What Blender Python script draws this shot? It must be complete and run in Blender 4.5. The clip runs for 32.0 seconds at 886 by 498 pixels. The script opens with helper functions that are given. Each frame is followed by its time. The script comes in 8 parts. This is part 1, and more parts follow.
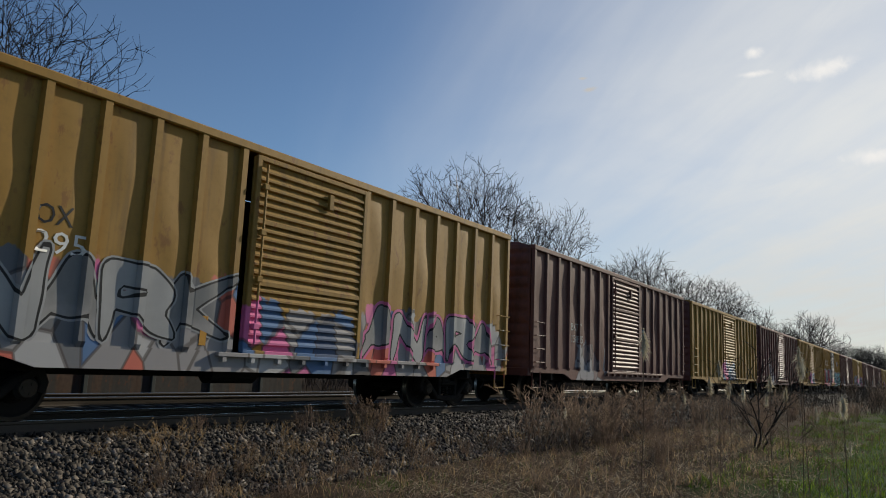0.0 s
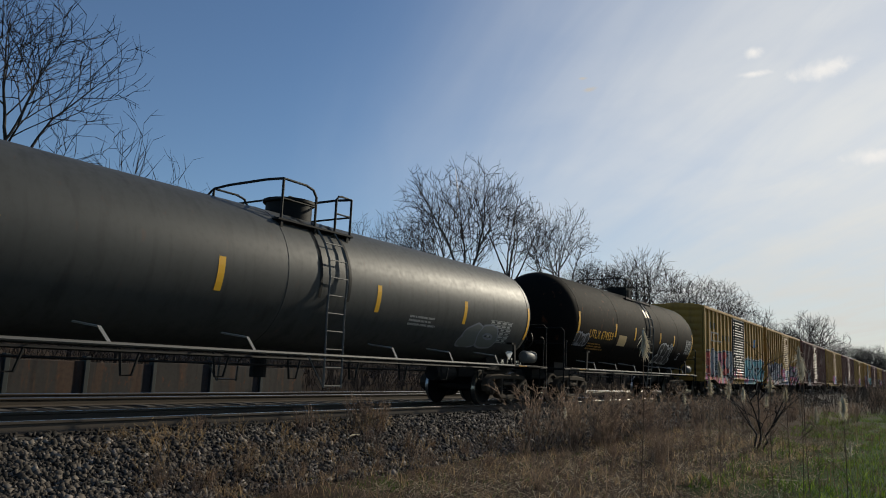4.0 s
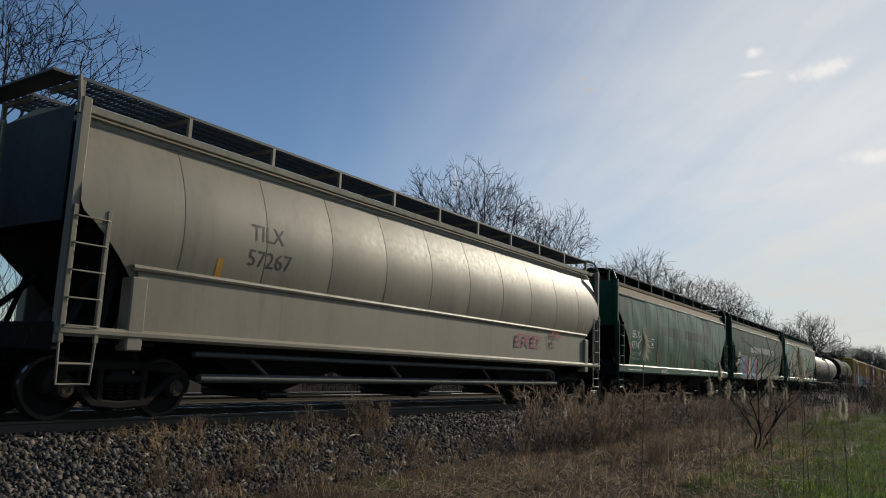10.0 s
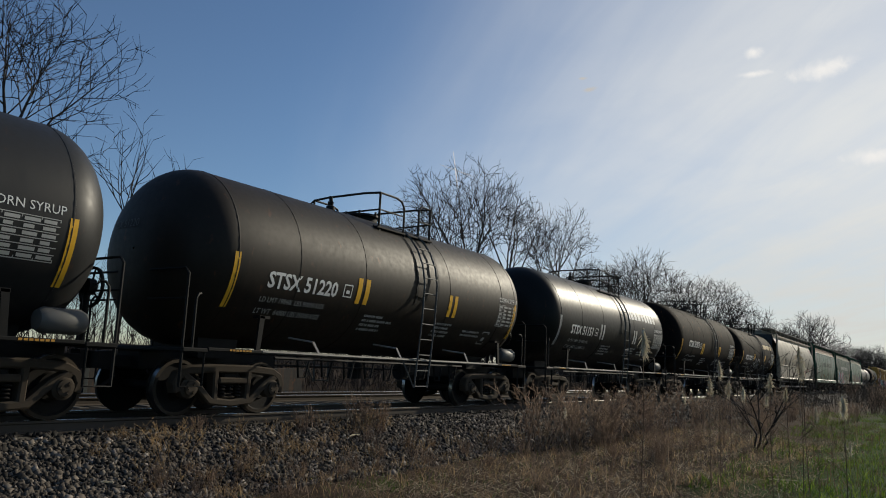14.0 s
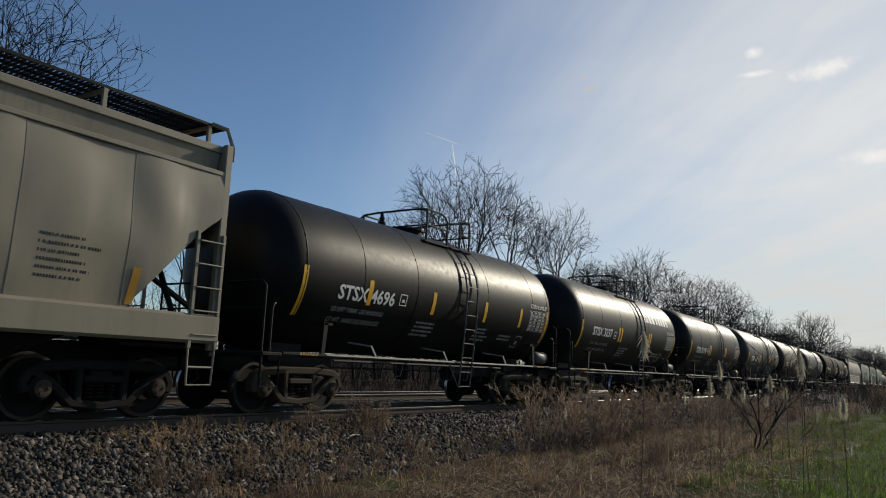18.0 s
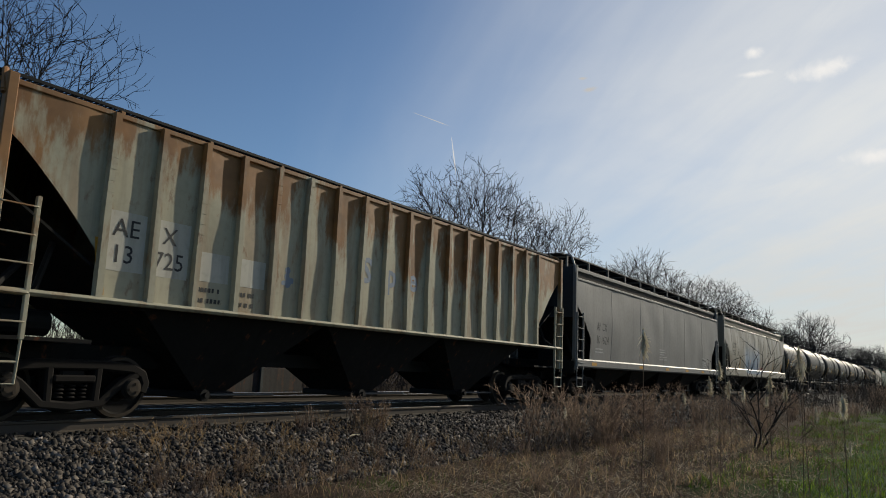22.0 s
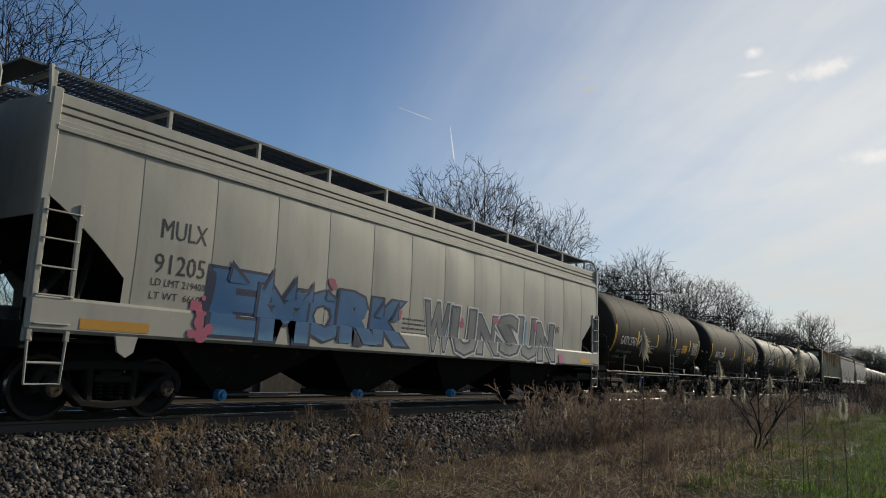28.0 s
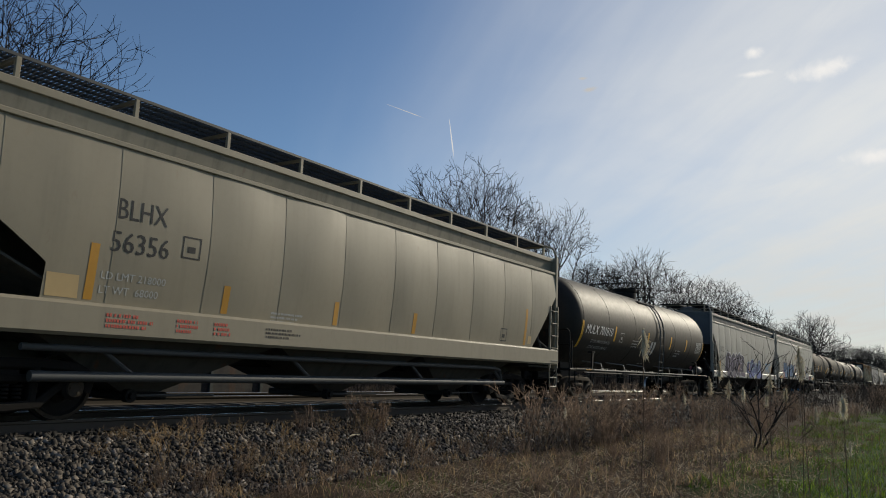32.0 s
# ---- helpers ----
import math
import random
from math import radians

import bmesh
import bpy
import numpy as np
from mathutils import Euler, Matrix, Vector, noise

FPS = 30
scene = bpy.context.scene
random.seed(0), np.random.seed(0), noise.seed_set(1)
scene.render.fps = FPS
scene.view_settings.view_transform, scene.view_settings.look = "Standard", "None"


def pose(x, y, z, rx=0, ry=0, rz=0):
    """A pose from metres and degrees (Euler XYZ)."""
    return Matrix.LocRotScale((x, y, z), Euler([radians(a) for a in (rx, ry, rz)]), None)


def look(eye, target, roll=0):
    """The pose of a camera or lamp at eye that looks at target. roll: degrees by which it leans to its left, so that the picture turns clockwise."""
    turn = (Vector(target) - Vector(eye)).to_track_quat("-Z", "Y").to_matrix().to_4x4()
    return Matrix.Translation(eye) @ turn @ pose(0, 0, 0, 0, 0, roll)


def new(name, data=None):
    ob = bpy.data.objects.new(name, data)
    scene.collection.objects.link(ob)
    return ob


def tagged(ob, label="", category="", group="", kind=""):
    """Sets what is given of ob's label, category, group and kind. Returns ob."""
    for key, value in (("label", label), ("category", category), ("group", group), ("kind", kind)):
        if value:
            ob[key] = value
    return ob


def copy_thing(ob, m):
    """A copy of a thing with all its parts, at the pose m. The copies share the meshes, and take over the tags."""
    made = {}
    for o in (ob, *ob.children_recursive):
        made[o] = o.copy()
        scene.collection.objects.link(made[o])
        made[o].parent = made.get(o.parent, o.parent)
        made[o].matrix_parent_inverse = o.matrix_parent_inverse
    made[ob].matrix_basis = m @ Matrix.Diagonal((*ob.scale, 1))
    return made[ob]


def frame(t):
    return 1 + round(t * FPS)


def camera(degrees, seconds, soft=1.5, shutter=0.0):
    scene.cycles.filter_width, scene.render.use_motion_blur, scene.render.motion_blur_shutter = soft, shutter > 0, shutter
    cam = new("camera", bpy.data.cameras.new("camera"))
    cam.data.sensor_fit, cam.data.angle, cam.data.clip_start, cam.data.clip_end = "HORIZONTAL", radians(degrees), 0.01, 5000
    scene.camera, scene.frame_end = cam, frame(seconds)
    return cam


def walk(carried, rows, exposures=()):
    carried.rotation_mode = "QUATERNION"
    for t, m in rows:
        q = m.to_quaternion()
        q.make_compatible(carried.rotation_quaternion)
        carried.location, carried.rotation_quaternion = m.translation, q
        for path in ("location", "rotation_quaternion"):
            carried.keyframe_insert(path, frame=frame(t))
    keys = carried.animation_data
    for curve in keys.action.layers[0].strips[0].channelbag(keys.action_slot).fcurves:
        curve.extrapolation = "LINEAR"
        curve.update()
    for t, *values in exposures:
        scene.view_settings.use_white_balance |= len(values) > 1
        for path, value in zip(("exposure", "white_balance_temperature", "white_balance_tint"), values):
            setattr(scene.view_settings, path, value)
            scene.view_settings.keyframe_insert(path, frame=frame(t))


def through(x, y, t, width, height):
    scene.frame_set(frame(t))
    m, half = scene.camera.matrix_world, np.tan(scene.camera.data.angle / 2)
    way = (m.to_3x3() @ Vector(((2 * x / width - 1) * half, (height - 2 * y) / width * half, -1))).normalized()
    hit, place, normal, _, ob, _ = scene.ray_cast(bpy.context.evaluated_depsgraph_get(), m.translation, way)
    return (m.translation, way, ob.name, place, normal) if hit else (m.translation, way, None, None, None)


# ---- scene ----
cam = camera(62.185, 32.0, 1.0)
walk(cam, [(0.0, pose(11.097, 0, 0.951, 99.178, -2.381, 33.399)), (32.0, pose(11.097, 0, 0.951, 99.178, -2.381, 33.399))])

# ---- light ----
SUN_AZ, SUN_EL = 15.0, 25.0          # degrees from the track's heading towards the viewer's side, and above the horizon
TO_SUN = Vector((math.sin(radians(SUN_AZ)) * math.cos(radians(SUN_EL)), math.cos(radians(SUN_AZ)) * math.cos(radians(SUN_EL)), math.sin(radians(SUN_EL))))
sun = new("sun", bpy.data.lights.new("sun", "SUN"))
sun.data.energy, sun.data.angle, sun.data.color = 4.4, radians(0.6), (1.0, 0.91, 0.73)
sun.matrix_world = look((0, 0, 60), Vector((0, 0, 60)) - TO_SUN)
scene.view_settings.exposure = -0.22


def node(tree, kind, **values):
    n = tree.nodes.new(kind)
    for key, value in values.items():
        if key in n.inputs:
            n.inputs[key].default_value = value
    return n


def make_world():
    """Clear spring sky with a thin veil of high cloud that thickens towards the sun."""
    w = bpy.data.worlds.new("sky")
    scene.world = w
    w.use_nodes = True
    t = w.node_tree
    t.nodes.clear()
    out, bg = t.nodes.new("ShaderNodeOutputWorld"), t.nodes.new("ShaderNodeBackground")
    sky = t.nodes.new("ShaderNodeTexSky")
    sky.sky_type, sky.sun_disc = "NISHITA", False
    sky.sun_elevation, sky.sun_rotation = radians(SUN_EL), radians(SUN_AZ)
    sky.air_density, sky.dust_density, sky.ozone_density = 1.0, 0.12, 4.0
    co = t.nodes.new("ShaderNodeTexCoord")
    dot = t.nodes.new("ShaderNodeVectorMath")
    dot.operation = "DOT_PRODUCT"
    dot.inputs[1].default_value = TO_SUN
    t.links.new(co.outputs["Generated"], dot.inputs[0])
    sep = t.nodes.new("ShaderNodeSeparateXYZ")
    t.links.new(co.outputs["Generated"], sep.inputs[0])

    def sum_of(op, a, b, c=None):
        n = t.nodes.new("ShaderNodeMath")
        n.operation = op
        for i, v in enumerate((a, b, c)):
            if v is None:
                continue
            if hasattr(v, "links"):
                t.links.new(v, n.inputs[i])
            else:
                n.inputs[i].default_value = v
        return n.outputs[0]

    def span(v, lo, hi, to_lo=0.0, to_hi=1.0, smooth=True):
        n = t.nodes.new("ShaderNodeMapRange")
        n.interpolation_type = "SMOOTHSTEP" if smooth else "LINEAR"
        for key, value in (("From Min", lo), ("From Max", hi), ("To Min", to_lo), ("To Max", to_hi)):
            n.inputs[key].default_value = value
        t.links.new(v, n.inputs["Value"])
        return n.outputs["Result"]

    # the sheet of high cloud lies flat overhead: its place is the way through a level far above
    lift = sum_of("ADD", sum_of("MAXIMUM", sep.outputs["Z"], 0.0), 0.14)
    flat = t.nodes.new("ShaderNodeCombineXYZ")
    t.links.new(sum_of("DIVIDE", sep.outputs["X"], lift), flat.inputs["X"])
    t.links.new(sum_of("DIVIDE", sep.outputs["Y"], lift), flat.inputs["Y"])

    def streaks(scale, stretch, detail, warp, turn=STREAM, shift=0.0):
        mp = t.nodes.new("ShaderNodeMapping")
        mp.inputs["Rotation"].default_value = (0, 0, radians(turn))
        t.links.new(flat.outputs[0], mp.inputs["Vector"])
        st = t.nodes.new("ShaderNodeMapping")
        st.inputs["Scale"].default_value, st.inputs["Location"].default_value = stretch, (shift, shift, 0)
        t.links.new(mp.outputs["Vector"], st.inputs["Vector"])
        nz = node(t, "ShaderNodeTexNoise", Scale=scale, Detail=detail, Roughness=0.55, Distortion=warp)
        t.links.new(st.outputs["Vector"], nz.inputs["Vector"])
        return nz.outputs["Fac"]

    bands, wisps, puffs = streaks(1.0, (1.6, 0.22, 1), 5.0, 0.5), streaks(2.6, (2.2, 0.40, 1), 7.0, 0.7, STREAM + 6, 4.0), streaks(1.5, (1, 1, 1), 6.0, 0.3, 0.0, 2.0)
    toward = sum_of("MULTIPLY_ADD", sep.outputs["Z"], -0.40, dot.outputs["Value"])
    toward = sum_of("MULTIPLY_ADD", sum_of("SUBTRACT", bands, 0.5), 0.24, toward)
    near = span(toward, 0.40, 0.93)
    wisp = sum_of("MULTIPLY", span(wisps, 0.30, 0.72, 0.86, 1.02), span(puffs, 0.34, 0.62, 0.88, 1.02))
    fac = t.nodes.new("ShaderNodeMath")
    fac.operation, fac.use_clamp = "MULTIPLY", True
    t.links.new(near, fac.inputs[0])
    t.links.new(wisp, fac.inputs[1])
    mix = t.nodes.new("ShaderNodeMix")
    mix.data_type = "RGBA"
    low = t.nodes.new("ShaderNodeMix")
    low.data_type = "RGBA"
    low.inputs[6].default_value, low.inputs[7].default_value = VEIL_LOW, VEIL
    t.links.new(span(sep.outputs["Z"], 0.02, 0.30), low.inputs[0])
    t.links.new(low.outputs[2], mix.inputs[7])
    t.links.new(fac.outputs["Value"], mix.inputs[0])
    t.links.new(sky.outputs["Color"], mix.inputs[6])
    t.links.new(mix.outputs[2], bg.inputs["Color"])
    bg.inputs["Strength"].default_value = 0.105
    t.links.new(bg.outputs["Background"], out.inputs["Surface"])


VEIL, VEIL_LOW = (8.7, 8.75, 8.5, 1.0), (7.15, 7.1, 6.7, 1.0)
STREAM = -46.8                       # the bands of cloud run to this point of the horizon, degrees from the track
make_world()

# ---- materials ----
def ramp(t, stops):
    r = t.nodes.new("ShaderNodeValToRGB")
    els = r.color_ramp.elements
    els[0].position, els[0].color = stops[0][0], (*stops[0][1], 1)
    els[1].position, els[1].color = stops[-1][0], (*stops[-1][1], 1)
    for p, c in stops[1:-1]:
        els.new(p).color = (*c, 1)
    return r


def mixed(t, fac, a, b):
    """A colour mix; fac is a socket or a number, a and b sockets or colours."""
    m = t.nodes.new("ShaderNodeMix")
    m.data_type = "RGBA"
    for i, v in ((0, fac), (6, a), (7, b)):
        if hasattr(v, "links"):
            t.links.new(v, m.inputs[i])
        else:
            m.inputs[i].default_value = v if i == 0 else (*v, 1)
    return m.outputs[2]


def math_node(t, op, a, b=None, clamp=False):
    m = t.nodes.new("ShaderNodeMath")
    m.operation, m.use_clamp = op, clamp
    for i, v in ((0, a), (1, b)):
        if v is None:
            continue
        if hasattr(v, "links"):
            t.links.new(v, m.inputs[i])
        else:
            m.inputs[i].default_value = v
    return m.outputs[0]


def noise_at(t, scale, detail=5.0, stretch=(1, 1, 1), rough=0.55, shift=0.0):
    co = t.nodes.new("ShaderNodeTexCoord")
    mp = t.nodes.new("ShaderNodeMapping")
    mp.inputs["Scale"].default_value = stretch
    mp.inputs["Location"].default_value = (shift, shift * 0.7, shift * 1.3)
    t.links.new(co.outputs["Object"], mp.inputs["Vector"])
    n = node(t, "ShaderNodeTexNoise", Scale=scale, Detail=detail, Roughness=rough)
    t.links.new(mp.outputs["Vector"], n.inputs["Vector"])
    return n.outputs["Fac"]


def stepped(t, value, lo, hi):
    m = t.nodes.new("ShaderNodeMapRange")
    m.interpolation_type = "SMOOTHSTEP"
    m.inputs["From Min"].default_value, m.inputs["From Max"].default_value = lo, hi
    t.links.new(value, m.inputs["Value"])
    return m.outputs["Result"]


def surface(name, rough=0.6, metal=0.0):
    m = bpy.data.materials.new(name)
    m.use_nodes = True
    b = m.node_tree.nodes["Principled BSDF"]
    b.inputs["Roughness"].default_value, b.inputs["Metallic"].default_value = rough, metal
    b.inputs["Specular IOR Level"].default_value = 0.3
    return m, m.node_tree, b


def bumped(t, b, height, strength=0.3, distance=0.01):
    n = node(t, "ShaderNodeBump", Strength=strength, Distance=distance)
    t.links.new(height, n.inputs["Height"])
    t.links.new(n.outputs["Normal"], b.inputs["Normal"])


def paint(name, colour, rust=0.15, grime=0.35, rough=0.45, shift=0.0, fade=0.25, rust_colour=(0.16, 0.055, 0.02), grime_colour=(0.045, 0.04, 0.033), tags=(), streaks=0.0, soot=0.15, gloss=0.3, dust=0.0, top_rust=0.0, mist=None):
    """Weathered car paint: faded blotches, rain streaks of grime and rust spots."""
    m, t, b = surface(name, rough)
    b.inputs["Specular IOR Level"].default_value = gloss
    if dust:
        b.inputs["Sheen Weight"].default_value, b.inputs["Sheen Roughness"].default_value = dust, 0.5
        b.inputs["Sheen Tint"].default_value = (0.8, 0.68, 0.5, 1)
    big = noise_at(t, 0.7, 4, (1, 1, 1), shift=shift)
    fine = noise_at(t, 9, 6, (1, 1, 1), shift=shift)
    grime_colour = tuple(min(g, 0.25 * sum(colour) / 3 + 0.004) for g in grime_colour)
    streak = noise_at(t, 3.0, 5, (1, 1.6, 0.12), shift=shift + 3)
    c = mixed(t, math_node(t, "MULTIPLY", big, fade), colour, tuple(min(1, v * 1.5 + 0.03) for v in colour))
    c = mixed(t, math_node(t, "MULTIPLY", stepped(t, streak, 0.48, 0.75), grime), c, grime_colour)
    c = mixed(t, math_node(t, "MULTIPLY", stepped(t, fine, 0.45, 0.8), grime * 0.5), c, grime_colour)
    smoke = math_node(t, "MULTIPLY", stepped(t, noise_at(t, 0.9, 4, (1, 1.0, 0.22), 0.6, shift + 11), 0.42, 0.68), soot)
    c = mixed(t, smoke, c, tuple(v * 0.2 + 0.002 for v in colour))
    spots = math_node(t, "MULTIPLY", stepped(t, noise_at(t, 5, 8, (1, 1, 0.5), 0.65, shift + 7), 0.62 - 0.2 * rust, 0.72 - 0.1 * rust), min(1.0, rust * 2.5))
    c = mixed(t, spots, c, rust_colour)
    if streaks:
        run = math_node(t, "MULTIPLY", stepped(t, noise_at(t, 1.5, 6, (1, 1.3, 0.16), 0.6, shift + 5), 0.50, 0.62), streaks)
        c = mixed(t, run, c, mixed(t, fine, (0.30, 0.12, 0.03), (0.10, 0.035, 0.012)))
    if top_rust:
        co = t.nodes.new("ShaderNodeTexCoord")
        sep = t.nodes.new("ShaderNodeSeparateXYZ")
        t.links.new(co.outputs["Object"], sep.inputs[0])
        drip = math_node(t, "MULTIPLY", math_node(t, "SUBTRACT", noise_at(t, 0.95, 6, (1, 1.5, 0.5), 0.65, shift + 15), 0.5), 9.0)
        rusted = math_node(t, "MULTIPLY", stepped(t, math_node(t, "ADD", sep.outputs["Z"], drip), 3.0, 4.1), top_rust)
        c = mixed(t, rusted, c, mixed(t, noise_at(t, 2.2, 5, shift=shift), (0.36, 0.17, 0.05), (0.07, 0.026, 0.010)))
    if mist:
        y0, y1, z0, z1, tone = mist
        co = t.nodes.new("ShaderNodeTexCoord")
        sep = t.nodes.new("ShaderNodeSeparateXYZ")
        t.links.new(co.outputs["Object"], sep.inputs[0])
        wob = math_node(t, "MULTIPLY", math_node(t, "SUBTRACT", noise_at(t, 0.9, 5, shift=shift), 0.5), 1.6)
        y, z = math_node(t, "ADD", sep.outputs["Y"], wob), math_node(t, "ADD", sep.outputs["Z"], wob)
        m_y = math_node(t, "MULTIPLY", stepped(t, y, y0, y0 + 0.9), math_node(t, "SUBTRACT", 1.0, stepped(t, y, y1 - 0.9, y1)))
        m_z = math_node(t, "MULTIPLY", stepped(t, sep.outputs["Z"], z0, z0 + 0.02), math_node(t, "SUBTRACT", 1.0, stepped(t, z, z0 + 0.35 * (z1 - z0), z1)))
        c = mixed(t, math_node(t, "MULTIPLY", math_node(t, "MULTIPLY", m_y, m_z), 0.85), c, tone)
    for y0, y1, z0, z1, colours in tags:
        c = sprayed(t, c, y0, y1, z0, z1, colours, shift)
    t.links.new(c, b.inputs["Base Color"])
    t.links.new(math_node(t, "ADD", math_node(t, "MULTIPLY", fine, 0.25), rough - 0.1, True), b.inputs["Roughness"])
    bumped(t, b, fine, 0.15, 0.004)
    return m


def sprayed(t, under, y0, y1, z0, z1, colours, shift):
    """A field of old spray paint in flat cells with dark edges, over the paint beneath."""
    co = t.nodes.new("ShaderNodeTexCoord")
    sep = t.nodes.new("ShaderNodeSeparateXYZ")
    t.links.new(co.outputs["Object"], sep.inputs[0])
    wob = math_node(t, "MULTIPLY", math_node(t, "SUBTRACT", noise_at(t, 1.8, 3, shift=shift), 0.5), 1.1)
    z = math_node(t, "ADD", sep.outputs["Z"], wob)
    y = math_node(t, "ADD", sep.outputs["Y"], wob)
    mask = math_node(t, "MULTIPLY", stepped(t, y, y0, y0 + 0.1), math_node(t, "SUBTRACT", 1.0, stepped(t, y, y1 - 0.1, y1)))
    mask = math_node(t, "MULTIPLY", mask, math_node(t, "SUBTRACT", 1.0, stepped(t, z, z1 - 0.06, z1)))
    mask = math_node(t, "MULTIPLY", mask, stepped(t, sep.outputs["Z"], z0, z0 + 0.05))
    mp = t.nodes.new("ShaderNodeMapping")
    mp.inputs["Scale"].default_value, mp.inputs["Rotation"].default_value = (0.0, 1.9, 1.2), (0.35, 0, 0)
    mp.inputs["Location"].default_value = (0, shift, shift)
    t.links.new(co.outputs["Object"], mp.inputs["Vector"])
    v = node(t, "ShaderNodeTexVoronoi", Scale=1.0, Randomness=1.0)
    e = node(t, "ShaderNodeTexVoronoi", Scale=1.0, Randomness=1.0)
    e.feature = "DISTANCE_TO_EDGE"
    for q in (v, e):
        t.links.new(mp.outputs["Vector"], q.inputs["Vector"])
    r = ramp(t, [(i / len(colours), c) for i, c in enumerate(colours)])
    r.color_ramp.interpolation = "CONSTANT"
    hue = t.nodes.new("ShaderNodeSeparateColor")
    t.links.new(v.outputs["Color"], hue.inputs[0])
    t.links.new(hue.outputs[0], r.inputs["Fac"])
    rim = math_node(t, "SUBTRACT", 1.0, stepped(t, e.outputs["Distance"], 0.02, 0.05))
    col = mixed(t, math_node(t, "MULTIPLY", rim, 0.7), r.outputs["Color"], (0.03, 0.03, 0.04))
    return mixed(t, math_node(t, "MULTIPLY", mask, 0.9), under, col)


def plain(name, colour, rough=0.6, metal=0.0, vary=0.35, scale=20, gloss=0.3):
    m, t, b = surface(name, rough, metal)
    b.inputs["Specular IOR Level"].default_value = gloss
    n, n2 = noise_at(t, scale, 5), noise_at(t, scale * 0.12, 3)
    c = mixed(t, math_node(t, "MULTIPLY", n, vary), colour, tuple(v * 0.35 for v in colour))
    c = mixed(t, math_node(t, "MULTIPLY", n2, vary), c, tuple(min(1, v * 1.35 + 0.01) for v in colour))
    t.links.new(c, b.inputs["Base Color"])
    bumped(t, b, n, 0.2, 0.004)
    return m


def random_tint(name, stops, rough=0.9, island=False, scale=30):
    """Colour picked piece by piece along a ramp."""
    m, t, b = surface(name, rough)
    if island:
        r = t.nodes.new("ShaderNodeNewGeometry").outputs["Random Per Island"]
    else:
        r = t.nodes.new("ShaderNodeObjectInfo").outputs["Random"]
    rp = ramp(t, stops)
    t.links.new(r, rp.inputs["Fac"])
    n = noise_at(t, scale, 4)
    c = mixed(t, math_node(t, "MULTIPLY", n, 0.45), rp.outputs["Color"], tuple(v * 0.3 for v in stops[0][1]))
    t.links.new(c, b.inputs["Base Color"])
    bumped(t, b, n, 0.3, 0.006)
    return m


def twig_material(name, colour, rough=0.85, through=0.0, spread=0.0, patchy=None):
    """Bark, stems and blades; spread varies them stem by stem, through lets light shine through thin ones."""
    m, t, b = surface(name, rough)
    n = noise_at(t, 6, 4)
    c = mixed(t, n, tuple(v * 0.55 for v in colour), tuple(v * 1.35 for v in colour))
    if spread:
        own = ramp(t, [(0.0, tuple(v * (1 - spread) for v in colour)), (0.6, colour), (0.88, tuple(min(0.7, v * (1 + spread)) for v in colour)), (1.0, tuple(min(0.75, v * (1 + 2.2 * spread) + 0.03) for v in colour))])
        t.links.new(t.nodes.new("ShaderNodeNewGeometry").outputs["Random Per Island"], own.inputs["Fac"])
        c = mixed(t, 0.75, c, own.outputs["Color"])
    if patchy:
        c = mixed(t, math_node(t, "MULTIPLY", stepped(t, noise_at(t, 1.1, 4, rough=0.65), 0.46, 0.62), 0.8), c, patchy)
    t.links.new(c, b.inputs["Base Color"])
    if through:
        b.inputs["Transmission Weight"].default_value = 0.0
        tr = t.nodes.new("ShaderNodeBsdfTranslucent")
        t.links.new(c, tr.inputs["Color"])
        mx = t.nodes.new("ShaderNodeMixShader")
        mx.inputs[0].default_value = through
        t.links.new(b.outputs[0], mx.inputs[1])
        t.links.new(tr.outputs[0], mx.inputs[2])
        t.links.new(mx.outputs[0], t.nodes["Material Output"].inputs["Surface"])
    return m


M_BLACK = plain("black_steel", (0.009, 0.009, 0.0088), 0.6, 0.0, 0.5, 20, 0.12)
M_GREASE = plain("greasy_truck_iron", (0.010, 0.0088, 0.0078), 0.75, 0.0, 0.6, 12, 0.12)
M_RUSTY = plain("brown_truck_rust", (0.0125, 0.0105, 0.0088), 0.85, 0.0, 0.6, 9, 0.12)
M_TREAD = plain("polished_tread", (0.42, 0.40, 0.37), 0.3, 1.0, 0.3)
M_RAILTOP = plain("polished_railhead", (0.55, 0.53, 0.50), 0.25, 1.0, 0.2)
M_RAIL = plain("rusty_rail_web", (0.075, 0.062, 0.050), 0.8, 0.0, 0.5, 8, 0.12)
M_WHITE = plain("white_stencil", (0.72, 0.72, 0.70), 0.6, 0.0, 0.25, 14)
M_INK = plain("black_stencil", (0.02, 0.02, 0.022), 0.6, 0.0, 0.25, 14)
M_YELLOW = plain("yellow_reflector", (0.78, 0.42, 0.03), 0.4, 0.0, 0.25, 14)
M_RUSTMARK = plain("rusty_orange_reflector", (0.30, 0.095, 0.02), 0.6, 0.0, 0.4, 14)
M_AMBER = plain("faded_amber_reflector", (0.48, 0.24, 0.03), 0.5, 0.0, 0.35, 14)
M_GREYBAR = plain("grey_stencil", (0.42, 0.42, 0.40), 0.7, 0.0, 0.5, 30)
M_REDBAR = plain("red_stencil", (0.52, 0.10, 0.07), 0.7, 0.0, 0.4, 30)


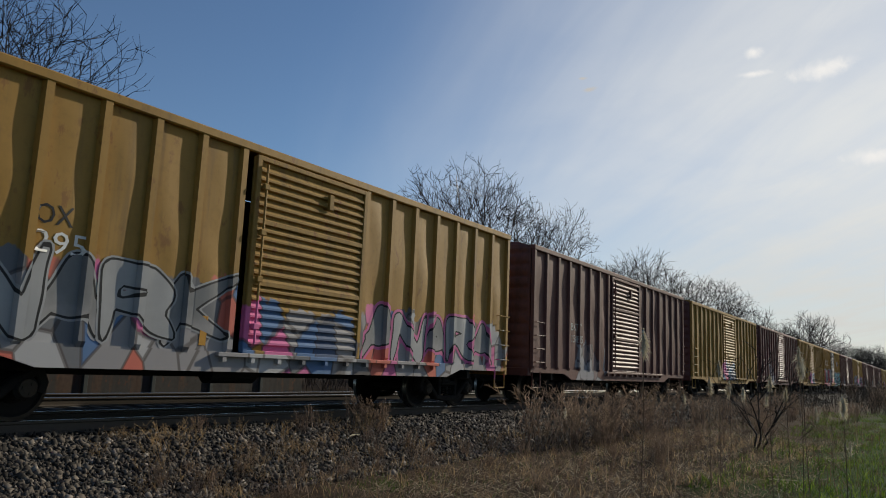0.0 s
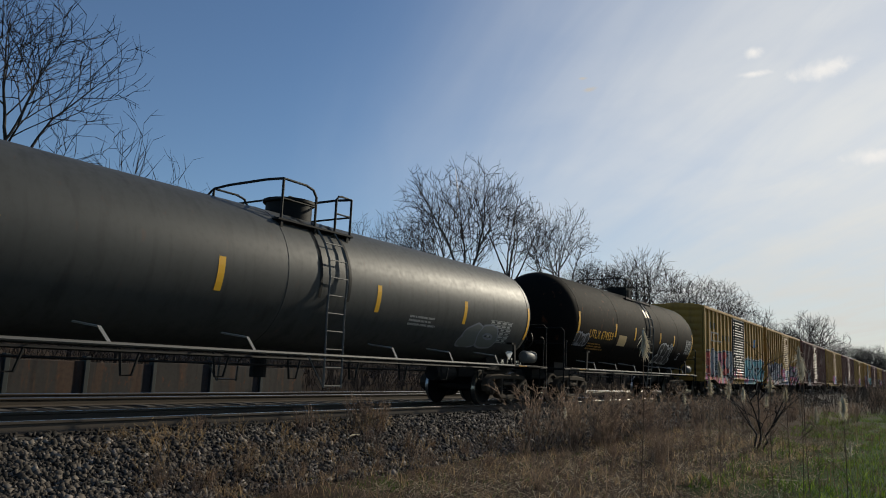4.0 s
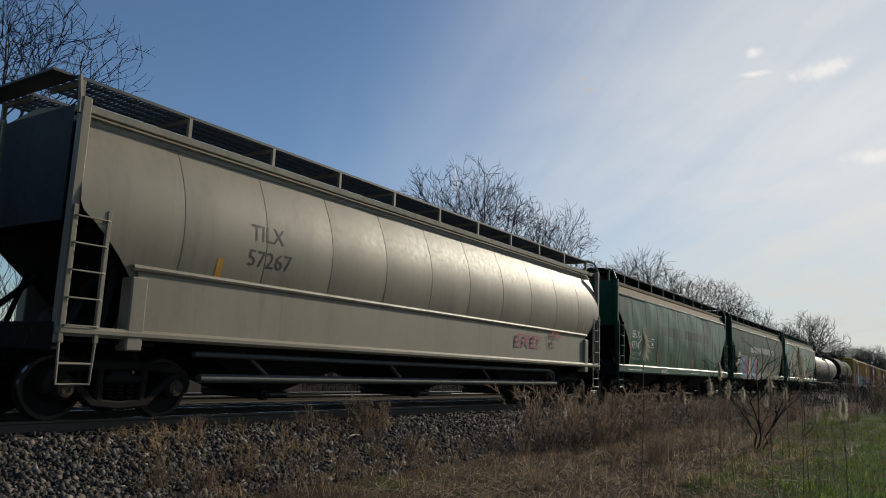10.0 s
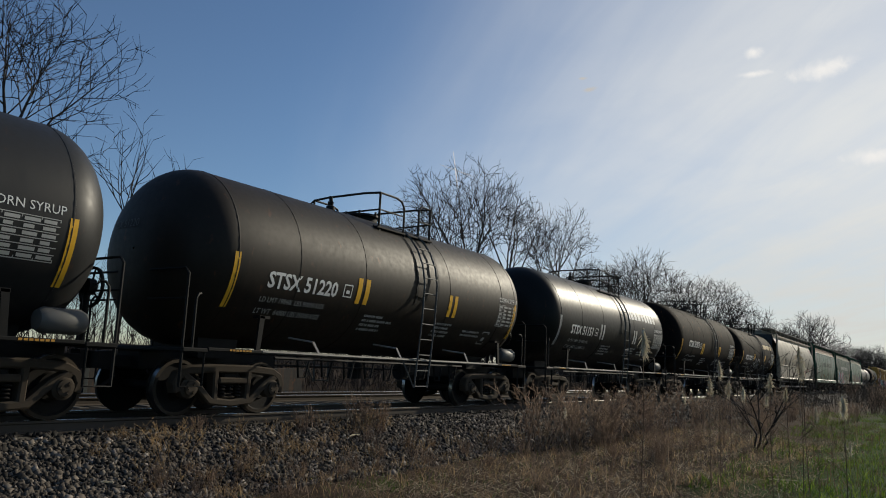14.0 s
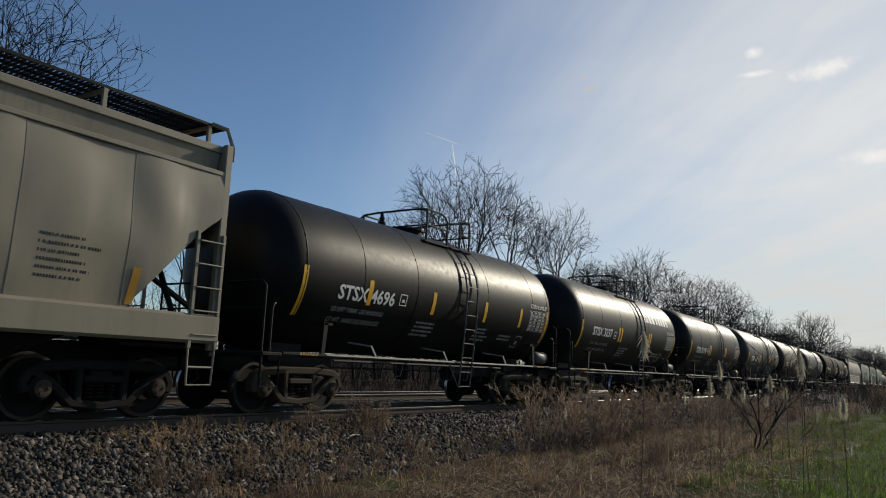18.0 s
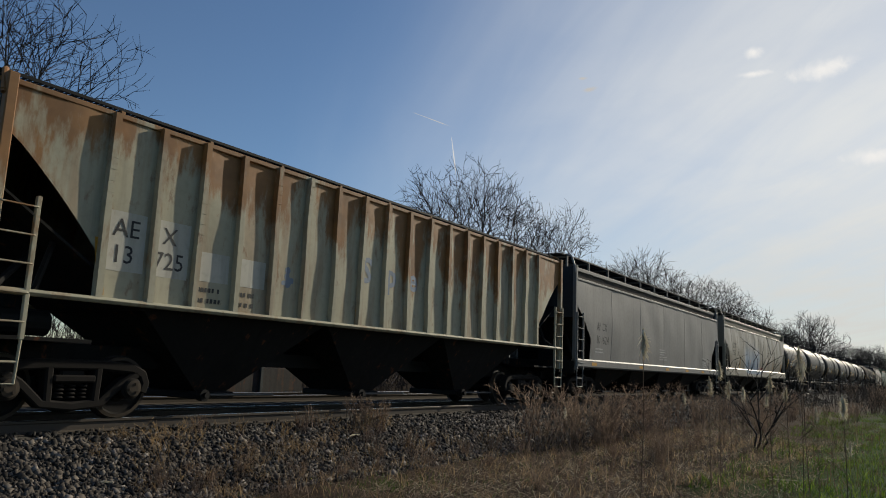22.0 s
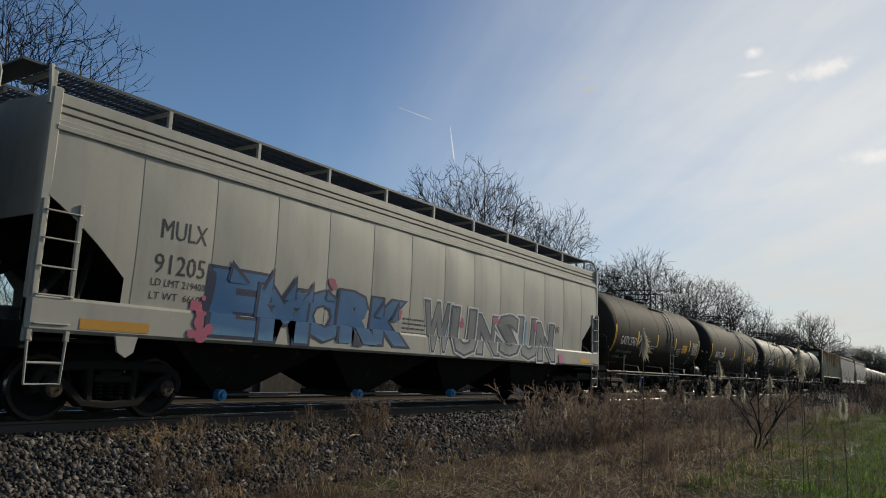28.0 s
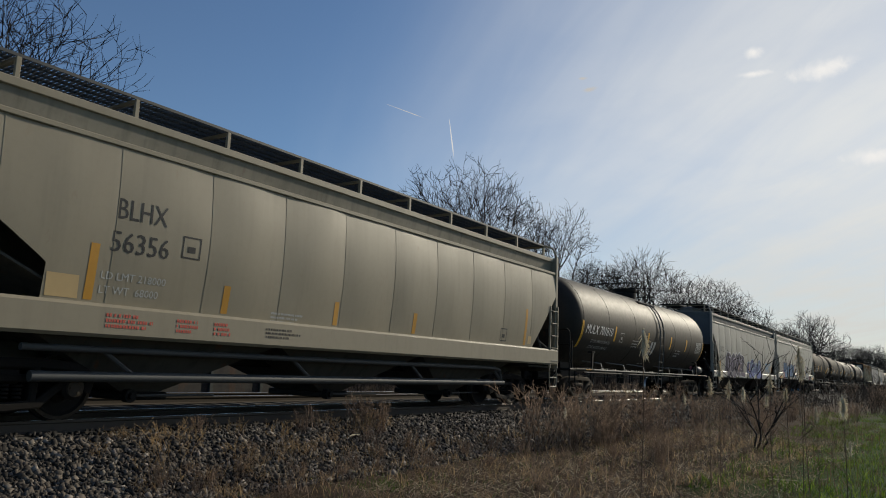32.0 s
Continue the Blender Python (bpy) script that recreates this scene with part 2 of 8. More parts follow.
# ---- mesh building ----
class Shape:
    """A growing list of vertices and faces."""

    def __init__(self):
        self.v, self.f = [], []

    def add(self, verts, faces):
        k = len(self.v)
        self.v += [tuple(p) for p in verts]
        self.f += [tuple(i + k for i in f) for f in faces]
        return self

    def box(self, x0, x1, y0, y1, z0, z1, c=0.0):
        x0, x1, y0, y1, z0, z1 = min(x0, x1), max(x0, x1), min(y0, y1), max(y0, y1), min(z0, z1), max(z0, z1)
        if c <= 0:
            return self.add([(x, y, z) for x in (x0, x1) for y in (y0, y1) for z in (z0, z1)],
                            [(0, 1, 3, 2), (4, 6, 7, 5), (0, 4, 5, 1), (2, 3, 7, 6), (0, 2, 6, 4), (1, 5, 7, 3)])
        c = min(c, (x1 - x0) * 0.45, (y1 - y0) * 0.45, (z1 - z0) * 0.45)
        vs, idx = [], {}
        for i in (0, 1):
            for j in (0, 1):
                for k in (0, 1):
                    p = ((x0, x1)[i], (y0, y1)[j], (z0, z1)[k])
                    s = (1 - 2 * i, 1 - 2 * j, 1 - 2 * k)
                    for a in range(3):
                        q = [p[b] + (s[b] * c if b != a else 0) for b in range(3)]
                        idx[(i, j, k, a)] = len(vs)
                        vs.append(q)
        fs = []
        ring = [(0, 0), (1, 0), (1, 1), (0, 1)]
        for a in range(3):
            for side in (0, 1):
                f = []
                for u, w in ring:
                    key = [u, w]
                    key.insert(a, side)
                    f.append(idx[(*key, a)])
                fs.append(f if (side == 1) != (a == 1) else f[::-1])
        for a in range(3):
            b, d = [q for q in range(3) if q != a]
            for u in (0, 1):
                for w in (0, 1):
                    k0, k1 = [0, 0, 0], [0, 0, 0]
                    k0[a], k1[a] = 0, 1
                    for kk in (k0, k1):
                        kk[b], kk[d] = u, w
                    fs.append([idx[(*k0, b)], idx[(*k1, b)], idx[(*k1, d)], idx[(*k0, d)]])
        for i in (0, 1):
            for j in (0, 1):
                for k in (0, 1):
                    fs.append([idx[(i, j, k, a)] for a in range(3)])
        return self.add(vs, fs)

    def prism(self, poly, y0, y1):
        """A polygon of (x, z) drawn out along y."""
        n = len(poly)
        vs = [(x, y0, z) for x, z in poly] + [(x, y1, z) for x, z in poly]
        return self.add(vs, [tuple(range(n))[::-1], tuple(range(n, 2 * n))] + [(i, (i + 1) % n, n + (i + 1) % n, n + i) for i in range(n)])

    def slab(self, poly, x0, x1):
        """A polygon of (y, z) drawn out along x."""
        n = len(poly)
        vs = [(x0, y, z) for y, z in poly] + [(x1, y, z) for y, z in poly]
        return self.add(vs, [tuple(range(n))[::-1], tuple(range(n, 2 * n))] + [(i, (i + 1) % n, n + (i + 1) % n, n + i) for i in range(n)])

    def tube(self, pts, r, n=6, closed_ends=True):
        pts = [Vector(p) for p in pts]
        rs = r if isinstance(r, (list, tuple)) else [r] * len(pts)
        k = len(self.v)
        ref = None
        for i, p in enumerate(pts):
            d = (pts[min(i + 1, len(pts) - 1)] - pts[max(i - 1, 0)]).normalized()
            if ref is None:
                ref = d.orthogonal().normalized()
            u = (ref - d * ref.dot(d)).normalized()
            ref = u
            w = d.cross(u)
            self.v += [tuple(p + (u * math.cos(a) + w * math.sin(a)) * rs[i]) for a in [2 * math.pi * q / n for q in range(n)]]
        for i in range(len(pts) - 1):
            for q in range(n):
                a, b = k + i * n + q, k + i * n + (q + 1) % n
                self.f.append((a, b, b + n, a + n))
        if closed_ends:
            self.f.append(tuple(range(k, k + n))[::-1])
            m = k + (len(pts) - 1) * n
            self.f.append(tuple(range(m, m + n)))
        return self

    def lathe(self, rings, n=24, axis="y", centre=(0, 0, 0), caps=True):
        """Rings of (place along the axis, radius)."""
        k = len(self.v)
        cx, cy, cz = centre
        for p, r in rings:
            for q in range(n):
                a = 2 * math.pi * q / n
                u, w = r * math.cos(a), r * math.sin(a)
                self.v.append({"y": (cx + u, cy + p, cz + w), "x": (cx + p, cy + u, cz + w), "z": (cx + u, cy + w, cz + p)}[axis])
        for i in range(len(rings) - 1):
            for q in range(n):
                a, b = k + i * n + q, k + i * n + (q + 1) % n
                self.f.append((a, b, b + n, a + n) if axis == "x" or axis == "z" else (a, a + n, b + n, b))
        if caps:
            self.f.append(tuple(range(k, k + n)))
            m = k + (len(rings) - 1) * n
            self.f.append(tuple(range(m, m + n))[::-1])
        return self

    def grid(self, rows):
        """Rows of equally many points, joined by quads."""
        k, w = len(self.v), len(rows[0])
        for r in rows:
            self.v += [tuple(p) for p in r]
        for i in range(len(rows) - 1):
            for j in range(w - 1):
                a = k + i * w + j
                self.f.append((a, a + 1, a + w + 1, a + w))
        return self

    def mesh(self, name, material, smooth=None):
        me = bpy.data.meshes.new(name)
        me.from_pydata(self.v, [], self.f)
        me.materials.append(material)
        if smooth is not None:
            me.polygons.foreach_set("use_smooth", [True] * len(me.polygons))
            me.set_sharp_from_angle(angle=radians(smooth))
        me.update()
        return me


def part(name, shape, material, parent, label="", smooth=None, at=None):
    """One mesh object under a thing or a part. shape: a Shape or a ready mesh."""
    me = shape if isinstance(shape, bpy.types.Mesh) else shape.mesh(name, material, smooth)
    ob = new(name, me)
    ob.parent = parent
    if at is not None:
        ob.matrix_basis = at
    if label:
        ob["label"] = label
    return ob


def thing(name, label, category, group="", kind="", at=None):
    ob = new(name)
    ob.empty_display_size = 0.2
    if at is not None:
        ob.matrix_basis = at
    return tagged(ob, label, category, group, kind)


def single(name, shape, material, label, category, group="", kind="", smooth=None, at=None):
    ob = new(name, shape.mesh(name, material, smooth))
    if at is not None:
        ob.matrix_basis = at
    return tagged(ob, label, category, group, kind)


def letters(text, size, offset=0.0, spread=1.0, shear=0.0):
    """A flat mesh of a text in the built-in font: its vertices and faces, and its width."""
    cu = bpy.data.curves.new("letters", "FONT")
    cu.body, cu.size, cu.offset, cu.space_character, cu.resolution_u, cu.shear = text, size, offset, spread, 2, shear
    ob = bpy.data.objects.new("letters", cu)
    me = bpy.data.meshes.new_from_object(ob)
    vs, fs = [tuple(v.co) for v in me.vertices], [tuple(p.vertices) for p in me.polygons]
    bpy.data.objects.remove(ob)
    bpy.data.meshes.remove(me)
    bpy.data.curves.remove(cu)
    return vs, fs


SILL_CUTS = (1.361, 1.375, 1.05, 1.06, 1.411, 1.425, 1.621, 1.635, 1.631, 1.645, 1.661, 1.675)      # where letters step from a sill to the side above


def cut_up(vs, fs, ycuts, zcuts):
    """Slice flat letters (x along, y up) so that they can follow a bent sheet."""
    bm = bmesh.new()
    made = [bm.verts.new((p[0], p[1], 0)) for p in vs]
    for f in fs:
        try:
            bm.faces.new([made[i] for i in f])
        except ValueError:
            pass
    for axis, cuts in ((0, ycuts), (1, zcuts)):
        no = (1, 0, 0) if axis == 0 else (0, 1, 0)
        for c in cuts:
            co = (c, 0, 0) if axis == 0 else (0, c, 0)
            bmesh.ops.bisect_plane(bm, geom=bm.verts[:] + bm.edges[:] + bm.faces[:], plane_co=co, plane_no=no)
    bm.verts.index_update()
    out = [tuple(v.co) for v in bm.verts], [tuple(v.index for v in f.verts) for f in bm.faces]
    bm.free()
    return out


def on_side(vs, fs, y, z, surf, proud, ycuts=()):
    """Lay flat letters on the side that faces +x: surf(y, z) gives its x."""
    vs = [(y + p[0], z + p[1]) for p in vs]
    lo, hi = min(p[1] for p in vs), max(p[1] for p in vs)
    left, right = min(p[0] for p in vs), max(p[0] for p in vs)
    n = max(2, int((hi - lo) / 0.055))
    zc = [lo + (hi - lo) * i / n for i in range(1, n)] + [q for q in SILL_CUTS if lo < q < hi]
    k = max(1, int((right - left) / 0.25))
    yc = [q for q in ycuts if left < q < right] + [left + (right - left) * i / k for i in range(1, k)]
    vs, fs = cut_up(vs, fs, yc, zc)
    s = Shape()
    s.add([(surf(p[0], p[1]) + proud, p[0], p[1]) for p in vs], fs)
    return s


def stencil(parent, text, y, z, height, surf, material, proud=0.004, name="stencil", offset=0.0, width=None, shear=0.0):
    """Painted lettering: height of the capitals, and its whole width where that is known."""
    vs, fs = letters(text, height / 0.70, offset, 1.0, shear)
    if width:
        k = width / max(0.01, max(p[0] for p in vs) - min(p[0] for p in vs))
        vs = [(p[0] * k, p[1]) for p in vs]
    return part(name, on_side(vs, fs, y, z, surf, proud), material, parent)


def end_stencil(car, text, x, z, height, cyl, r, zc, material, width):
    """Lettering on the rear head of a tank."""
    vs, fs = letters(text, height / 0.70)
    k = width / max(p[0] for p in vs)
    vs, fs = cut_up([(x + p[0] * k, z + p[1]) for p in vs], fs, [x + width * i / 6 for i in range(1, 6)], [z + height / 2])
    rim = lambda a, b: math.sqrt(max(0.0, 1 - (math.hypot(a, b - zc) / r) ** 2.5))
    s = Shape()
    s.add([(p[0], -cyl - HEAD_DEPTH * rim(p[0], p[1]) - 0.008, p[1]) for p in vs], fs)
    return part("end_stencil", s, material, car)


def bars_word(parent, y, z, width, height, count, surf, material, proud=0.004, name="sign_bar"):
    """A company name as a row of plain upright bars."""
    step = width / count
    for i in range(count):
        a = y + i * step
        s = on_side([(0, 0), (step * 0.72, 0), (step * 0.72, height), (0, height)], [(0, 1, 2, 3)], a, z, surf, proud)
        part(name, s, material, parent)


STROKES = {
    "A": [[(0, 0), (0.5, 1), (1, 0)], [(0.22, 0.36), (0.78, 0.36)]],
    "B": [[(0, 0), (0, 1), (0.7, 1), (0.9, 0.78), (0.65, 0.54), (0, 0.52)], [(0.65, 0.54), (1, 0.28), (0.75, 0), (0, 0)]],
    "C": [[(1, 0.8), (0.7, 1), (0.25, 0.95), (0, 0.6), (0.02, 0.3), (0.3, 0.02), (0.75, 0), (1, 0.2)]],
    "E": [[(1, 1), (0.1, 1), (0, 0.5), (0.1, 0), (1, 0)], [(0, 0.5), (0.8, 0.52)]],
    "F": [[(1, 1), (0.05, 0.95), (0, 0)], [(0, 0.5), (0.75, 0.54)]],
    "G": [[(1, 0.85), (0.6, 1), (0.15, 0.85), (0, 0.45), (0.25, 0.03), (0.8, 0.03), (1, 0.4), (0.55, 0.42)]],
    "H": [[(0, 0), (0.05, 1)], [(1, 0), (0.95, 1)], [(0, 0.5), (1, 0.52)]],
    "I": [[(0.5, 0), (0.5, 1)], [(0.1, 0), (0.9, 0)], [(0.1, 1), (0.9, 1)]],
    "K": [[(0, 0), (0.05, 1)], [(1, 1), (0.1, 0.48), (1, 0)]],
    "L": [[(0.05, 1), (0, 0.05), (1, 0)]],
    "M": [[(0, 0), (0.12, 1), (0.5, 0.35), (0.88, 1), (1, 0)]],
    "N": [[(0, 0), (0.05, 1), (0.95, 0), (1, 1)]],
    "O": [[(0.5, 1), (0.12, 0.85), (0, 0.5), (0.15, 0.12), (0.5, 0), (0.88, 0.14), (1, 0.5), (0.86, 0.86), (0.5, 1)]],
    "Q": [[(0.5, 1), (0.12, 0.85), (0, 0.5), (0.15, 0.12), (0.5, 0), (0.88, 0.14), (1, 0.5), (0.86, 0.86), (0.5, 1)], [(0.6, 0.3), (1, -0.05)]],
    "R": [[(0, 0), (0.03, 1), (0.7, 1), (0.95, 0.74), (0.7, 0.5), (0.05, 0.48)], [(0.45, 0.48), (1, 0)]],
    "S": [[(0.95, 0.85), (0.6, 1), (0.15, 0.9), (0.05, 0.66), (0.5, 0.5), (0.95, 0.34), (0.85, 0.08), (0.4, 0), (0, 0.15)]],
    "T": [[(0.5, 0), (0.5, 1)], [(0, 0.97), (1, 1)]],
    "U": [[(0, 1), (0.03, 0.3), (0.3, 0), (0.7, 0), (0.97, 0.3), (1, 1)]],
    "W": [[(0, 1), (0.2, 0), (0.5, 0.65), (0.8, 0), (1, 1)]],
}


def stroke_field(strokes, y, z, fat, spike):
    """How far (y, z) lies outside fat brush strokes; spike lets them run to points."""
    best = np.full(y.shape, 9.0)
    for line in strokes:
        n = len(line) - 1
        for k in range(n):
            (ay, az), (by, bz) = line[k], line[k + 1]
            if spike and k in (0, n - 1):
                ey, ez = (by - ay) * spike, (bz - az) * spike
                if k == 0:
                    ay, az = ay - ey, az - ez
                if k == n - 1:
                    by, bz = by + ey, bz + ez
            dy, dz = by - ay, bz - az
            h = np.clip(((y - ay) * dy + (z - az) * dz) / max(1e-6, dy * dy + dz * dz), 0, 1)
            r = fat
            if spike:
                r = fat * (1.25 - 0.9 * np.abs(2 * h - 1) ** 1.6) if n == 1 else fat * (1.2 - (0.9 * (1 - h) if k == 0 else 0) - (0.9 * h if k == n - 1 else 0))
            best = np.minimum(best, np.hypot(y - ay - h * dy, z - az - h * dz) - r)
    return best


def contour(field, ys, zs, level, surf, proud):
    """The part of a grid where the field is below the level, laid on the side."""
    s = Shape()
    rows, cols = field.shape
    inside = field < level
    for i in range(rows - 1):
        for j in range(cols - 1):
            q = inside[i, j], inside[i, j + 1], inside[i + 1, j + 1], inside[i + 1, j]
            if not any(q):
                continue
            c = [(ys[j], zs[i], field[i, j]), (ys[j + 1], zs[i], field[i, j + 1]), (ys[j + 1], zs[i + 1], field[i + 1, j + 1]), (ys[j], zs[i + 1], field[i + 1, j])]
            poly = []
            for k in range(4):
                a, b = c[k], c[(k + 1) % 4]
                if q[k]:
                    poly.append(a[:2])
                if q[k] != q[(k + 1) % 4]:
                    f = (level - a[2]) / (b[2] - a[2])
                    poly.append((a[0] + (b[0] - a[0]) * f, a[1] + (b[1] - a[1]) * f))
            if len(poly) > 2:
                s.add([(surf(p[0], p[1]) + proud, p[0], p[1]) for p in poly], [tuple(range(len(poly)))])
    return s


def piece(parent, text, y0, y1, z0, z1, surf, fills, edge_m, glow_m=None, ycuts=(), proud=0.004, seed=1, swing=0.12, overlap=1.22, fat=0.17, line=0.045, halo=0.06, spike=0.0, cell=0.08, zcuts=None):
    """Sprayed letters with round or pointed strokes: halo, outline and fill, jostling and uneven."""
    rnd = random.Random(seed)
    step = (y1 - y0) / len(text)
    for i, ch in enumerate(text):
        w = step * overlap
        a = y0 + i * step - (overlap - 1) * step / 2
        lo, hi = z0 + rnd.uniform(0, swing), z1 - rnd.uniform(0, swing * 1.5)
        r = fat * min(w, (hi - lo))
        tilt, lean = rnd.uniform(-0.08, 0.08), rnd.uniform(-0.05, 0.16)
        put_at = lambda p: (a + r + p[0] * (w - 2 * r) + lean * (p[1] - 0.5) + 0.05 * rnd.gauss(0, 1) * w * 0.5, lo + r + p[1] * (hi - lo - 2 * r) + tilt * (p[0] - 0.5) + 0.025 * rnd.gauss(0, 1))
        strokes = [[put_at(p) for p in run] for run in STROKES[ch]]
        pad = halo + line + r * (0.3 + 2 * spike)
        ys = sorted(set([a - pad + q * cell for q in range(int((w + 2 * pad) / cell) + 2)] + [q for q in ycuts if a - pad < q < a + w + pad]))
        zs = sorted(set([z0 + q * cell for q in range(int((hi + pad - z0) / cell) + 2)] + [q for q in zcuts or SILL_CUTS if z0 < q < hi + pad]))
        gy, gz = np.meshgrid(np.array(ys), np.array(zs))
        field = stroke_field(strokes, gy, gz, r, spike) + 0.012 * np.sin(gy * 7 + seed) * np.cos(gz * 9 + i)
        up = proud + 0.0055 * (i % 2)
        for layer, (level, mat) in enumerate(((line + halo, glow_m), (line, edge_m), (0.0, fills[i % len(fills)]))):
            if mat is None:
                continue
            s = contour(field, ys, zs, level, surf, up + 0.0016 * layer)
            if s.f:
                part("graffiti_letter", s, mat, parent)


def block_piece(parent, text, y0, y1, z0, z1, surf, fills, edge_m, glow_m=None, proud=0.004, seed=1, swing=0.12, overlap=1.22, thick=0.085):
    """Sprayed block capitals: a fat outline and a fill for each, of uneven height."""
    rnd = random.Random(seed)
    step = (y1 - y0) / len(text)
    for i, ch in enumerate(text):
        a, w = y0 + i * step - (overlap - 1) * step / 2, step * overlap
        lo, hi = z0 + rnd.uniform(0, swing), z1 - rnd.uniform(0, swing * 1.5)
        for layer, (off, mat) in enumerate(((thick + 0.03, glow_m), (thick, edge_m), (thick - 0.04, fills[i % len(fills)]))):
            if mat is None:
                continue
            vs, fs = letters(ch, 1.0, off)
            base, _ = letters(ch, 1.0, thick - 0.04)
            bx0, bx1 = min(p[0] for p in base), max(p[0] for p in base)
            by0, by1 = min(p[1] for p in base), max(p[1] for p in base)
            kx, ky = w / (bx1 - bx0) * 0.86, (hi - lo) / (by1 - by0) * 0.9
            vs = [((p[0] - bx0) * kx + w * 0.07 + 0.06 * (p[1] - by0), (p[1] - by0) * ky + (hi - lo) * 0.05) for p in vs]
            part("graffiti_letter", on_side(vs, fs, a, lo, surf, proud + 0.0016 * layer + 0.0055 * (i % 2)), mat, parent)


def blob(parent, y, z, size, surf, material, seed, proud=0.004):
    """A blot of spray paint: a few discs run together."""
    rnd = random.Random(seed)
    discs = [(y + rnd.gauss(0, 0.5) * size, z + rnd.gauss(0, 0.4) * size, size * rnd.uniform(0.3, 0.7)) for _ in range(5)]
    ys = [y - 2.2 * size + i * 0.04 for i in range(int(4.4 * size / 0.04) + 1)]
    zs = sorted([z - 2.2 * size + i * 0.04 for i in range(int(4.4 * size / 0.04) + 1)] + list(SILL_CUTS))
    zs = [q for q in zs if q > 1.06]
    gy, gz = np.meshgrid(np.array(ys), np.array(zs))
    field = np.min([np.hypot(gy - a, gz - b) - r for a, b, r in discs], axis=0)
    s = contour(field, ys, zs, 0.0, surf, proud)
    if s.f:
        part("overspray", s, material, parent)


def faded(name, low, high, z0, z1):
    """Spray paint that goes from one colour to another with height."""
    m, t, b = surface(name, 0.5)
    co = t.nodes.new("ShaderNodeTexCoord")
    sep = t.nodes.new("ShaderNodeSeparateXYZ")
    t.links.new(co.outputs["Object"], sep.inputs[0])
    wob = math_node(t, "MULTIPLY", math_node(t, "SUBTRACT", noise_at(t, 2.2, 4), 0.5), 1.2 * (z1 - z0))
    f = stepped(t, math_node(t, "ADD", sep.outputs["Z"], wob), z0, z1)
    n = noise_at(t, 8, 5)
    c = mixed(t, f, low, high)
    t.links.new(mixed(t, math_node(t, "MULTIPLY", n, 0.4), c, tuple(v * 0.4 for v in high)), b.inputs["Base Color"])
    return m


LIMITS = {}               # car name: the foot of its side, and how far the side reaches at a height


def patch(parent, y0, y1, z0, z1, surf, material, proud=0.004, name="reflector", rows=4, cols=1):
    """A thin strip that follows the side."""
    s = Shape()
    zs = [z0 + (z1 - z0) * i / rows for i in range(rows + 1)]
    foot, rear, front = LIMITS.get(parent.name, (99, None, None))
    reach = front if y0 > 0 else rear
    rows_ = []
    for z in zs:
        a = y0
        if z0 >= foot:
            end = reach(z0 + 0.25 * (z1 - z0)) - 0.05 + 0.12 * (z - z0)
            a = min(max(y0, -end), end - (y1 - y0))
        rows_.append([(surf(y, z) + proud, y, z) for y in [a + (y1 - y0) * j / cols for j in range(cols + 1)]])
    s.grid(rows_)
    return part(name, s, material, parent)


def small_print(parent, y, z, w, lines, surf, material, h=0.045, gap=0.085, seed=1, proud=0.004):
    """Unreadable lettering as broken bars."""
    rnd = random.Random(seed)
    s = Shape()
    foot, rear, front = LIMITS.get(parent.name, (99, None, None))
    reach = front if y > 0 else rear
    for i in range(lines):
        yy, zz = y, z - i * gap
        end = y + w * rnd.uniform(0.6, 1.0)
        while yy < end:
            q = min(end, yy + rnd.uniform(0.5, 0.9) * h)
            x0, x1 = surf(yy, zz) + proud, surf(yy, zz + h) + proud
            if zz < foot or max(abs(yy), abs(q)) < reach(zz) - 0.03:
                s.add([(x0, yy, zz), (x0, q, zz), (x1, q, zz + h), (x1, yy, zz + h)], [(0, 1, 2, 3)])
            yy = q + h * (0.28 if rnd.random() < 0.8 else 0.9)
    return tagged(part("small_print", s, material, parent), kind="stuff")

# ---- railway cars ----
# Car space: y along the track (the train's heading), x towards the viewer's side, z from the top of the rail.
WHEEL_R = 0.457
M_BROWN_FRAME = plain("dusty_brown_truck", (0.050, 0.039, 0.028), 0.85, 0.0, 0.6, 9, 0.12)
M_STEEL = plain("bare_grey_rail_pipe", (0.11, 0.107, 0.10), 0.55, 0.0, 0.5, 8)
M_WORNSTEEL = plain("scuffed_bright_steel", (0.34, 0.33, 0.31), 0.5, 0.0, 0.4, 9)
M_PIPE = plain("dull_pipe", (0.07, 0.072, 0.072), 0.55, 0.0, 0.5, 10)


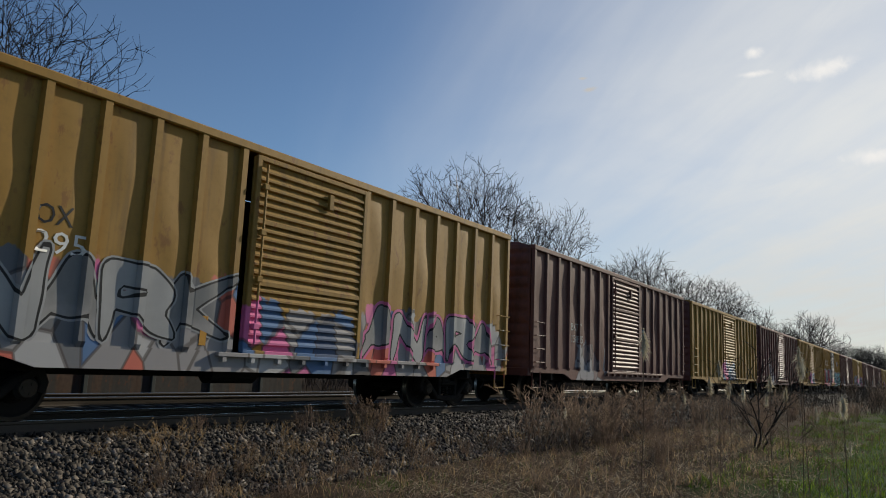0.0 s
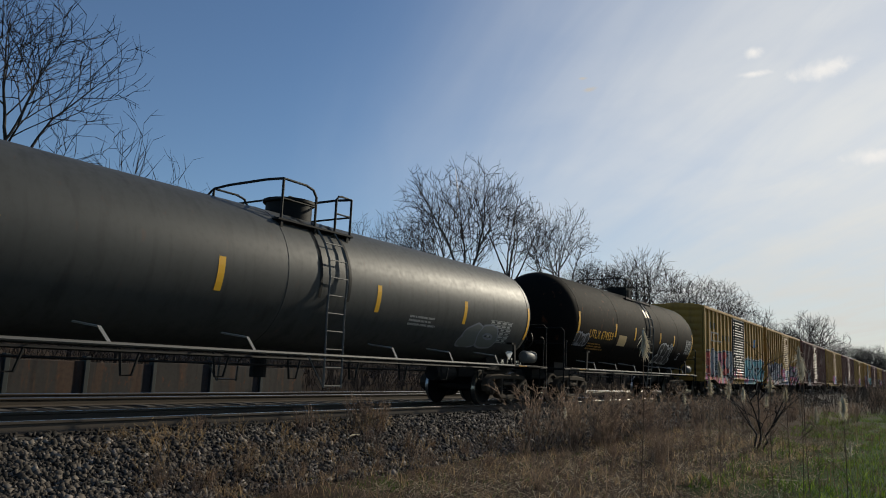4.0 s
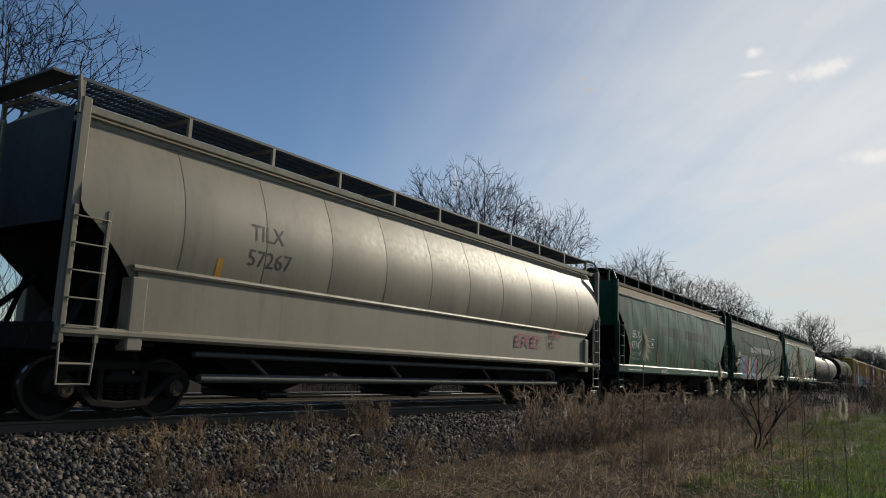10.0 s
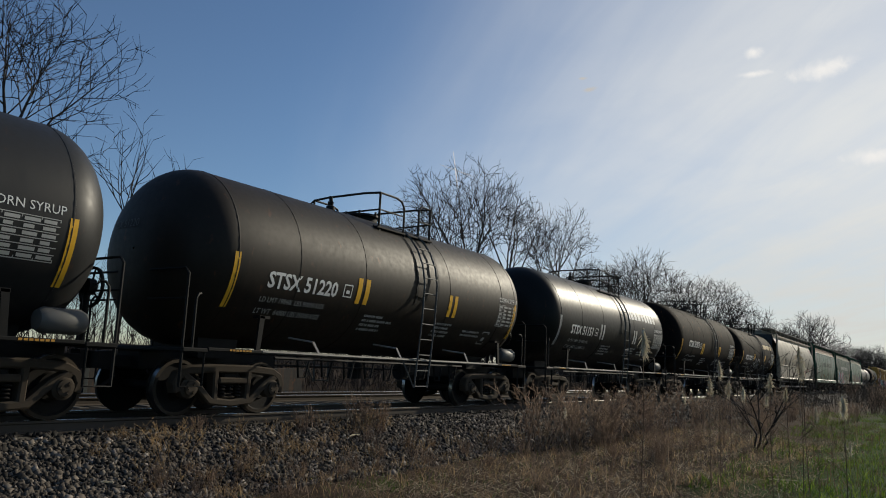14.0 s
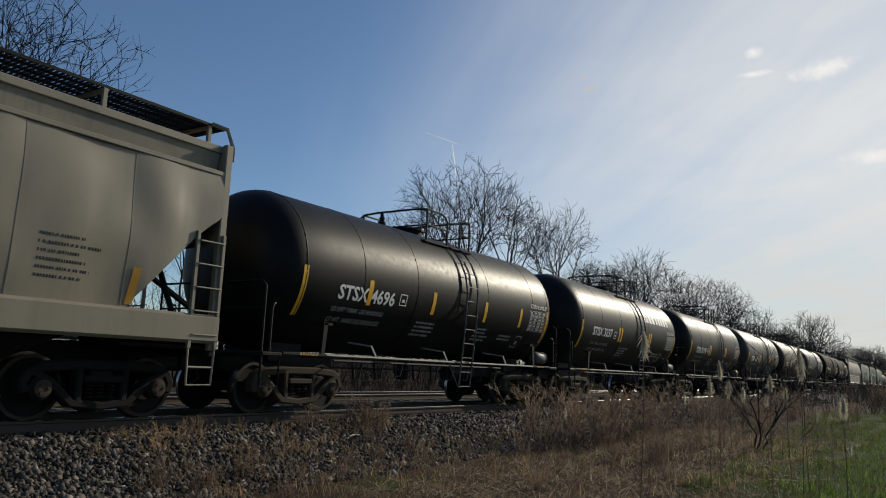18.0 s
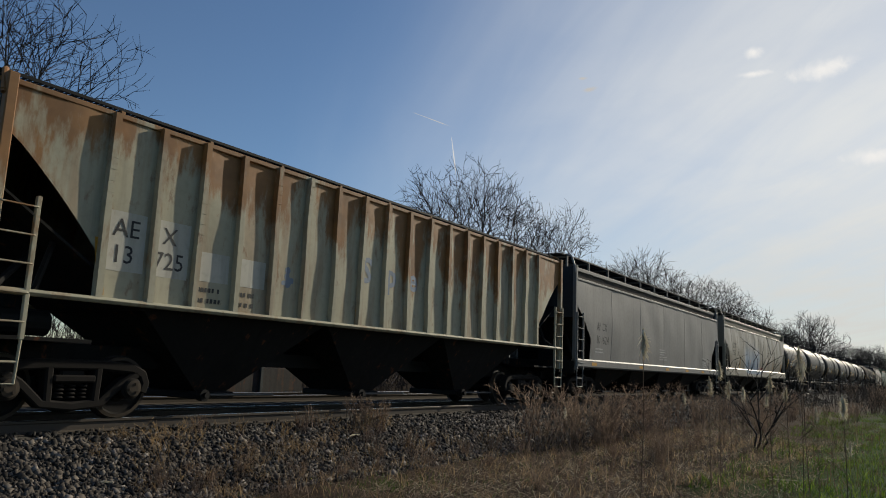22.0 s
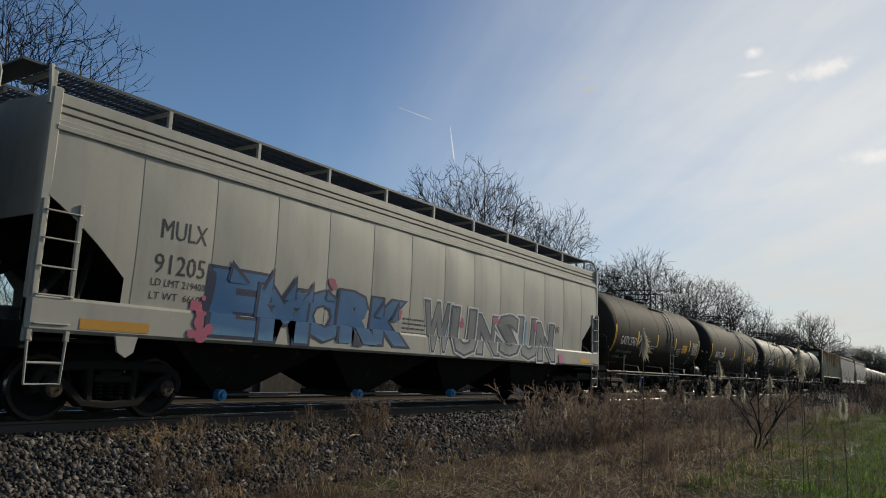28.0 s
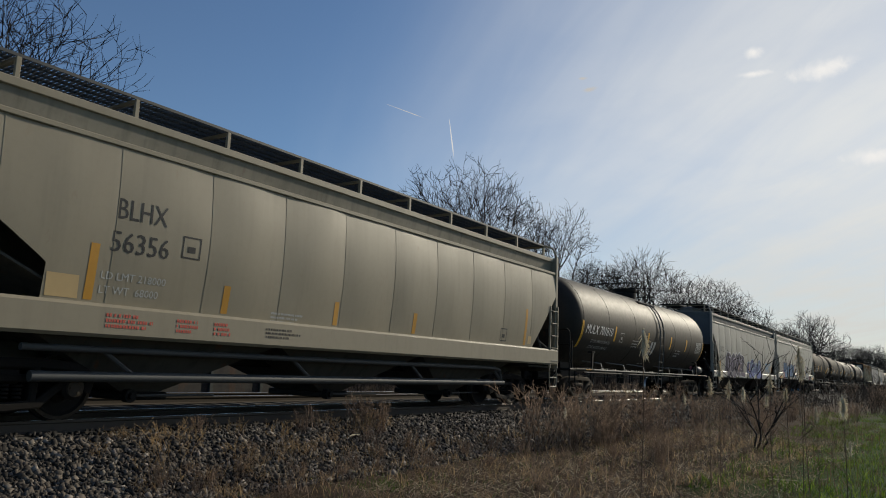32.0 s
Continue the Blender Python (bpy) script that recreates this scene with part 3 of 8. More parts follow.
def wheelset_mesh():
    s = Shape()
    for k in (-1, 1):
        s.lathe([(k * p, r) for p, r in ((0.655, 0.15), (0.66, 0.30), (0.665, 0.48), (0.69, 0.485), (0.70, 0.46), (0.80, 0.452), (0.805, 0.40), (0.77, 0.37), (0.76, 0.22), (0.80, 0.19), (0.80, 0.09))], 22, "x")
    s.lathe([(-1.14, 0.075), (1.14, 0.075)], 12, "x")
    for k in (-1, 1):
        s.lathe([(k * 1.12, 0.12), (k * 1.17, 0.12), (k * 1.18, 0.07)], 12, "x")
        for q in range(3):
            a = q * 2.094
            s.box(k * 1.175, k * 1.195, 0.07 * math.cos(a) - 0.02, 0.07 * math.cos(a) + 0.02, 0.07 * math.sin(a) - 0.02, 0.07 * math.sin(a) + 0.02)
    me = s.mesh("wheelset", M_GREASE, 35)
    me.materials.append(M_TREAD)
    me.materials.append(M_BROWN_FRAME)
    for p in me.polygons:
        if 0.79 < abs(p.center.x) < 0.81 and math.hypot(p.center.y, p.center.z) > 0.40 or abs(p.center.x) > 1.10:
            p.material_index = 2
        if 0.70 < abs(p.center.x) < 0.80 and math.hypot(p.center.y, p.center.z) > 0.44:
            p.material_index = 1
    return me


def beam(s, line, w, x0, x1, c=0.025):
    """A cast member with chamfered edges that follows a line of (y, z); w is half its depth."""
    k, pts = len(s.v), [Vector((0, *p)) for p in line]
    for i, p in enumerate(pts):
        d = (pts[min(i + 1, len(pts) - 1)] - pts[max(i - 1, 0)]).normalized()
        n = Vector((0, -d.z, d.y))
        for x, q in ((x0 + c, w), (x0, w - c), (x0, c - w), (x0 + c, -w), (x1 - c, -w), (x1, c - w), (x1, w - c), (x1 - c, w)):
            s.v.append((x, p.y + n.y * q, p.z + n.z * q))
    for i in range(len(pts) - 1):
        for q in range(8):
            a, b = k + i * 8 + q, k + i * 8 + (q + 1) % 8
            s.f.append((a, b, b + 8, a + 8))
    m = k + (len(pts) - 1) * 8
    s.f += [tuple(range(k, k + 8))[::-1], tuple(range(m, m + 8))]


def side_frame_shape(k):
    """A cast frame: arched top member that hooks down over the bearings, slung bottom member, two columns."""
    s = Shape()
    x0, x1 = sorted((k * 0.90, k * 1.11))
    beam(s, [(-1.09, 0.40), (-1.13, 0.53), (-1.07, 0.66), (-0.90, 0.745), (-0.42, 0.78), (0.42, 0.78), (0.90, 0.745), (1.07, 0.66), (1.13, 0.53), (1.09, 0.40)], 0.07, x0, x1)
    beam(s, [(-0.98, 0.66), (-0.74, 0.52), (-0.44, 0.25), (0, 0.205), (0.44, 0.25), (0.74, 0.52), (0.98, 0.66)], 0.062, x0, x1)
    for m in (-1, 1):
        beam(s, [(m * 0.36, 0.74), (m * 0.345, 0.28)], 0.055, x0, x1)
        s.lathe([(k * 0.93, 0.10), (k * 0.95, 0.165), (k * 1.10, 0.165), (k * 1.13, 0.12)], 16, "x", (0, m * 0.89, 0.457))
    s.box(k * 0.94, k * 1.13, -0.30, 0.30, 0.535, 0.635, 0.02)
    return s


def spring_shape(k):
    s = Shape()
    for c in (-0.17, 0.0, 0.17):
        for i in range(4):
            z = 0.315 + i * 0.052
            s.lathe([(z, 0.05), (z + 0.012, 0.066), (z + 0.03, 0.05)], 8, "z", (k * 1.03, c, 0))
    return s


SHARED = {}


def shared(key, maker):
    if key not in SHARED:
        SHARED[key] = maker()
    return SHARED[key]


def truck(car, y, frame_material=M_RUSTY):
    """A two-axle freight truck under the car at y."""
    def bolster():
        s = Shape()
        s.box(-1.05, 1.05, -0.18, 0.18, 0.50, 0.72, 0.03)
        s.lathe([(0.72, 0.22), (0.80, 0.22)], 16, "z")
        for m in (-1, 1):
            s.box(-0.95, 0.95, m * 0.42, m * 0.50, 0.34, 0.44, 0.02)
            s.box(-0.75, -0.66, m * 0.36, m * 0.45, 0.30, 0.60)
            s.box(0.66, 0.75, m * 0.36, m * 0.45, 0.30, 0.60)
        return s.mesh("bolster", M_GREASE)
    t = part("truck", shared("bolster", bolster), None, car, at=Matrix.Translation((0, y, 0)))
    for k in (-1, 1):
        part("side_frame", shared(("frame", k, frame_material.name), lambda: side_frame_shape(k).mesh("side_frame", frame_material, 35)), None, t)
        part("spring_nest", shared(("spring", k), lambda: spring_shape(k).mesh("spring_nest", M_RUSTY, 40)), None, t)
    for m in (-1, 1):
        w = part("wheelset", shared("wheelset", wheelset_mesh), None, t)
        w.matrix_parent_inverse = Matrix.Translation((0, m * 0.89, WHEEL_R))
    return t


def coupler(car, y, k, reach):
    """A knuckle coupler on its draft gear, pointing along k."""
    def build():
        s = Shape()
        s.box(-0.11, 0.11, -0.5, reach - 0.28, 0.74, 0.94, 0.02)
        s.slab([(reach - 0.30, 0.70), (reach + 0.03, 0.74), (reach + 0.03, 0.98), (reach - 0.30, 1.0)], -0.16, 0.10)
        s.lathe([(0.72, 0.09), (0.98, 0.09)], 10, "z", (0.12, reach - 0.08, 0))
        s.tube([(-0.1, reach - 0.3, 0.86), (-0.3, reach - 0.25, 0.6), (-0.32, reach, 0.42)], 0.03, 6)
        return s.mesh("coupler", M_GREASE, 40)
    part("coupler", shared(("coupler", round(reach, 2)), build), None, car, at=Matrix.Translation((0, y, 0)) @ Matrix.Rotation(0 if k > 0 else math.pi, 4, "Z"))


def ladder(car, x, y0, y1, z0, z1, step, material, name="ladder", foot=True):
    """Ladder in the plane of a side: two stiles, rungs and a hanging step."""
    s = Shape()
    for y in (y0, y1):
        s.box(x - 0.03, x + 0.03, y - 0.03, y + 0.03, z0, z1, 0.006)
    n = max(2, int((z1 - z0) / step))
    for i in range(n):
        z = z0 + (i + 0.6) * (z1 - z0) / n
        s.tube([(x + 0.03, y0, z), (x + 0.05, y0 + 0.03, z), (x + 0.05, y1 - 0.03, z), (x + 0.03, y1, z)], 0.014, 5)
    if foot:
        s.tube([(x, y0, z0), (x, y0 + 0.02, z0 - 0.55), (x, y1 - 0.02, z0 - 0.55), (x, y1, z0)], 0.02, 6)
        s.tube([(x, y0 + 0.01, z0 - 0.28), (x, y1 - 0.01, z0 - 0.28)], 0.018, 6)
    return part(name, s, material, car)


def wave(y, z, amp, seed):
    """Buckled sheet steel: a few soft waves."""
    p = Vector((y * 0.9 + seed * 13.7, z * 0.55, seed * 3.1))
    return amp * (noise.noise(p) + 0.5 * noise.noise(p * 2.3))


# Boxcars
BOX_SKIN, BOX_Z0, BOX_Z1 = 1.50, 1.02, 4.50


def box_stations(length):
    edges = [1.55 + i * (length / 2 - 0.10 - 1.55) / 7 for i in range(8)]
    back = [1.74 + i * (length / 2 - 0.10 - 1.74) / 7 for i in range(8)]
    return [-e for e in reversed(back)] + edges


def box_panel(y, z, a, b, seed, dents):
    """x of the dented sheet between the ribs at a and b."""
    u = min(1, max(0, (y - a) / (b - a)))
    lift = math.sin(math.pi * u) * math.sin(math.pi * min(1, max(0, (z - BOX_Z0) / (BOX_Z1 - BOX_Z0)))) ** 0.6
    return BOX_SKIN + lift * (0.010 + wave(y, z, dents * 2.2, seed))


def boxcar(length, paint_m, door_m, end_m, roof_m, label, seed, dents=0.022):
    car = thing("boxcar", label, "boxcar", "freight train")
    half, z0, z1, skin = length / 2, BOX_Z0, BOX_Z1, BOX_SKIN
    ys = box_stations(length)
    grip = lambda k, a, b, z, d: Shape().tube([(k * 1.55, a, z), (k * d, a, z), (k * d, b, z), (k * 1.55, b, z)], 0.013, 5)
    for k in (1, -1):
        for a, b in zip(ys[:-1], ys[1:]):
            if a < 0 < b:
                continue
            s, n, rows = Shape(), 9 if k > 0 else 3, []
            m = 20 if k > 0 else 5
            for i in range(m + 1):
                z = z0 + (z1 - z0) * i / m
                row = [(k * box_panel(y, z, a, b, seed, dents), y, z) for y in [a + (b - a) * j / (n - 1) for j in range(n)]]
                rows.append(row if k > 0 else row[::-1])
            s.grid(rows)
            part("side_panel", s, paint_m, car, smooth=60)
        for y in ys:
            s = Shape()
            prof = [(y - 0.085, skin - 0.01), (y - 0.055, skin + 0.085), (y + 0.055, skin + 0.085), (y + 0.085, skin - 0.01)]
            low = [(q, x if x < skin else skin + 0.02) for q, x in prof]
            rings = [[(k * x, q, 0.98) for q, x in low], [(k * x, q, 1.10) for q, x in prof], [(k * x, q, 4.50) for q, x in prof]]
            s.grid(rings)
            part("rib", s, paint_m, car)
        part("top_chord", Shape().box(k * 1.46, k * 1.60, -half, half, 4.47, 4.62, 0.02), paint_m, car)
        s = Shape()
        s.slab([(-half, 0.92), (-half + 2.3, 0.92), (-half + 2.9, 0.74), (half - 2.9, 0.74), (half - 2.3, 0.92), (half, 0.92), (half, 1.06), (-half, 1.06)], k * 1.49, k * 1.54)
        part("side_sill", s, paint_m, car)
        door = part("door", Shape().box(k * 1.50, k * 1.545, -1.50, 1.50, 1.06, 4.42, 0.01), door_m, car)
        for i in range(21):
            z = 1.19 + i * 0.148
            s = Shape()
            bend = 0.012 * noise.noise((i * 0.9, seed, 1.0))
            prof = [(1.545, 0.0), (1.605 + bend, 0.022), (1.605 + bend, 0.055), (1.545, 0.125)]
            s.grid([[(k * x, y, z + q) for x, q in prof] for y in (-1.38, -1.34, -0.5, 0.5, 1.34, 1.38)])
            part("louvre", s, door_m, door)
        s = Shape()
        for y in (-1.44, 1.44):
            s.box(k * 1.54, k * 1.615, y - 0.055, y + 0.055, 1.05, 4.44, 0.012)
        for z in (1.06, 2.24, 3.30, 4.40):
            s.box(k * 1.545, k * 1.612, -1.44, 1.44, z - 0.045, z + 0.045, 0.01)
        part("door_frame", s, door_m, door)
        s = Shape()
        s.tube([(k * 1.66, -1.30, 1.2), (k * 1.66, -1.30, 4.3)], 0.022, 6)
        for z in (1.5, 2.3, 3.1, 3.9):
            s.box(k * 1.60, k * 1.69, -1.36, -1.24, z - 0.05, z + 0.05, 0.01)
        part("lock_box", Shape().box(k * 1.60, k * 1.67, 0.30, 0.42, 3.82, 4.12, 0.01), door_m, door)
        part("lock_bar", s, door_m, door)
        s = Shape()
        s.box(k * 1.54, k * 1.64, -2.0, 4.4, 0.98, 1.05, 0.008)
        for i in range(11):
            s.box(k * 1.53, k * 1.63, -1.9 + i * 0.6, -1.82 + i * 0.6, 0.90, 0.99)
        part("door_track", s, paint_m, car)
        for m in (-1, 1):
            a, b = m * (half - 0.62), m * (half - 0.10)
            for i in range(4):
                part("grab_iron", grip(k, a, b, 1.22 + i * 0.38, 1.66), paint_m, car)
            part("step", Shape().tube([(k * 1.54, a, 0.95), (k * 1.54, a, 0.50), (k * 1.54, b, 0.50), (k * 1.54, b, 0.95)], 0.02, 6), paint_m, car)
    for m in (-1, 1):
        s, rows = Shape(), []
        for i in range(81):
            z = 0.95 + (4.72 - 0.95) * i / 80
            d = 0.06 * abs(math.sin(i / 80 * math.pi * 11)) ** 0.7
            top = 1.48 if z < 4.55 else 1.48 * (1 - (z - 4.55) / 0.6)
            rows.append([(x * top, m * (half + 0.01 + (d if abs(x) < 0.95 else 0)), z) for x in (-1, -0.97, -0.93, -0.3, 0.3, 0.93, 0.97, 1)][::m])
        s.grid(rows)
        part("end_wall", s, end_m, car, smooth=50)
        part("end_sill", Shape().box(-1.5, 1.5, m * half - 0.08, m * half + 0.12, 0.82, 1.05, 0.02), end_m, car)
        coupler(car, m * half, m, 0.72)
    s = Shape()
    s.prism([(-1.53, 4.60), (0, 4.76), (1.53, 4.60), (1.53, 4.56), (-1.53, 4.56)], -half, half)
    for i in range(13):
        y = -half + 0.6 + i * (length - 1.2) / 12
        s.prism([(-1.52, 4.60), (-1.30, 4.70), (0, 4.82), (1.30, 4.70), (1.52, 4.60)], y - 0.05, y + 0.05)
    part("roof", s, roof_m, car)
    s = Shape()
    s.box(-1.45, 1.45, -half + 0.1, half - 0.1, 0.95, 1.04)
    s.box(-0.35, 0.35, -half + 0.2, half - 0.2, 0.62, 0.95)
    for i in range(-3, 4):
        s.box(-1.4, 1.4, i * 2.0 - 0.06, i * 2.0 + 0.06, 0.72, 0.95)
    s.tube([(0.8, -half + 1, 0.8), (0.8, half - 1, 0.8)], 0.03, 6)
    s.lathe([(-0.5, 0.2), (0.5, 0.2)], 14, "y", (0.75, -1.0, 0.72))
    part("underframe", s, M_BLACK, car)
    for m in (-1, 1):
        truck(car, m * (half - 2.15))

    def surf(y, z):
        if z < 1.05:
            return 1.545
        for q in ys:
            if abs(y - q) < 0.0851:
                return skin + 0.085 * min(1.0, (0.0855 - abs(y - q)) / 0.03)
        for a, b in zip(ys[:-1], ys[1:]):
            if a <= y <= b:
                return box_panel(y, z, a, b, seed, dents)
        return skin
    return car, surf, [q + d for q in ys for d in (-0.085, -0.055, 0.055, 0.085)]


# Tank cars
HEAD_DEPTH = 0.92      # of a tank's dished ends


def tank_car(length, r, zc, paint_m, label, seed, seam_ys=(), dome="low", head=0.55, frame_m=M_BROWN_FRAME, inset=1.3, cage=(-0.55, 0.36, 0.95, 1.42), steps=(0.42, 0.92), walkway=1.55, dome_y=0.6):
    """length: between the outer faces of the end platforms. cage: ends of the near railings round the manway; steps: the ladder's stiles."""
    car = thing("tank_car", label, "tank car", "freight train")
    half = length / 2
    cyl, deep = half - 0.31 - head, HEAD_DEPTH
    s = Shape()
    rings = [(-cyl - deep, 0.02)]
    for i in range(1, 11):
        a = math.pi / 2 * i / 10
        rings.append((-cyl - deep * math.cos(a), r * math.sin(a) ** 0.80))
    n = 14
    for i in range(1, n):
        rings.append((-cyl + 2 * cyl * i / n, r))
    rings += [(-p, q) for p, q in reversed(rings[:11])]
    s.lathe(rings, 72, "y", (0, 0, zc), caps=False)
    part("tank_shell", s, paint_m, car, smooth=50)
    ring = Shape().lathe([(-0.018, r - 0.003), (-0.010, r + 0.007), (0.010, r + 0.007), (0.018, r - 0.003)], 48, "y", (0, 0, zc), caps=False).mesh("weld_seam", paint_m, 40)
    for y in (-cyl, *seam_ys, cyl):
        part("weld_seam", ring, None, car, at=Matrix.Translation((0, y, 0)))
    surf = lambda y, z: math.sqrt(max(0.01, r * r - (z - zc) ** 2)) * (1 if abs(y) < cyl else math.sqrt(max(0.02, 1 - ((abs(y) - cyl) / deep) ** 2)))
    # running rail along the side with slanted struts
    zr = 1.09
    for k in (1, -1):
        part("running_rail", Shape().tube([(k * 1.48, -half + walkway, zr), (k * 1.48, half - walkway, zr)], 0.030, 6), M_STEEL, car, smooth=40)
        for y in [q * cyl for q in ((-0.55, -0.02, 0.55) if dome != "drum" else (-0.75, -0.45, -0.15, 0.3, 0.55, 0.8))]:
            s = Shape().slab([(y - 0.03, zr), (y + 0.03, zr), (y - 0.17, zr + 0.24), (y - 0.23, zr + 0.24)], k * 1.46, k * 1.475)
            s.tube([(k * 1.46, y - 0.20, zr + 0.23), (k * (surf(y, zr + 0.32) - 0.02), y - 0.20, zr + 0.30)], 0.018, 5)
            part("strut", s, M_WORNSTEEL, car)
    # platform beside the manway with its railings
    y0, y1, y2, y3 = cage
    zt = zc + r
    zf, zh = zt - 0.30, zt + 0.47
    for k in (-1, 1):
        s = Shape().box(k * 0.50, k * 1.06, y0 - 0.12, y3 + 0.06, zf - 0.05, zf, 0.012)
        for x in (0.52, 0.66, 0.80, 0.94):
            s.box(k * x - 0.01, k * x + 0.01, y0 - 0.12, y3 + 0.06, zf, zf + 0.02)
        for y in (y0, y1, y3 - 0.1):
            s.slab([(y - 0.03, zf), (y + 0.03, zf), (y + 0.03, zf - 0.34), (y - 0.03, zf - 0.34)], k * 0.60, k * 1.04)
        part("manway_platform", s, M_BLACK, car)
    s, e = Shape(), 0.026
    for k in (-1, 1):
        x = k * 1.0
        s.tube([(x, y0, zf), (x, y0, zh)], e, 6)
        s.tube([(x, y0, zh), (x, y1 - 0.30, zh), (x, y1 - 0.10, zh - 0.05), (x, y1, zh - 0.18), (x, y1, zf)], e, 6)
        s.tube([(x, y0, zh - 0.38), (x, y1, zh - 0.38)], 0.020, 6)
        s.tube([(x, y2, zf), (x, y2, zh - 0.10), (x, y2 + 0.06, zh - 0.02), (x, y2 + 0.16, zh), (x, y3, zh), (x, y3, zf - 0.1)], e, 6)
        s.tube([(x, y2, zh - 0.38), (x, y3, zh - 0.38)], 0.020, 6)
    for y in (y0, y3):
        s.tube([(1.0, y, zh), (0.55, y, zh + 0.03), (-0.55, y, zh + 0.03), (-1.0, y, zh), (-1.16, y, zh - 0.10), (-1.2, y, zf)], e, 6)
        s.tube([(1.0, y, zh - 0.38), (-1.0, y, zh - 0.38)], 0.020, 6)
    part("handrail", s, M_BLACK, car, smooth=40)
    s = Shape()
    if dome == "drum":
        yc = dome_y
        s.lathe([(zt - 0.1, 0.48), (zt + 0.26, 0.48), (zt + 0.28, 0.54), (zt + 0.34, 0.54), (zt + 0.36, 0.1)], 24, "z", (0, yc, 0))
        s.tube([(0.1, yc - 0.12, zt + 0.35), (0.1, yc - 0.12, zt + 0.43), (0.1, yc + 0.12, zt + 0.43), (0.1, yc + 0.12, zt + 0.35)], 0.018, 5)
    elif dome == "round":
        s.lathe([(zt - 0.1, 0.25), (zt + 0.12, 0.25), (zt + 0.24, 0.20), (zt + 0.30, 0.08), (zt + 0.31, 0.01)], 20, "z", (0, y0 + 0.12, 0))
        part("valve_housing", Shape().lathe([(zt - 0.1, 0.34), (zt + 0.04, 0.34), (zt + 0.06, 0.38), (zt + 0.11, 0.36), (zt + 0.12, 0.05)], 22, "z", (0, y1 + 0.45, 0)), M_BLACK, car, smooth=35)
        v = Shape().lathe([(zt - 0.1, 0.07), (zt + 0.12, 0.07), (zt + 0.13, 0.12), (zt + 0.20, 0.12)], 12, "z", (0.1, y0 - 0.35, 0))
        part("relief_valve", v.box(-0.06, 0.26, y0 - 0.38, y0 - 0.32, zt + 0.12, zt + 0.17, 0.01), M_BLACK, car, smooth=35)
    else:
        s.lathe([(zt - 0.1, 0.36), (zt + 0.06, 0.36), (zt + 0.08, 0.42), (zt + 0.13, 0.40), (zt + 0.15, 0.05)], 24, "z", (0, 0.05, 0))
        for q in range(6):
            s.tube([(0.40 * math.cos(q * 1.047), 0.05 + 0.40 * math.sin(q * 1.047), zt + 0.05), (0.40 * math.cos(q * 1.047), 0.05 + 0.40 * math.sin(q * 1.047), zt + 0.19)], 0.025, 6)
        part("relief_valve", Shape().lathe([(zt - 0.1, 0.11), (zt + 0.10, 0.10), (zt + 0.12, 0.06), (zt + 0.20, 0.07), (zt + 0.22, 0.045), (zt + 0.33, 0.04)], 12, "z", (0.1, y0 - 0.62, 0)), M_BLACK, car, smooth=35)
    part("manway", s, M_BLACK, car, smooth=35)
    # ladders down both sides with their braces, and the straps round the shell beside them
    l0, l1 = steps
    for k in (1, -1):
        s = Shape()
        for y in (l0, l1):
            arc = [(k * 0.85, y, zf)] + [(k * (r + 0.08) * math.cos(a), y, zc + (r + 0.08) * math.sin(a)) for a in (0.95, 0.75, 0.55, 0.3, 0.05)] + [(k * (r + 0.05), y, 2.0), (k * 1.50, y - 0.04, 0.48)]
            s.tube(arc, 0.022, 5)
        zz = 0.52
        while zz < zc + r - 0.35:
            x = 1.50 + (r - 1.45) * min(1, (zz - 0.48) / 1.5) if zz < zc else math.sqrt(max(0.05, (r + 0.09) ** 2 - (zz - zc) ** 2))
            d = 0.04 * max(0, 1 - (zz - 0.48) / 1.5)
            s.tube([(k * x, l0 - d, zz), (k * x, l1 - d, zz)], 0.014, 5)
            zz += 0.345
        part("ladder", s, M_PIPE if dome == "low" else M_STEEL, car, smooth=40)
        part("ladder_brace", Shape().tube([(k * 1.48, l0 - 0.50, zr), (k * 1.50, l0 - 0.06, 0.50)], 0.018, 5), M_STEEL, car)
    for y in (l0 - 0.16, l1 + 0.18):
        arc = [((r + 0.012) * math.cos(a), (r + 0.012) * math.sin(a)) for a in [math.pi * (-0.08 + 1.16 * q / 24) for q in range(25)]]
        s = Shape().grid([[(x, y - 0.035, zc + z) for x, z in arc], [(x, y + 0.035, zc + z) for x, z in arc]])
        part("strap", s, M_BLACK, car, smooth=40)
    # ends: stub sill, platform, walkways, grab rails, bolster saddle
    for m in (-1, 1):
        part("stub_sill", Shape().box(-0.32, 0.32, m * (half - 3.0), m * half, 0.72, 1.06, 0.02), M_BLACK, car)
        part("end_platform", Shape().box(-1.5, 1.5, m * (half - 0.40), m * (half + 0.08), 1.03, 1.10, 0.015), M_BLACK, car)
        part("saddle", Shape().slab([(m * (half - inset - 0.4), 0.95), (m * (half - inset + 0.4), 0.95), (m * (half - inset + 0.5), 2.1), (m * (half - inset - 0.55), 2.1)], -0.62, 0.62), M_BLACK, car)
        for k in (-1, 1):
            walk_way = part("side_walkway", Shape().box(k * 1.28, k * 1.50, m * (half - walkway), m * (half - 0.405), 1.06, 1.115, 0.01), M_BLACK, car)
            if k > 0:
                s = Shape()
                for q in range(7):
                    s.add([(1.503, m * (half - walkway + 0.25) + m * (q * 0.07 + d), z) for d, z in ((0, 1.072), (0.05, 1.072), (0.05, 1.103), (0, 1.103))], [(0, 1, 2, 3) if m > 0 else (3, 2, 1, 0)])
                part("small_print", s, M_AMBER, walk_way)
            s = Shape()
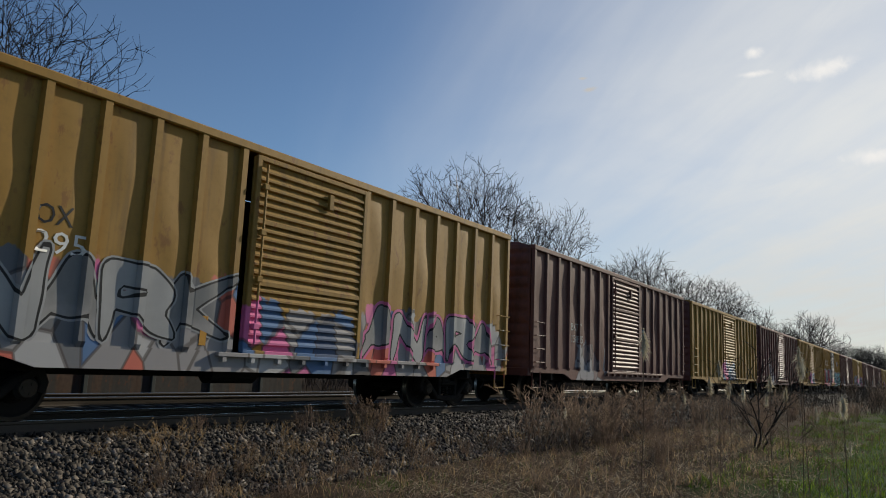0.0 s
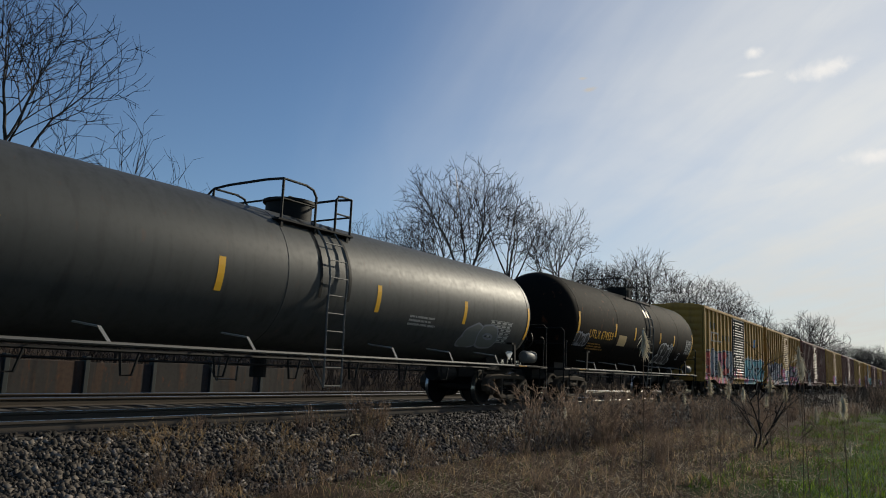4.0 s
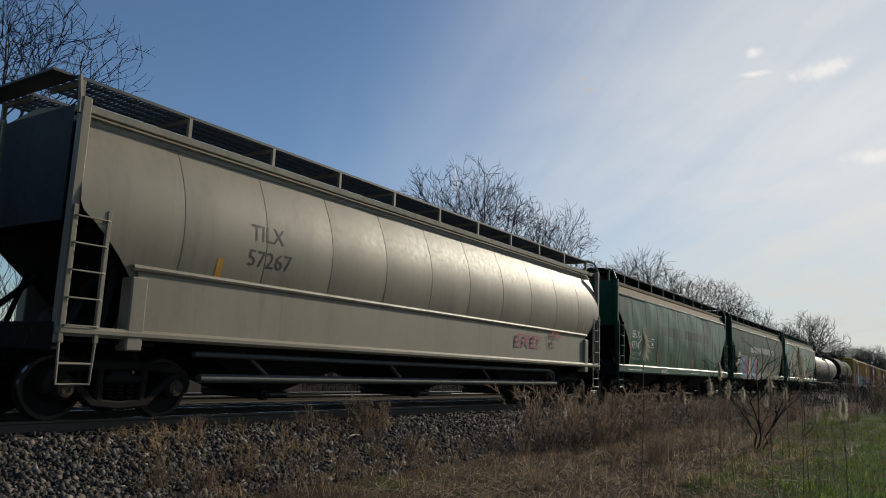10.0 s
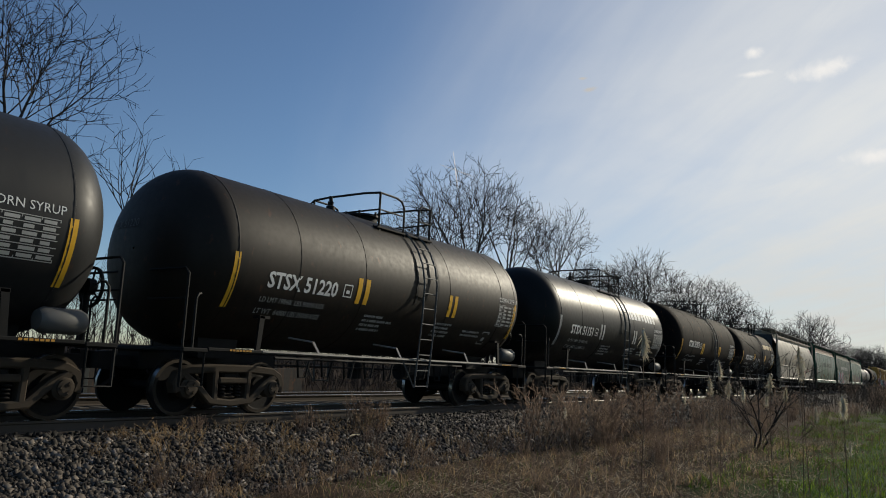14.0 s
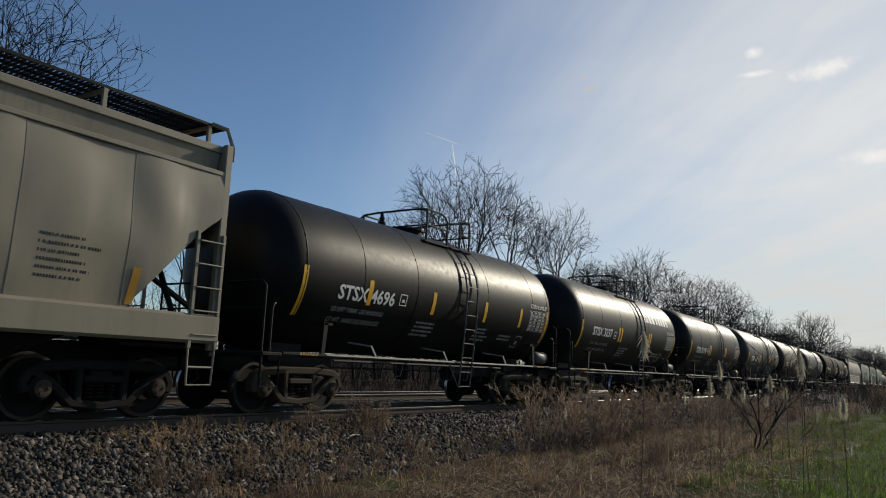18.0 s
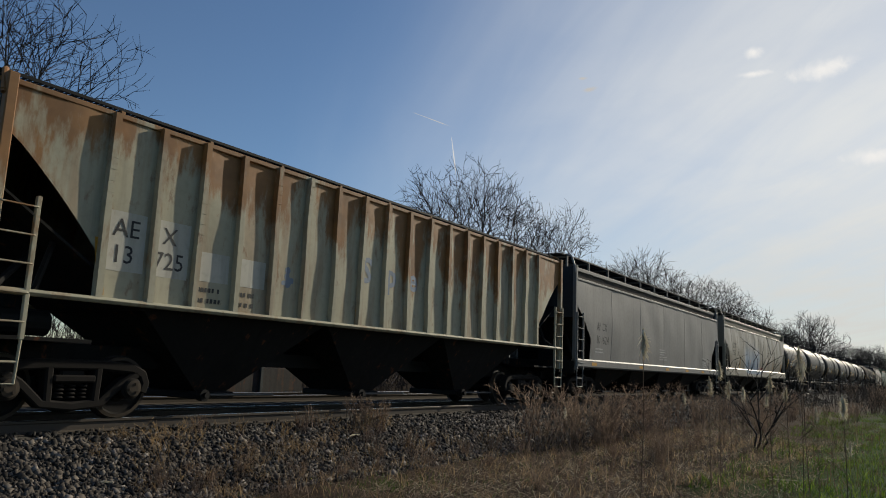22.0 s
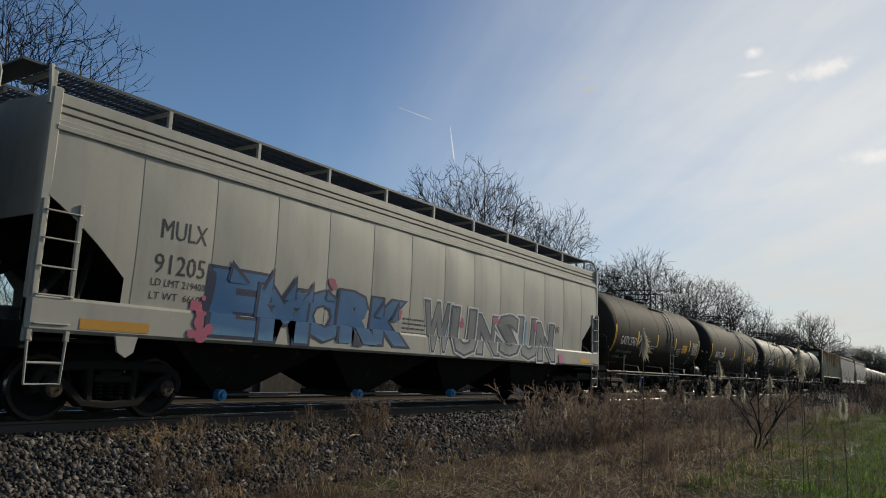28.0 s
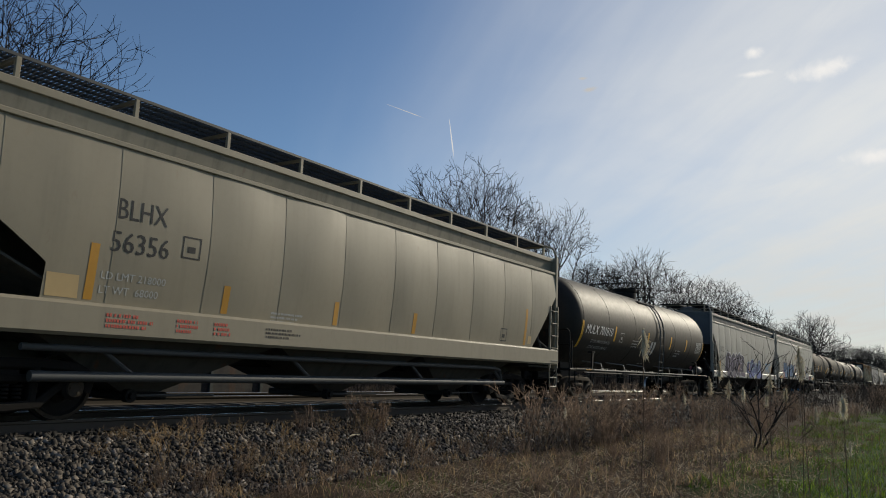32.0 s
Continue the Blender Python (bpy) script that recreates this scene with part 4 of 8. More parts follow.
            a, b = m * (half + 0.06), m * (half - 0.12)
            s.tube([(k * 1.45, b, 1.1), (k * 1.45, b, 1.88), (k * 1.44, b - m * 0.05, 1.95), (k * 1.40, b - m * 0.12, 1.96)], 0.022, 6)
            s.tube([(k * 1.45, a, 0.50), (k * 1.45, a, 2.26), (k * 1.36, a, 2.34), (k * 0.45, a, 2.34)], 0.022, 6)
            s.tube([(k * 1.45, a, 1.86), (k * 0.45, a, 1.86)], 0.018, 6)
            s.tube([(k * 1.46, a, 1.06), (k * 1.46, a, 0.50), (k * 1.46, a - m * 0.42, 0.50), (k * 1.46, a - m * 0.42, 1.06)], 0.020, 6)
            part("grab_rail", s, M_BLACK, car, smooth=40)
            s = Shape().slab([(m * (half - walkway + 0.04), 1.11), (m * (half - walkway + 0.13), 1.11), (m * (half - walkway + 0.09), 1.70), (m * (half - walkway - 0.02), 1.70)], k * 1.42, k * 1.47)
            s.slab([(m * (half - walkway + 0.10), 1.66), (m * (half - walkway + 0.10), 1.71), (m * (half - walkway - 0.14), 1.71), (m * (half - walkway - 0.14), 1.66)], k * 1.30, k * 1.47)
            part("stanchion", s, M_BLACK, car)
        coupler(car, m * half, m, 0.66)
        truck(car, m * (half - inset), frame_m)
    part("air_reservoir", Shape().lathe([(-0.36, 0.05), (-0.33, 0.14), (-0.25, 0.18), (0.25, 0.18), (0.33, 0.14), (0.36, 0.05)], 18, "y", (1.20, half - 0.62, 1.36)), M_STEEL, car, smooth=40)
    s = Shape()
    at = (0.70, half + 0.06, 1.92)
    s.lathe([(-0.02, 0.31), (0.02, 0.31), (0.02, 0.27), (-0.02, 0.27)], 24, "y", at, caps=False)
    s.lathe([(-0.10, 0.13), (0.03, 0.12), (0.05, 0.05)], 14, "y", at)
    s.tube([(0.70, half, 1.1), (0.70, half, 1.92)], 0.05, 6)
    for q in range(3):
        a = q * math.pi / 3 + 0.3
        s.tube([(0.70 - 0.28 * math.cos(a), half + 0.06, 1.92 - 0.28 * math.sin(a)), (0.70 + 0.28 * math.cos(a), half + 0.06, 1.92 + 0.28 * math.sin(a))], 0.014, 5)
    part("brake_wheel", s, M_BLACK, car)
    # brake rods, hangers and outlet under the belly
    s = Shape()
    s.lathe([(-0.45, 0.20), (0.45, 0.20)], 16, "y", (0.35, half - 3.9, 0.82))
    s.lathe([(0.62, 0.16), (1.3, 0.16)], 14, "z", (0, 0.1, 0))
    s.tube([(0.25, -half + 2.6, 0.86), (0.25, half - 2.6, 0.86)], 0.022, 6)
    s.tube([(0.9, -half + 2.4, 1.0), (0.9, half - 2.4, 1.0)], 0.028, 6)
    for i in range(9):
        y = -half + 3.0 + i * (length - 6.0) / 8
        q = 0.30 * (0.5 + 0.5 * noise.noise((i * 1.7, seed, 2.0)))
        s.tube([(0.9, y, 1.05), (0.9, y + 0.06, 0.80 - q), (0.9, y + 0.24, 0.80 - q), (0.9, y + 0.34, 1.0)], 0.022, 5)
    part("brake_gear", s, M_BLACK, car)
    return car, surf, cyl


# Covered hoppers
def hopper_car(length, paint_m, label, seed, base=1.43, bulge=0.13, bays=3, seams=11, roof_m=None, band=False, ribs=False, dents=0.012, board_m=None, diagonal=(3.3, 1.35), sill=(1.05, 1.36), pipe=False, quilt=0.010, eave=False, rib_ys=None, bulk_m=None, cap_m=None, ladder_m=None, end_m=None, zt=3.95, board_z=4.86, inset=1.6, knee=1.9, front_cut=None):
    car = thing("hopper_car", label, "hopper car", "freight train")
    half, zb, deck = length / 2, sill[1] - 0.02, min(sill[0], 1.06)
    roof_m, board_m, ladder_m, end_m = roof_m or paint_m, board_m or M_BLACK, ladder_m or paint_m, end_m or paint_m
    prof = lambda z: base + bulge * math.sin(math.pi * (0.10 + 0.74 * min(1, max(0, (z - zb) / (zt - zb)))))
    zc, run = diagonal
    edge = half - 0.12
    rise = lambda z: math.sin(math.pi * min(1, max(0, (z - zb) / (zt - zb)))) ** 0.5
    surf = lambda y, z: prof(z) + wave(y, z, dents, seed) + quilt * rise(z) * (abs(math.sin(math.pi * (y + edge) * seams / (2 * edge))) - 0.6)
    y_end = lambda z: edge if z >= zc else edge - run * min(1.0, (zc - z) / (zc - knee)) ** 0.85
    zf, run_f, knee_f = front_cut or (zc, run, knee)
    y_front = lambda z: edge if z >= zf else edge - run_f * min(1.0, (zf - z) / (zf - knee_f)) ** 0.85
    LIMITS[car.name] = (zb, y_end, y_front)
    ys = [-edge] + list(rib_ys) + [edge] if rib_ys else [-edge + 2 * edge * i / seams for i in range(seams + 1)]
    for k in (1, -1):
        for a, b in zip(ys[:-1], ys[1:]):
            s, n = Shape(), 9 if k > 0 else 4
            rows = []
            m = 24 if k > 0 else 8
            for i in range(m + 1):
                z = zb + (zt - zb) * i / m
                lim, lim_f = y_end(z), y_front(z)
                row = []
                for j in range(n):
                    y = max(-lim, min(lim_f, a + (b - a) * j / (n - 1)))
                    row.append((k * surf(y, z), y, z))
                rows.append(row if k > 0 else row[::-1])
            s.grid(rows)
            part("side_panel", s, paint_m, car, smooth=60)
        for y in ys[1:-1]:
            pts = [(k * (surf(y, z) + (0.075 if ribs else 0.0)), y, z) for z in [zb + (zt - zb) * i / 16 for i in range(17)] if -y_end(z) <= y <= y_front(z)]
            s = Shape()
            if ribs:
                for p, q in zip(pts[:-1], pts[1:]):
                    s.box(min(p[0], q[0]) - 0.08, max(p[0], q[0]) + 0.03, y - 0.05, y + 0.05, p[2], q[2])
                part("rib", s, paint_m, car)
            else:
                s.tube(pts, 0.007, 4)
                part("weld_seam", s, paint_m, car)
        part("side_sill", Shape().box(k * 1.38, k * 1.60, -half, half, sill[0], sill[1], 0.045), paint_m, car)
        # corner posts, ladders, end braces
        for m in (-1, 1):
            part("corner_post", Shape().box(k * 1.42, k * 1.54, m * (half - 0.14), m * half, deck, 4.45, 0.015), ladder_m, car)
            a, b = m * (half - 0.06), m * (half - 0.56)
            ladder(car, k * 1.56, min(a, b), max(a, b), deck + 0.02, 2.92, 0.36, ladder_m)
            s = Shape()
            s.tube([(k * 1.35, m * (half - 0.25), sill[1]), (k * 0.55, m * (half - 1.25), 2.55)], 0.05, 6)
            s.tube([(k * 1.35, m * (half - 0.75), sill[1]), (k * 1.2, m * (half - 1.0), 2.4)], 0.045, 6)
            part("end_brace", s, end_m, car)
        # running board on brackets
        x0, x1, zr = 0.24, 1.12, board_z
        s = Shape()
        for x in (x0, 0.46, 0.68, 0.9, x1):
            s.box(k * x - 0.012, k * x + 0.012, -half + 0.1, half - 0.1, zr - 0.045, zr)
        y = -half + 0.12
        while y < half - 0.12:
            s.box(k * x0, k * x1, y, y + 0.018, zr - 0.035, zr - 0.004)
            y += 0.075
        part("running_board", s, board_m, car)
        n = 10
        for i in range(n + 1):
            y = -half + 0.2 + i * (length - 0.4) / n
            s = Shape().box(k * 1.08, k * 1.14, y - 0.035, y + 0.035, 4.36, zr - 0.045, 0.006)
            s.box(k * 0.26, k * 1.12, y - 0.03, y + 0.03, zr - 0.10, zr - 0.047)
            part("board_bracket", s, ladder_m, car)
        for m in (-1, 1):
            s = Shape().tube([(k * 1.12, m * (half - 0.15), zr), (k * 1.36, m * (half - 0.02), zr - 0.1), (k * 1.50, m * (half + 0.02), zr - 0.45), (k * 1.50, m * (half + 0.02), 4.2)], 0.035, 6)
            part("roof_grab", s, ladder_m, car, smooth=50)
    # roof
    xt = prof(zt)
    s = Shape()
    if band:
        flutes = []
        for i in range(3):
            q = zt + 0.12 + i * (4.36 - zt - 0.12) / 3
            flutes += [(1.47, q), (1.47, q + 0.07), (1.42, q + 0.085), (1.42, q + (4.36 - zt - 0.12) / 3 - 0.015)]
        s.prism([(-xt, zt), (-xt, zt + 0.10), *[(-x, z) for x, z in flutes], (-1.36, 4.42), (0, 4.56), (1.36, 4.42), *flutes[::-1], (xt, zt + 0.10), (xt, zt)], -half + 0.15, half - 0.15)
    elif eave:
        s.prism([(-xt, zt), (-xt + 0.05, zt + 0.03), (-1.33, zt + 0.05), (-1.39, 4.30), (-1.39, 4.40), (0, 4.56), (1.39, 4.40), (1.39, 4.30), (1.33, zt + 0.05), (xt - 0.05, zt + 0.03), (xt, zt)], -half + 0.15, half - 0.15)
    else:
        s.prism([(-xt, zt), (-min(1.30, xt), max(4.30, zt + 0.01)), (-min(1.26, xt - 0.03), 4.40), (0, 4.56), (min(1.26, xt - 0.03), 4.40), (min(1.30, xt), max(4.30, zt + 0.01)), (xt, zt)], -half + 0.15, half - 0.15)
    part("roof", s, roof_m, car)
    for k in (-1, 1):
        part("side_plate", Shape().box(k * (xt - 0.02), k * (xt + 0.035), -half + 0.1, half - 0.1, zt - 0.05, zt + 0.03, 0.012), paint_m, car)
        x = 1.43 if eave or band else 1.33
        part("roof_rail", Shape().box(k * (x - 0.09), k * x, -half + 0.1, half - 0.1, 4.30, 4.425, 0.012), paint_m if eave else roof_m, car)
    n = 8
    w = (length - 1.8) / n - 0.12
    hatch = Shape().box(-0.36, 0.36, 0, w, 4.5, 4.78, 0.05).mesh("hatch_cover", roof_m)
    for i in range(n):
        part("hatch_cover", hatch, None, car, at=Matrix.Translation((0, -half + 0.9 + i * (length - 1.8) / n, 0)))
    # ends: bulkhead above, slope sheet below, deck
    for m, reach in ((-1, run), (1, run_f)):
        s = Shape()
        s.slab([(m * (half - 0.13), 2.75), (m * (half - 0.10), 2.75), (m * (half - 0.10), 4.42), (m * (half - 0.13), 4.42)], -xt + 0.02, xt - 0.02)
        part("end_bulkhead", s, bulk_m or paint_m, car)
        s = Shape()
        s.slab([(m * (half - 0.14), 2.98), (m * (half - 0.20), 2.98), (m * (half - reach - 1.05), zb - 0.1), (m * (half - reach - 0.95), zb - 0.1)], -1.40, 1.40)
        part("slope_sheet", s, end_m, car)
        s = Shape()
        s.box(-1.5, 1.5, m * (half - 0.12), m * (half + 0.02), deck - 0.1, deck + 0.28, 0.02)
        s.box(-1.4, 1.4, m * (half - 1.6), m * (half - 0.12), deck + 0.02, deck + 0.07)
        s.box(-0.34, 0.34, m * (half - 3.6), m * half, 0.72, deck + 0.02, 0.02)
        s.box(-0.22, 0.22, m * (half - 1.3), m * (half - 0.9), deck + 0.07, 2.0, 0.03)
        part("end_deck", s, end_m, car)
        s = Shape()
        for x in (-1.0, -0.55):
            s.box(x - 0.025, x + 0.025, m * (half + 0.0), m * (half + 0.05), deck + 0.2, 4.4)
        for i in range(9):
            z = deck + 0.4 + i * 0.36
            s.tube([(-1.0, m * (half + 0.06), z), (-0.55, m * (half + 0.06), z)], 0.014, 5)
        part("end_ladder", s, ladder_m, car)
        s = Shape()
        s.box(-1.12, 1.12, m * half - 0.25, m * half + 0.12, board_z - 0.045, board_z - 0.01)
        part("end_walkway", s, board_m, car)
        coupler(car, m * half, m, 0.66)
        truck(car, m * (half - inset))
    # discharge bays
    span = (length - 2 * max(run, 2.2) - 0.2)
    for i in range(bays):
        yc = -span / 2 + span * (i + 0.5) / bays
        w = span / bays / 2
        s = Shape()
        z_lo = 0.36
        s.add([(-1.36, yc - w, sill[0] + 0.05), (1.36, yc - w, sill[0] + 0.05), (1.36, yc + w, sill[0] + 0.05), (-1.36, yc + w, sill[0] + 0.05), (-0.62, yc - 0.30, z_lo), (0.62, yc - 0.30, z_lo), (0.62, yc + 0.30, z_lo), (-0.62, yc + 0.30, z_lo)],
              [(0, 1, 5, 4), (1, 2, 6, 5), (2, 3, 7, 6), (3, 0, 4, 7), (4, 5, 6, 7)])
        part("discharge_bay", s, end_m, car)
        s = Shape()
        s.box(-0.75, 0.75, yc - 0.42, yc + 0.42, z_lo - 0.10, z_lo + 0.02, 0.02)
        gate = part("outlet_gate", s, M_BLACK, car)
        part("gate_cap", Shape().lathe([(-0.11, 0.05), (-0.05, 0.10), (0.08, 0.10), (0.08, 0.05), (0.14, 0.05)], 12, "x", (0.86, yc - 0.36, z_lo - 0.03)), cap_m or M_BLACK, gate)
        part("gate_shaft", Shape().tube([(0.80, yc - 0.3, z_lo - 0.03), (0.80, yc + 1.3, z_lo - 0.03)], 0.022, 6), M_PIPE, gate)
    if pipe:
        s = Shape()
        s.tube([(1.22, -half + 2.6, 0.62), (1.22, half - 2.8, 0.62)], 0.075, 10)
        s.tube([(1.30, -half + 2.4, 1.0), (1.30, half - 3.4, 1.0), (1.28, half - 3.1, 0.94), (1.22, half - 2.9, 0.64)], 0.05, 10)
        for i in range(4):
            y = -half + 3.6 + i * (length - 7) / 3
            s.tube([(1.25, y, 0.98), (1.22, y + 0.5, 0.66)], 0.035, 8)
        part("unloading_pipe", s, M_PIPE, car, smooth=40)
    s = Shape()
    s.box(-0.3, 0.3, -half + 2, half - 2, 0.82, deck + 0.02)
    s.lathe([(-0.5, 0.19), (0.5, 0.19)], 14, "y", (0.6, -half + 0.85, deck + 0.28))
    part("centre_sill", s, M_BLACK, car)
    return car, surf

# ---- the train ----
WHITE_, PINK_, BLUE_, TEAL_ = (0.40, 0.41, 0.43), (0.62, 0.14, 0.34), (0.06, 0.16, 0.34), (0.13, 0.38, 0.42)
SILVER_, CORAL_, PURPLE_ = (0.27, 0.27, 0.29), (0.55, 0.13, 0.10), (0.10, 0.055, 0.16)
PAINT = dict(
    yellow=paint("boxcar_yellow", (0.30, 0.165, 0.028), 0.22, 0.35, 0.6, 1.0, tags=[(-7.6, 7.6, 0.7, 2.15, [SILVER_, PINK_, SILVER_, (0.12, 0.14, 0.17), WHITE_, CORAL_, BLUE_])]),
    yellow_b=paint("boxcar_yellow_faded", (0.32, 0.175, 0.028), 0.2, 0.3, 0.6, 21.0, tags=[(-7.6, -1.3, 0.7, 2.2, [CORAL_, (0.2, 0.16, 0.17), PINK_, (0.30, 0.08, 0.06), SILVER_]), (1.5, 7.5, 0.7, 2.0, [TEAL_, PINK_, (0.10, 0.30, 0.36), TEAL_])]),
    oxide=paint("oxide_red", (0.11, 0.040, 0.032), 0.12, 0.45, 0.55, 2.0, tags=[(-4.5, -2.0, 0.7, 1.9, [SILVER_, (0.2, 0.15, 0.15), (0.11, 0.04, 0.03)])]),
    dark_door=paint("dark_door_paint", (0.045, 0.05, 0.05), 0.2, 0.3, 0.68, 3.0, tags=[(-1.7, 1.7, 0.9, 1.55, [CORAL_, (0.16, 0.10, 0.10), PINK_, (0.05, 0.05, 0.05)])]),
    yellow_door=paint("yellow_door_paint", (0.27, 0.155, 0.03), 0.35, 0.35, 0.68, 22.0, tags=[(-1.7, 1.7, 0.9, 1.9, [PINK_, BLUE_, SILVER_, (0.34, 0.19, 0.03), (0.05, 0.10, 0.2)])]),
    black=paint("tank_black", (0.007, 0.0068, 0.0065), 0.08, 0.25, 0.45, 4.0, 0.08, gloss=0.18),
    brown_black=paint("tank_dusty_black", (0.0066, 0.0056, 0.0048), 0.15, 0.35, 0.75, 14.0, 0.10, gloss=0.05),
    charcoal=paint("tank_charcoal", (0.008, 0.0088, 0.0086), 0.05, 0.25, 0.42, 5.0, 0.10, gloss=0.14),
    dusty_black=paint("tank_greyed_black", (0.0175, 0.0168, 0.0155), 0.12, 0.3, 0.62, 44.0, 0.15, gloss=0.11),
    slate=paint("tank_slate", (0.0064, 0.0070, 0.0076), 0.05, 0.2, 0.43, 15.0, 0.08, gloss=0.13),
    pale_slate=paint("tank_pale_slate", (0.020, 0.0205, 0.021), 0.06, 0.25, 0.46, 25.0, 0.10, gloss=0.22),
    dusty=paint("tank_dusty_brown", (0.017, 0.0125, 0.0085), 0.12, 0.4, 0.52, 16.0, 0.12, gloss=0.20),
    sooty_brown=paint("tank_sooty_brown", (0.026, 0.0215, 0.0170), 0.15, 0.35, 0.72, 54.0, 0.2, gloss=0.08),
    tan_black=paint("tank_tan_dusted_black", (0.020, 0.0175, 0.0150), 0.10, 0.35, 0.56, 64.0, 0.25, gloss=0.17, dust=0.04),
    grey_tank=paint("tank_grey", (0.055, 0.057, 0.055), 0.06, 0.4, 0.5, 6.0, gloss=0.2),
    green=paint("hopper_green", (0.010, 0.090, 0.056), 0.08, 0.3, 0.40, 7.0, 0.25, soot=0.7, gloss=0.25, dust=0.05),
    green_b=paint("hopper_green_dark", (0.002, 0.045, 0.026), 0.10, 0.25, 0.42, 17.0, 0.15, soot=0.9, gloss=0.10, dust=0.03),
    green_c=paint("hopper_green_fresh", (0.003, 0.080, 0.043), 0.08, 0.25, 0.34, 18.0, 0.15, soot=0.85, gloss=0.22, dust=0.03),
    tan=paint("hopper_tan_grey", (0.215, 0.188, 0.142), 0.06, 0.2, 0.5, 8.0, gloss=0.3),
    tan_b=paint("hopper_tan_blotched", (0.21, 0.182, 0.132), 0.06, 0.15, 0.36, 19.0, gloss=0.5, mist=(-4.9, 0.6, 1.36, 3.5, (0.12, 0.20, 0.31))),
    tan_c=paint("hopper_tan_plain", (0.255, 0.222, 0.160), 0.06, 0.12, 0.45, 20.0, soot=0.08),
    grey=paint("hopper_grey", (0.150, 0.146, 0.140), 0.05, 0.2, 0.5, 9.0),
    grey_b=paint("hopper_pale_grey", (0.34, 0.322, 0.275), 0.05, 0.12, 0.5, 23.0),
    grey_c=paint("hopper_light_grey", (0.30, 0.285, 0.245), 0.06, 0.12, 0.5, 24.0),
    rust_grey=paint("rusted_hopper_grey", (0.34, 0.315, 0.225), 0.2, 0.3, 0.6, 10.0, streaks=0.35, top_rust=0.95, soot=0.0),
    green_roof=paint("hopper_roof_green", (0.040, 0.055, 0.032), 0.15, 0.4, 0.85, 25.0),
    grey_roof=paint("hopper_roof_grey", (0.17, 0.168, 0.16), 0.08, 0.35, 0.85, 26.0),
    tan_roof=paint("hopper_roof_tan", (0.24, 0.22, 0.175), 0.08, 0.3, 0.8, 27.0),
    wash=paint("pale_repaint", (0.42, 0.40, 0.34), 0.1, 0.3, 0.6, 33.0),
    # rear bulkheads face away from the sun: their shade is put into these two paints
    end_shade=paint("shaded_end_blue", (0.026, 0.030, 0.036), 0.1, 0.3, 0.7, 34.0),
    dim_end=paint("shaded_end_grey", (0.085, 0.09, 0.095), 0.1, 0.3, 0.7, 36.0),
    brown_roof=paint("brown_roof", (0.06, 0.05, 0.042), 0.15, 0.3, 0.85, 35.0),
    # dark grey for bays and end decks: shade beneath the car put into the colour
    bay_grey=paint("shaded_bay_grey", (0.07, 0.065, 0.055), 0.15, 0.4, 0.8, 28.0, gloss=0.12),
    rust_roof=paint("rusted_roof", (0.075, 0.048, 0.028), 0.5, 0.4, 0.8, 11.0),
    # near-black slope sheets, decks and bays: the shade there is painted in, with rust spots
    hopper_foot=paint("shaded_hopper_bay", (0.009, 0.0086, 0.008), 0.2, 0.4, 0.75, 12.0, gloss=0.1),
)
SPRAY = {n: plain("spray_" + n, c, 0.5, 0.0, 0.25, 7) for n, c in dict(
    black=(0.012, 0.012, 0.014), white=(0.55, 0.55, 0.55), silver=(0.32, 0.325, 0.33), teal=(0.12, 0.36, 0.40), pale_teal=(0.25, 0.45, 0.46), blue=(0.05, 0.22, 0.42), deep_blue=(0.02, 0.05, 0.30), cyan=(0.05, 0.25, 0.38), pink=(0.55, 0.13, 0.30), rose=(0.36, 0.08, 0.14),
    ochre=(0.50, 0.36, 0.18), orange=(0.50, 0.22, 0.06), purple=(0.030, 0.020, 0.060), lilac=(0.33, 0.29, 0.42), red=(0.42, 0.06, 0.05), grey=(0.16, 0.17, 0.16), green=(0.05, 0.16, 0.09), cream=(0.52, 0.46, 0.34), violet=(0.22, 0.10, 0.28), faint=(0.25, 0.26, 0.29), magenta=(0.30, 0.05, 0.13), drab=(0.30, 0.29, 0.22), navy=(0.006, 0.016, 0.055), ice=(0.30, 0.44, 0.55), faint_blue=(0.16, 0.20, 0.26), slate=(0.05, 0.06, 0.08)).items()}
FADE = {n: faded("spray_" + n, a, b, z0, z1) for n, (a, b, z0, z1) in dict(
    sea=((0.10, 0.25, 0.38), (0.022, 0.12, 0.28), 1.28, 1.5), ice=((0.30, 0.44, 0.52), (0.06, 0.24, 0.44), 1.2, 2.0), grape=((0.055, 0.035, 0.085), (0.022, 0.014, 0.045), 1.2, 1.6), royal=((0.03, 0.07, 0.30), (0.014, 0.028, 0.17), 1.2, 1.9),
    steel=((0.33, 0.335, 0.33), (0.16, 0.17, 0.18), 1.3, 1.9), cream=((0.40, 0.34, 0.22), (0.17, 0.16, 0.12), 1.4, 2.3), sand=((0.26, 0.19, 0.10), (0.10, 0.11, 0.06), 1.1, 2.2), ember=((0.32, 0.12, 0.05), (0.13, 0.075, 0.035), 1.1, 2.1), plum=((0.26, 0.07, 0.16), (0.09, 0.06, 0.16), 1.1, 2.0),
    chrome=((0.34, 0.33, 0.33), (0.19, 0.195, 0.20), 1.2, 1.8), washed=((0.26, 0.27, 0.24), (0.10, 0.125, 0.10), 1.25, 1.9), worn_cream=((0.32, 0.30, 0.22), (0.10, 0.13, 0.09), 1.25, 1.9)).items()}
TRAIN = []                # (car, place of its middle in the train)
P_ = PAINT


def put(car, front, rear):
    TRAIN.append((car, (front + rear) / 2))
    return car


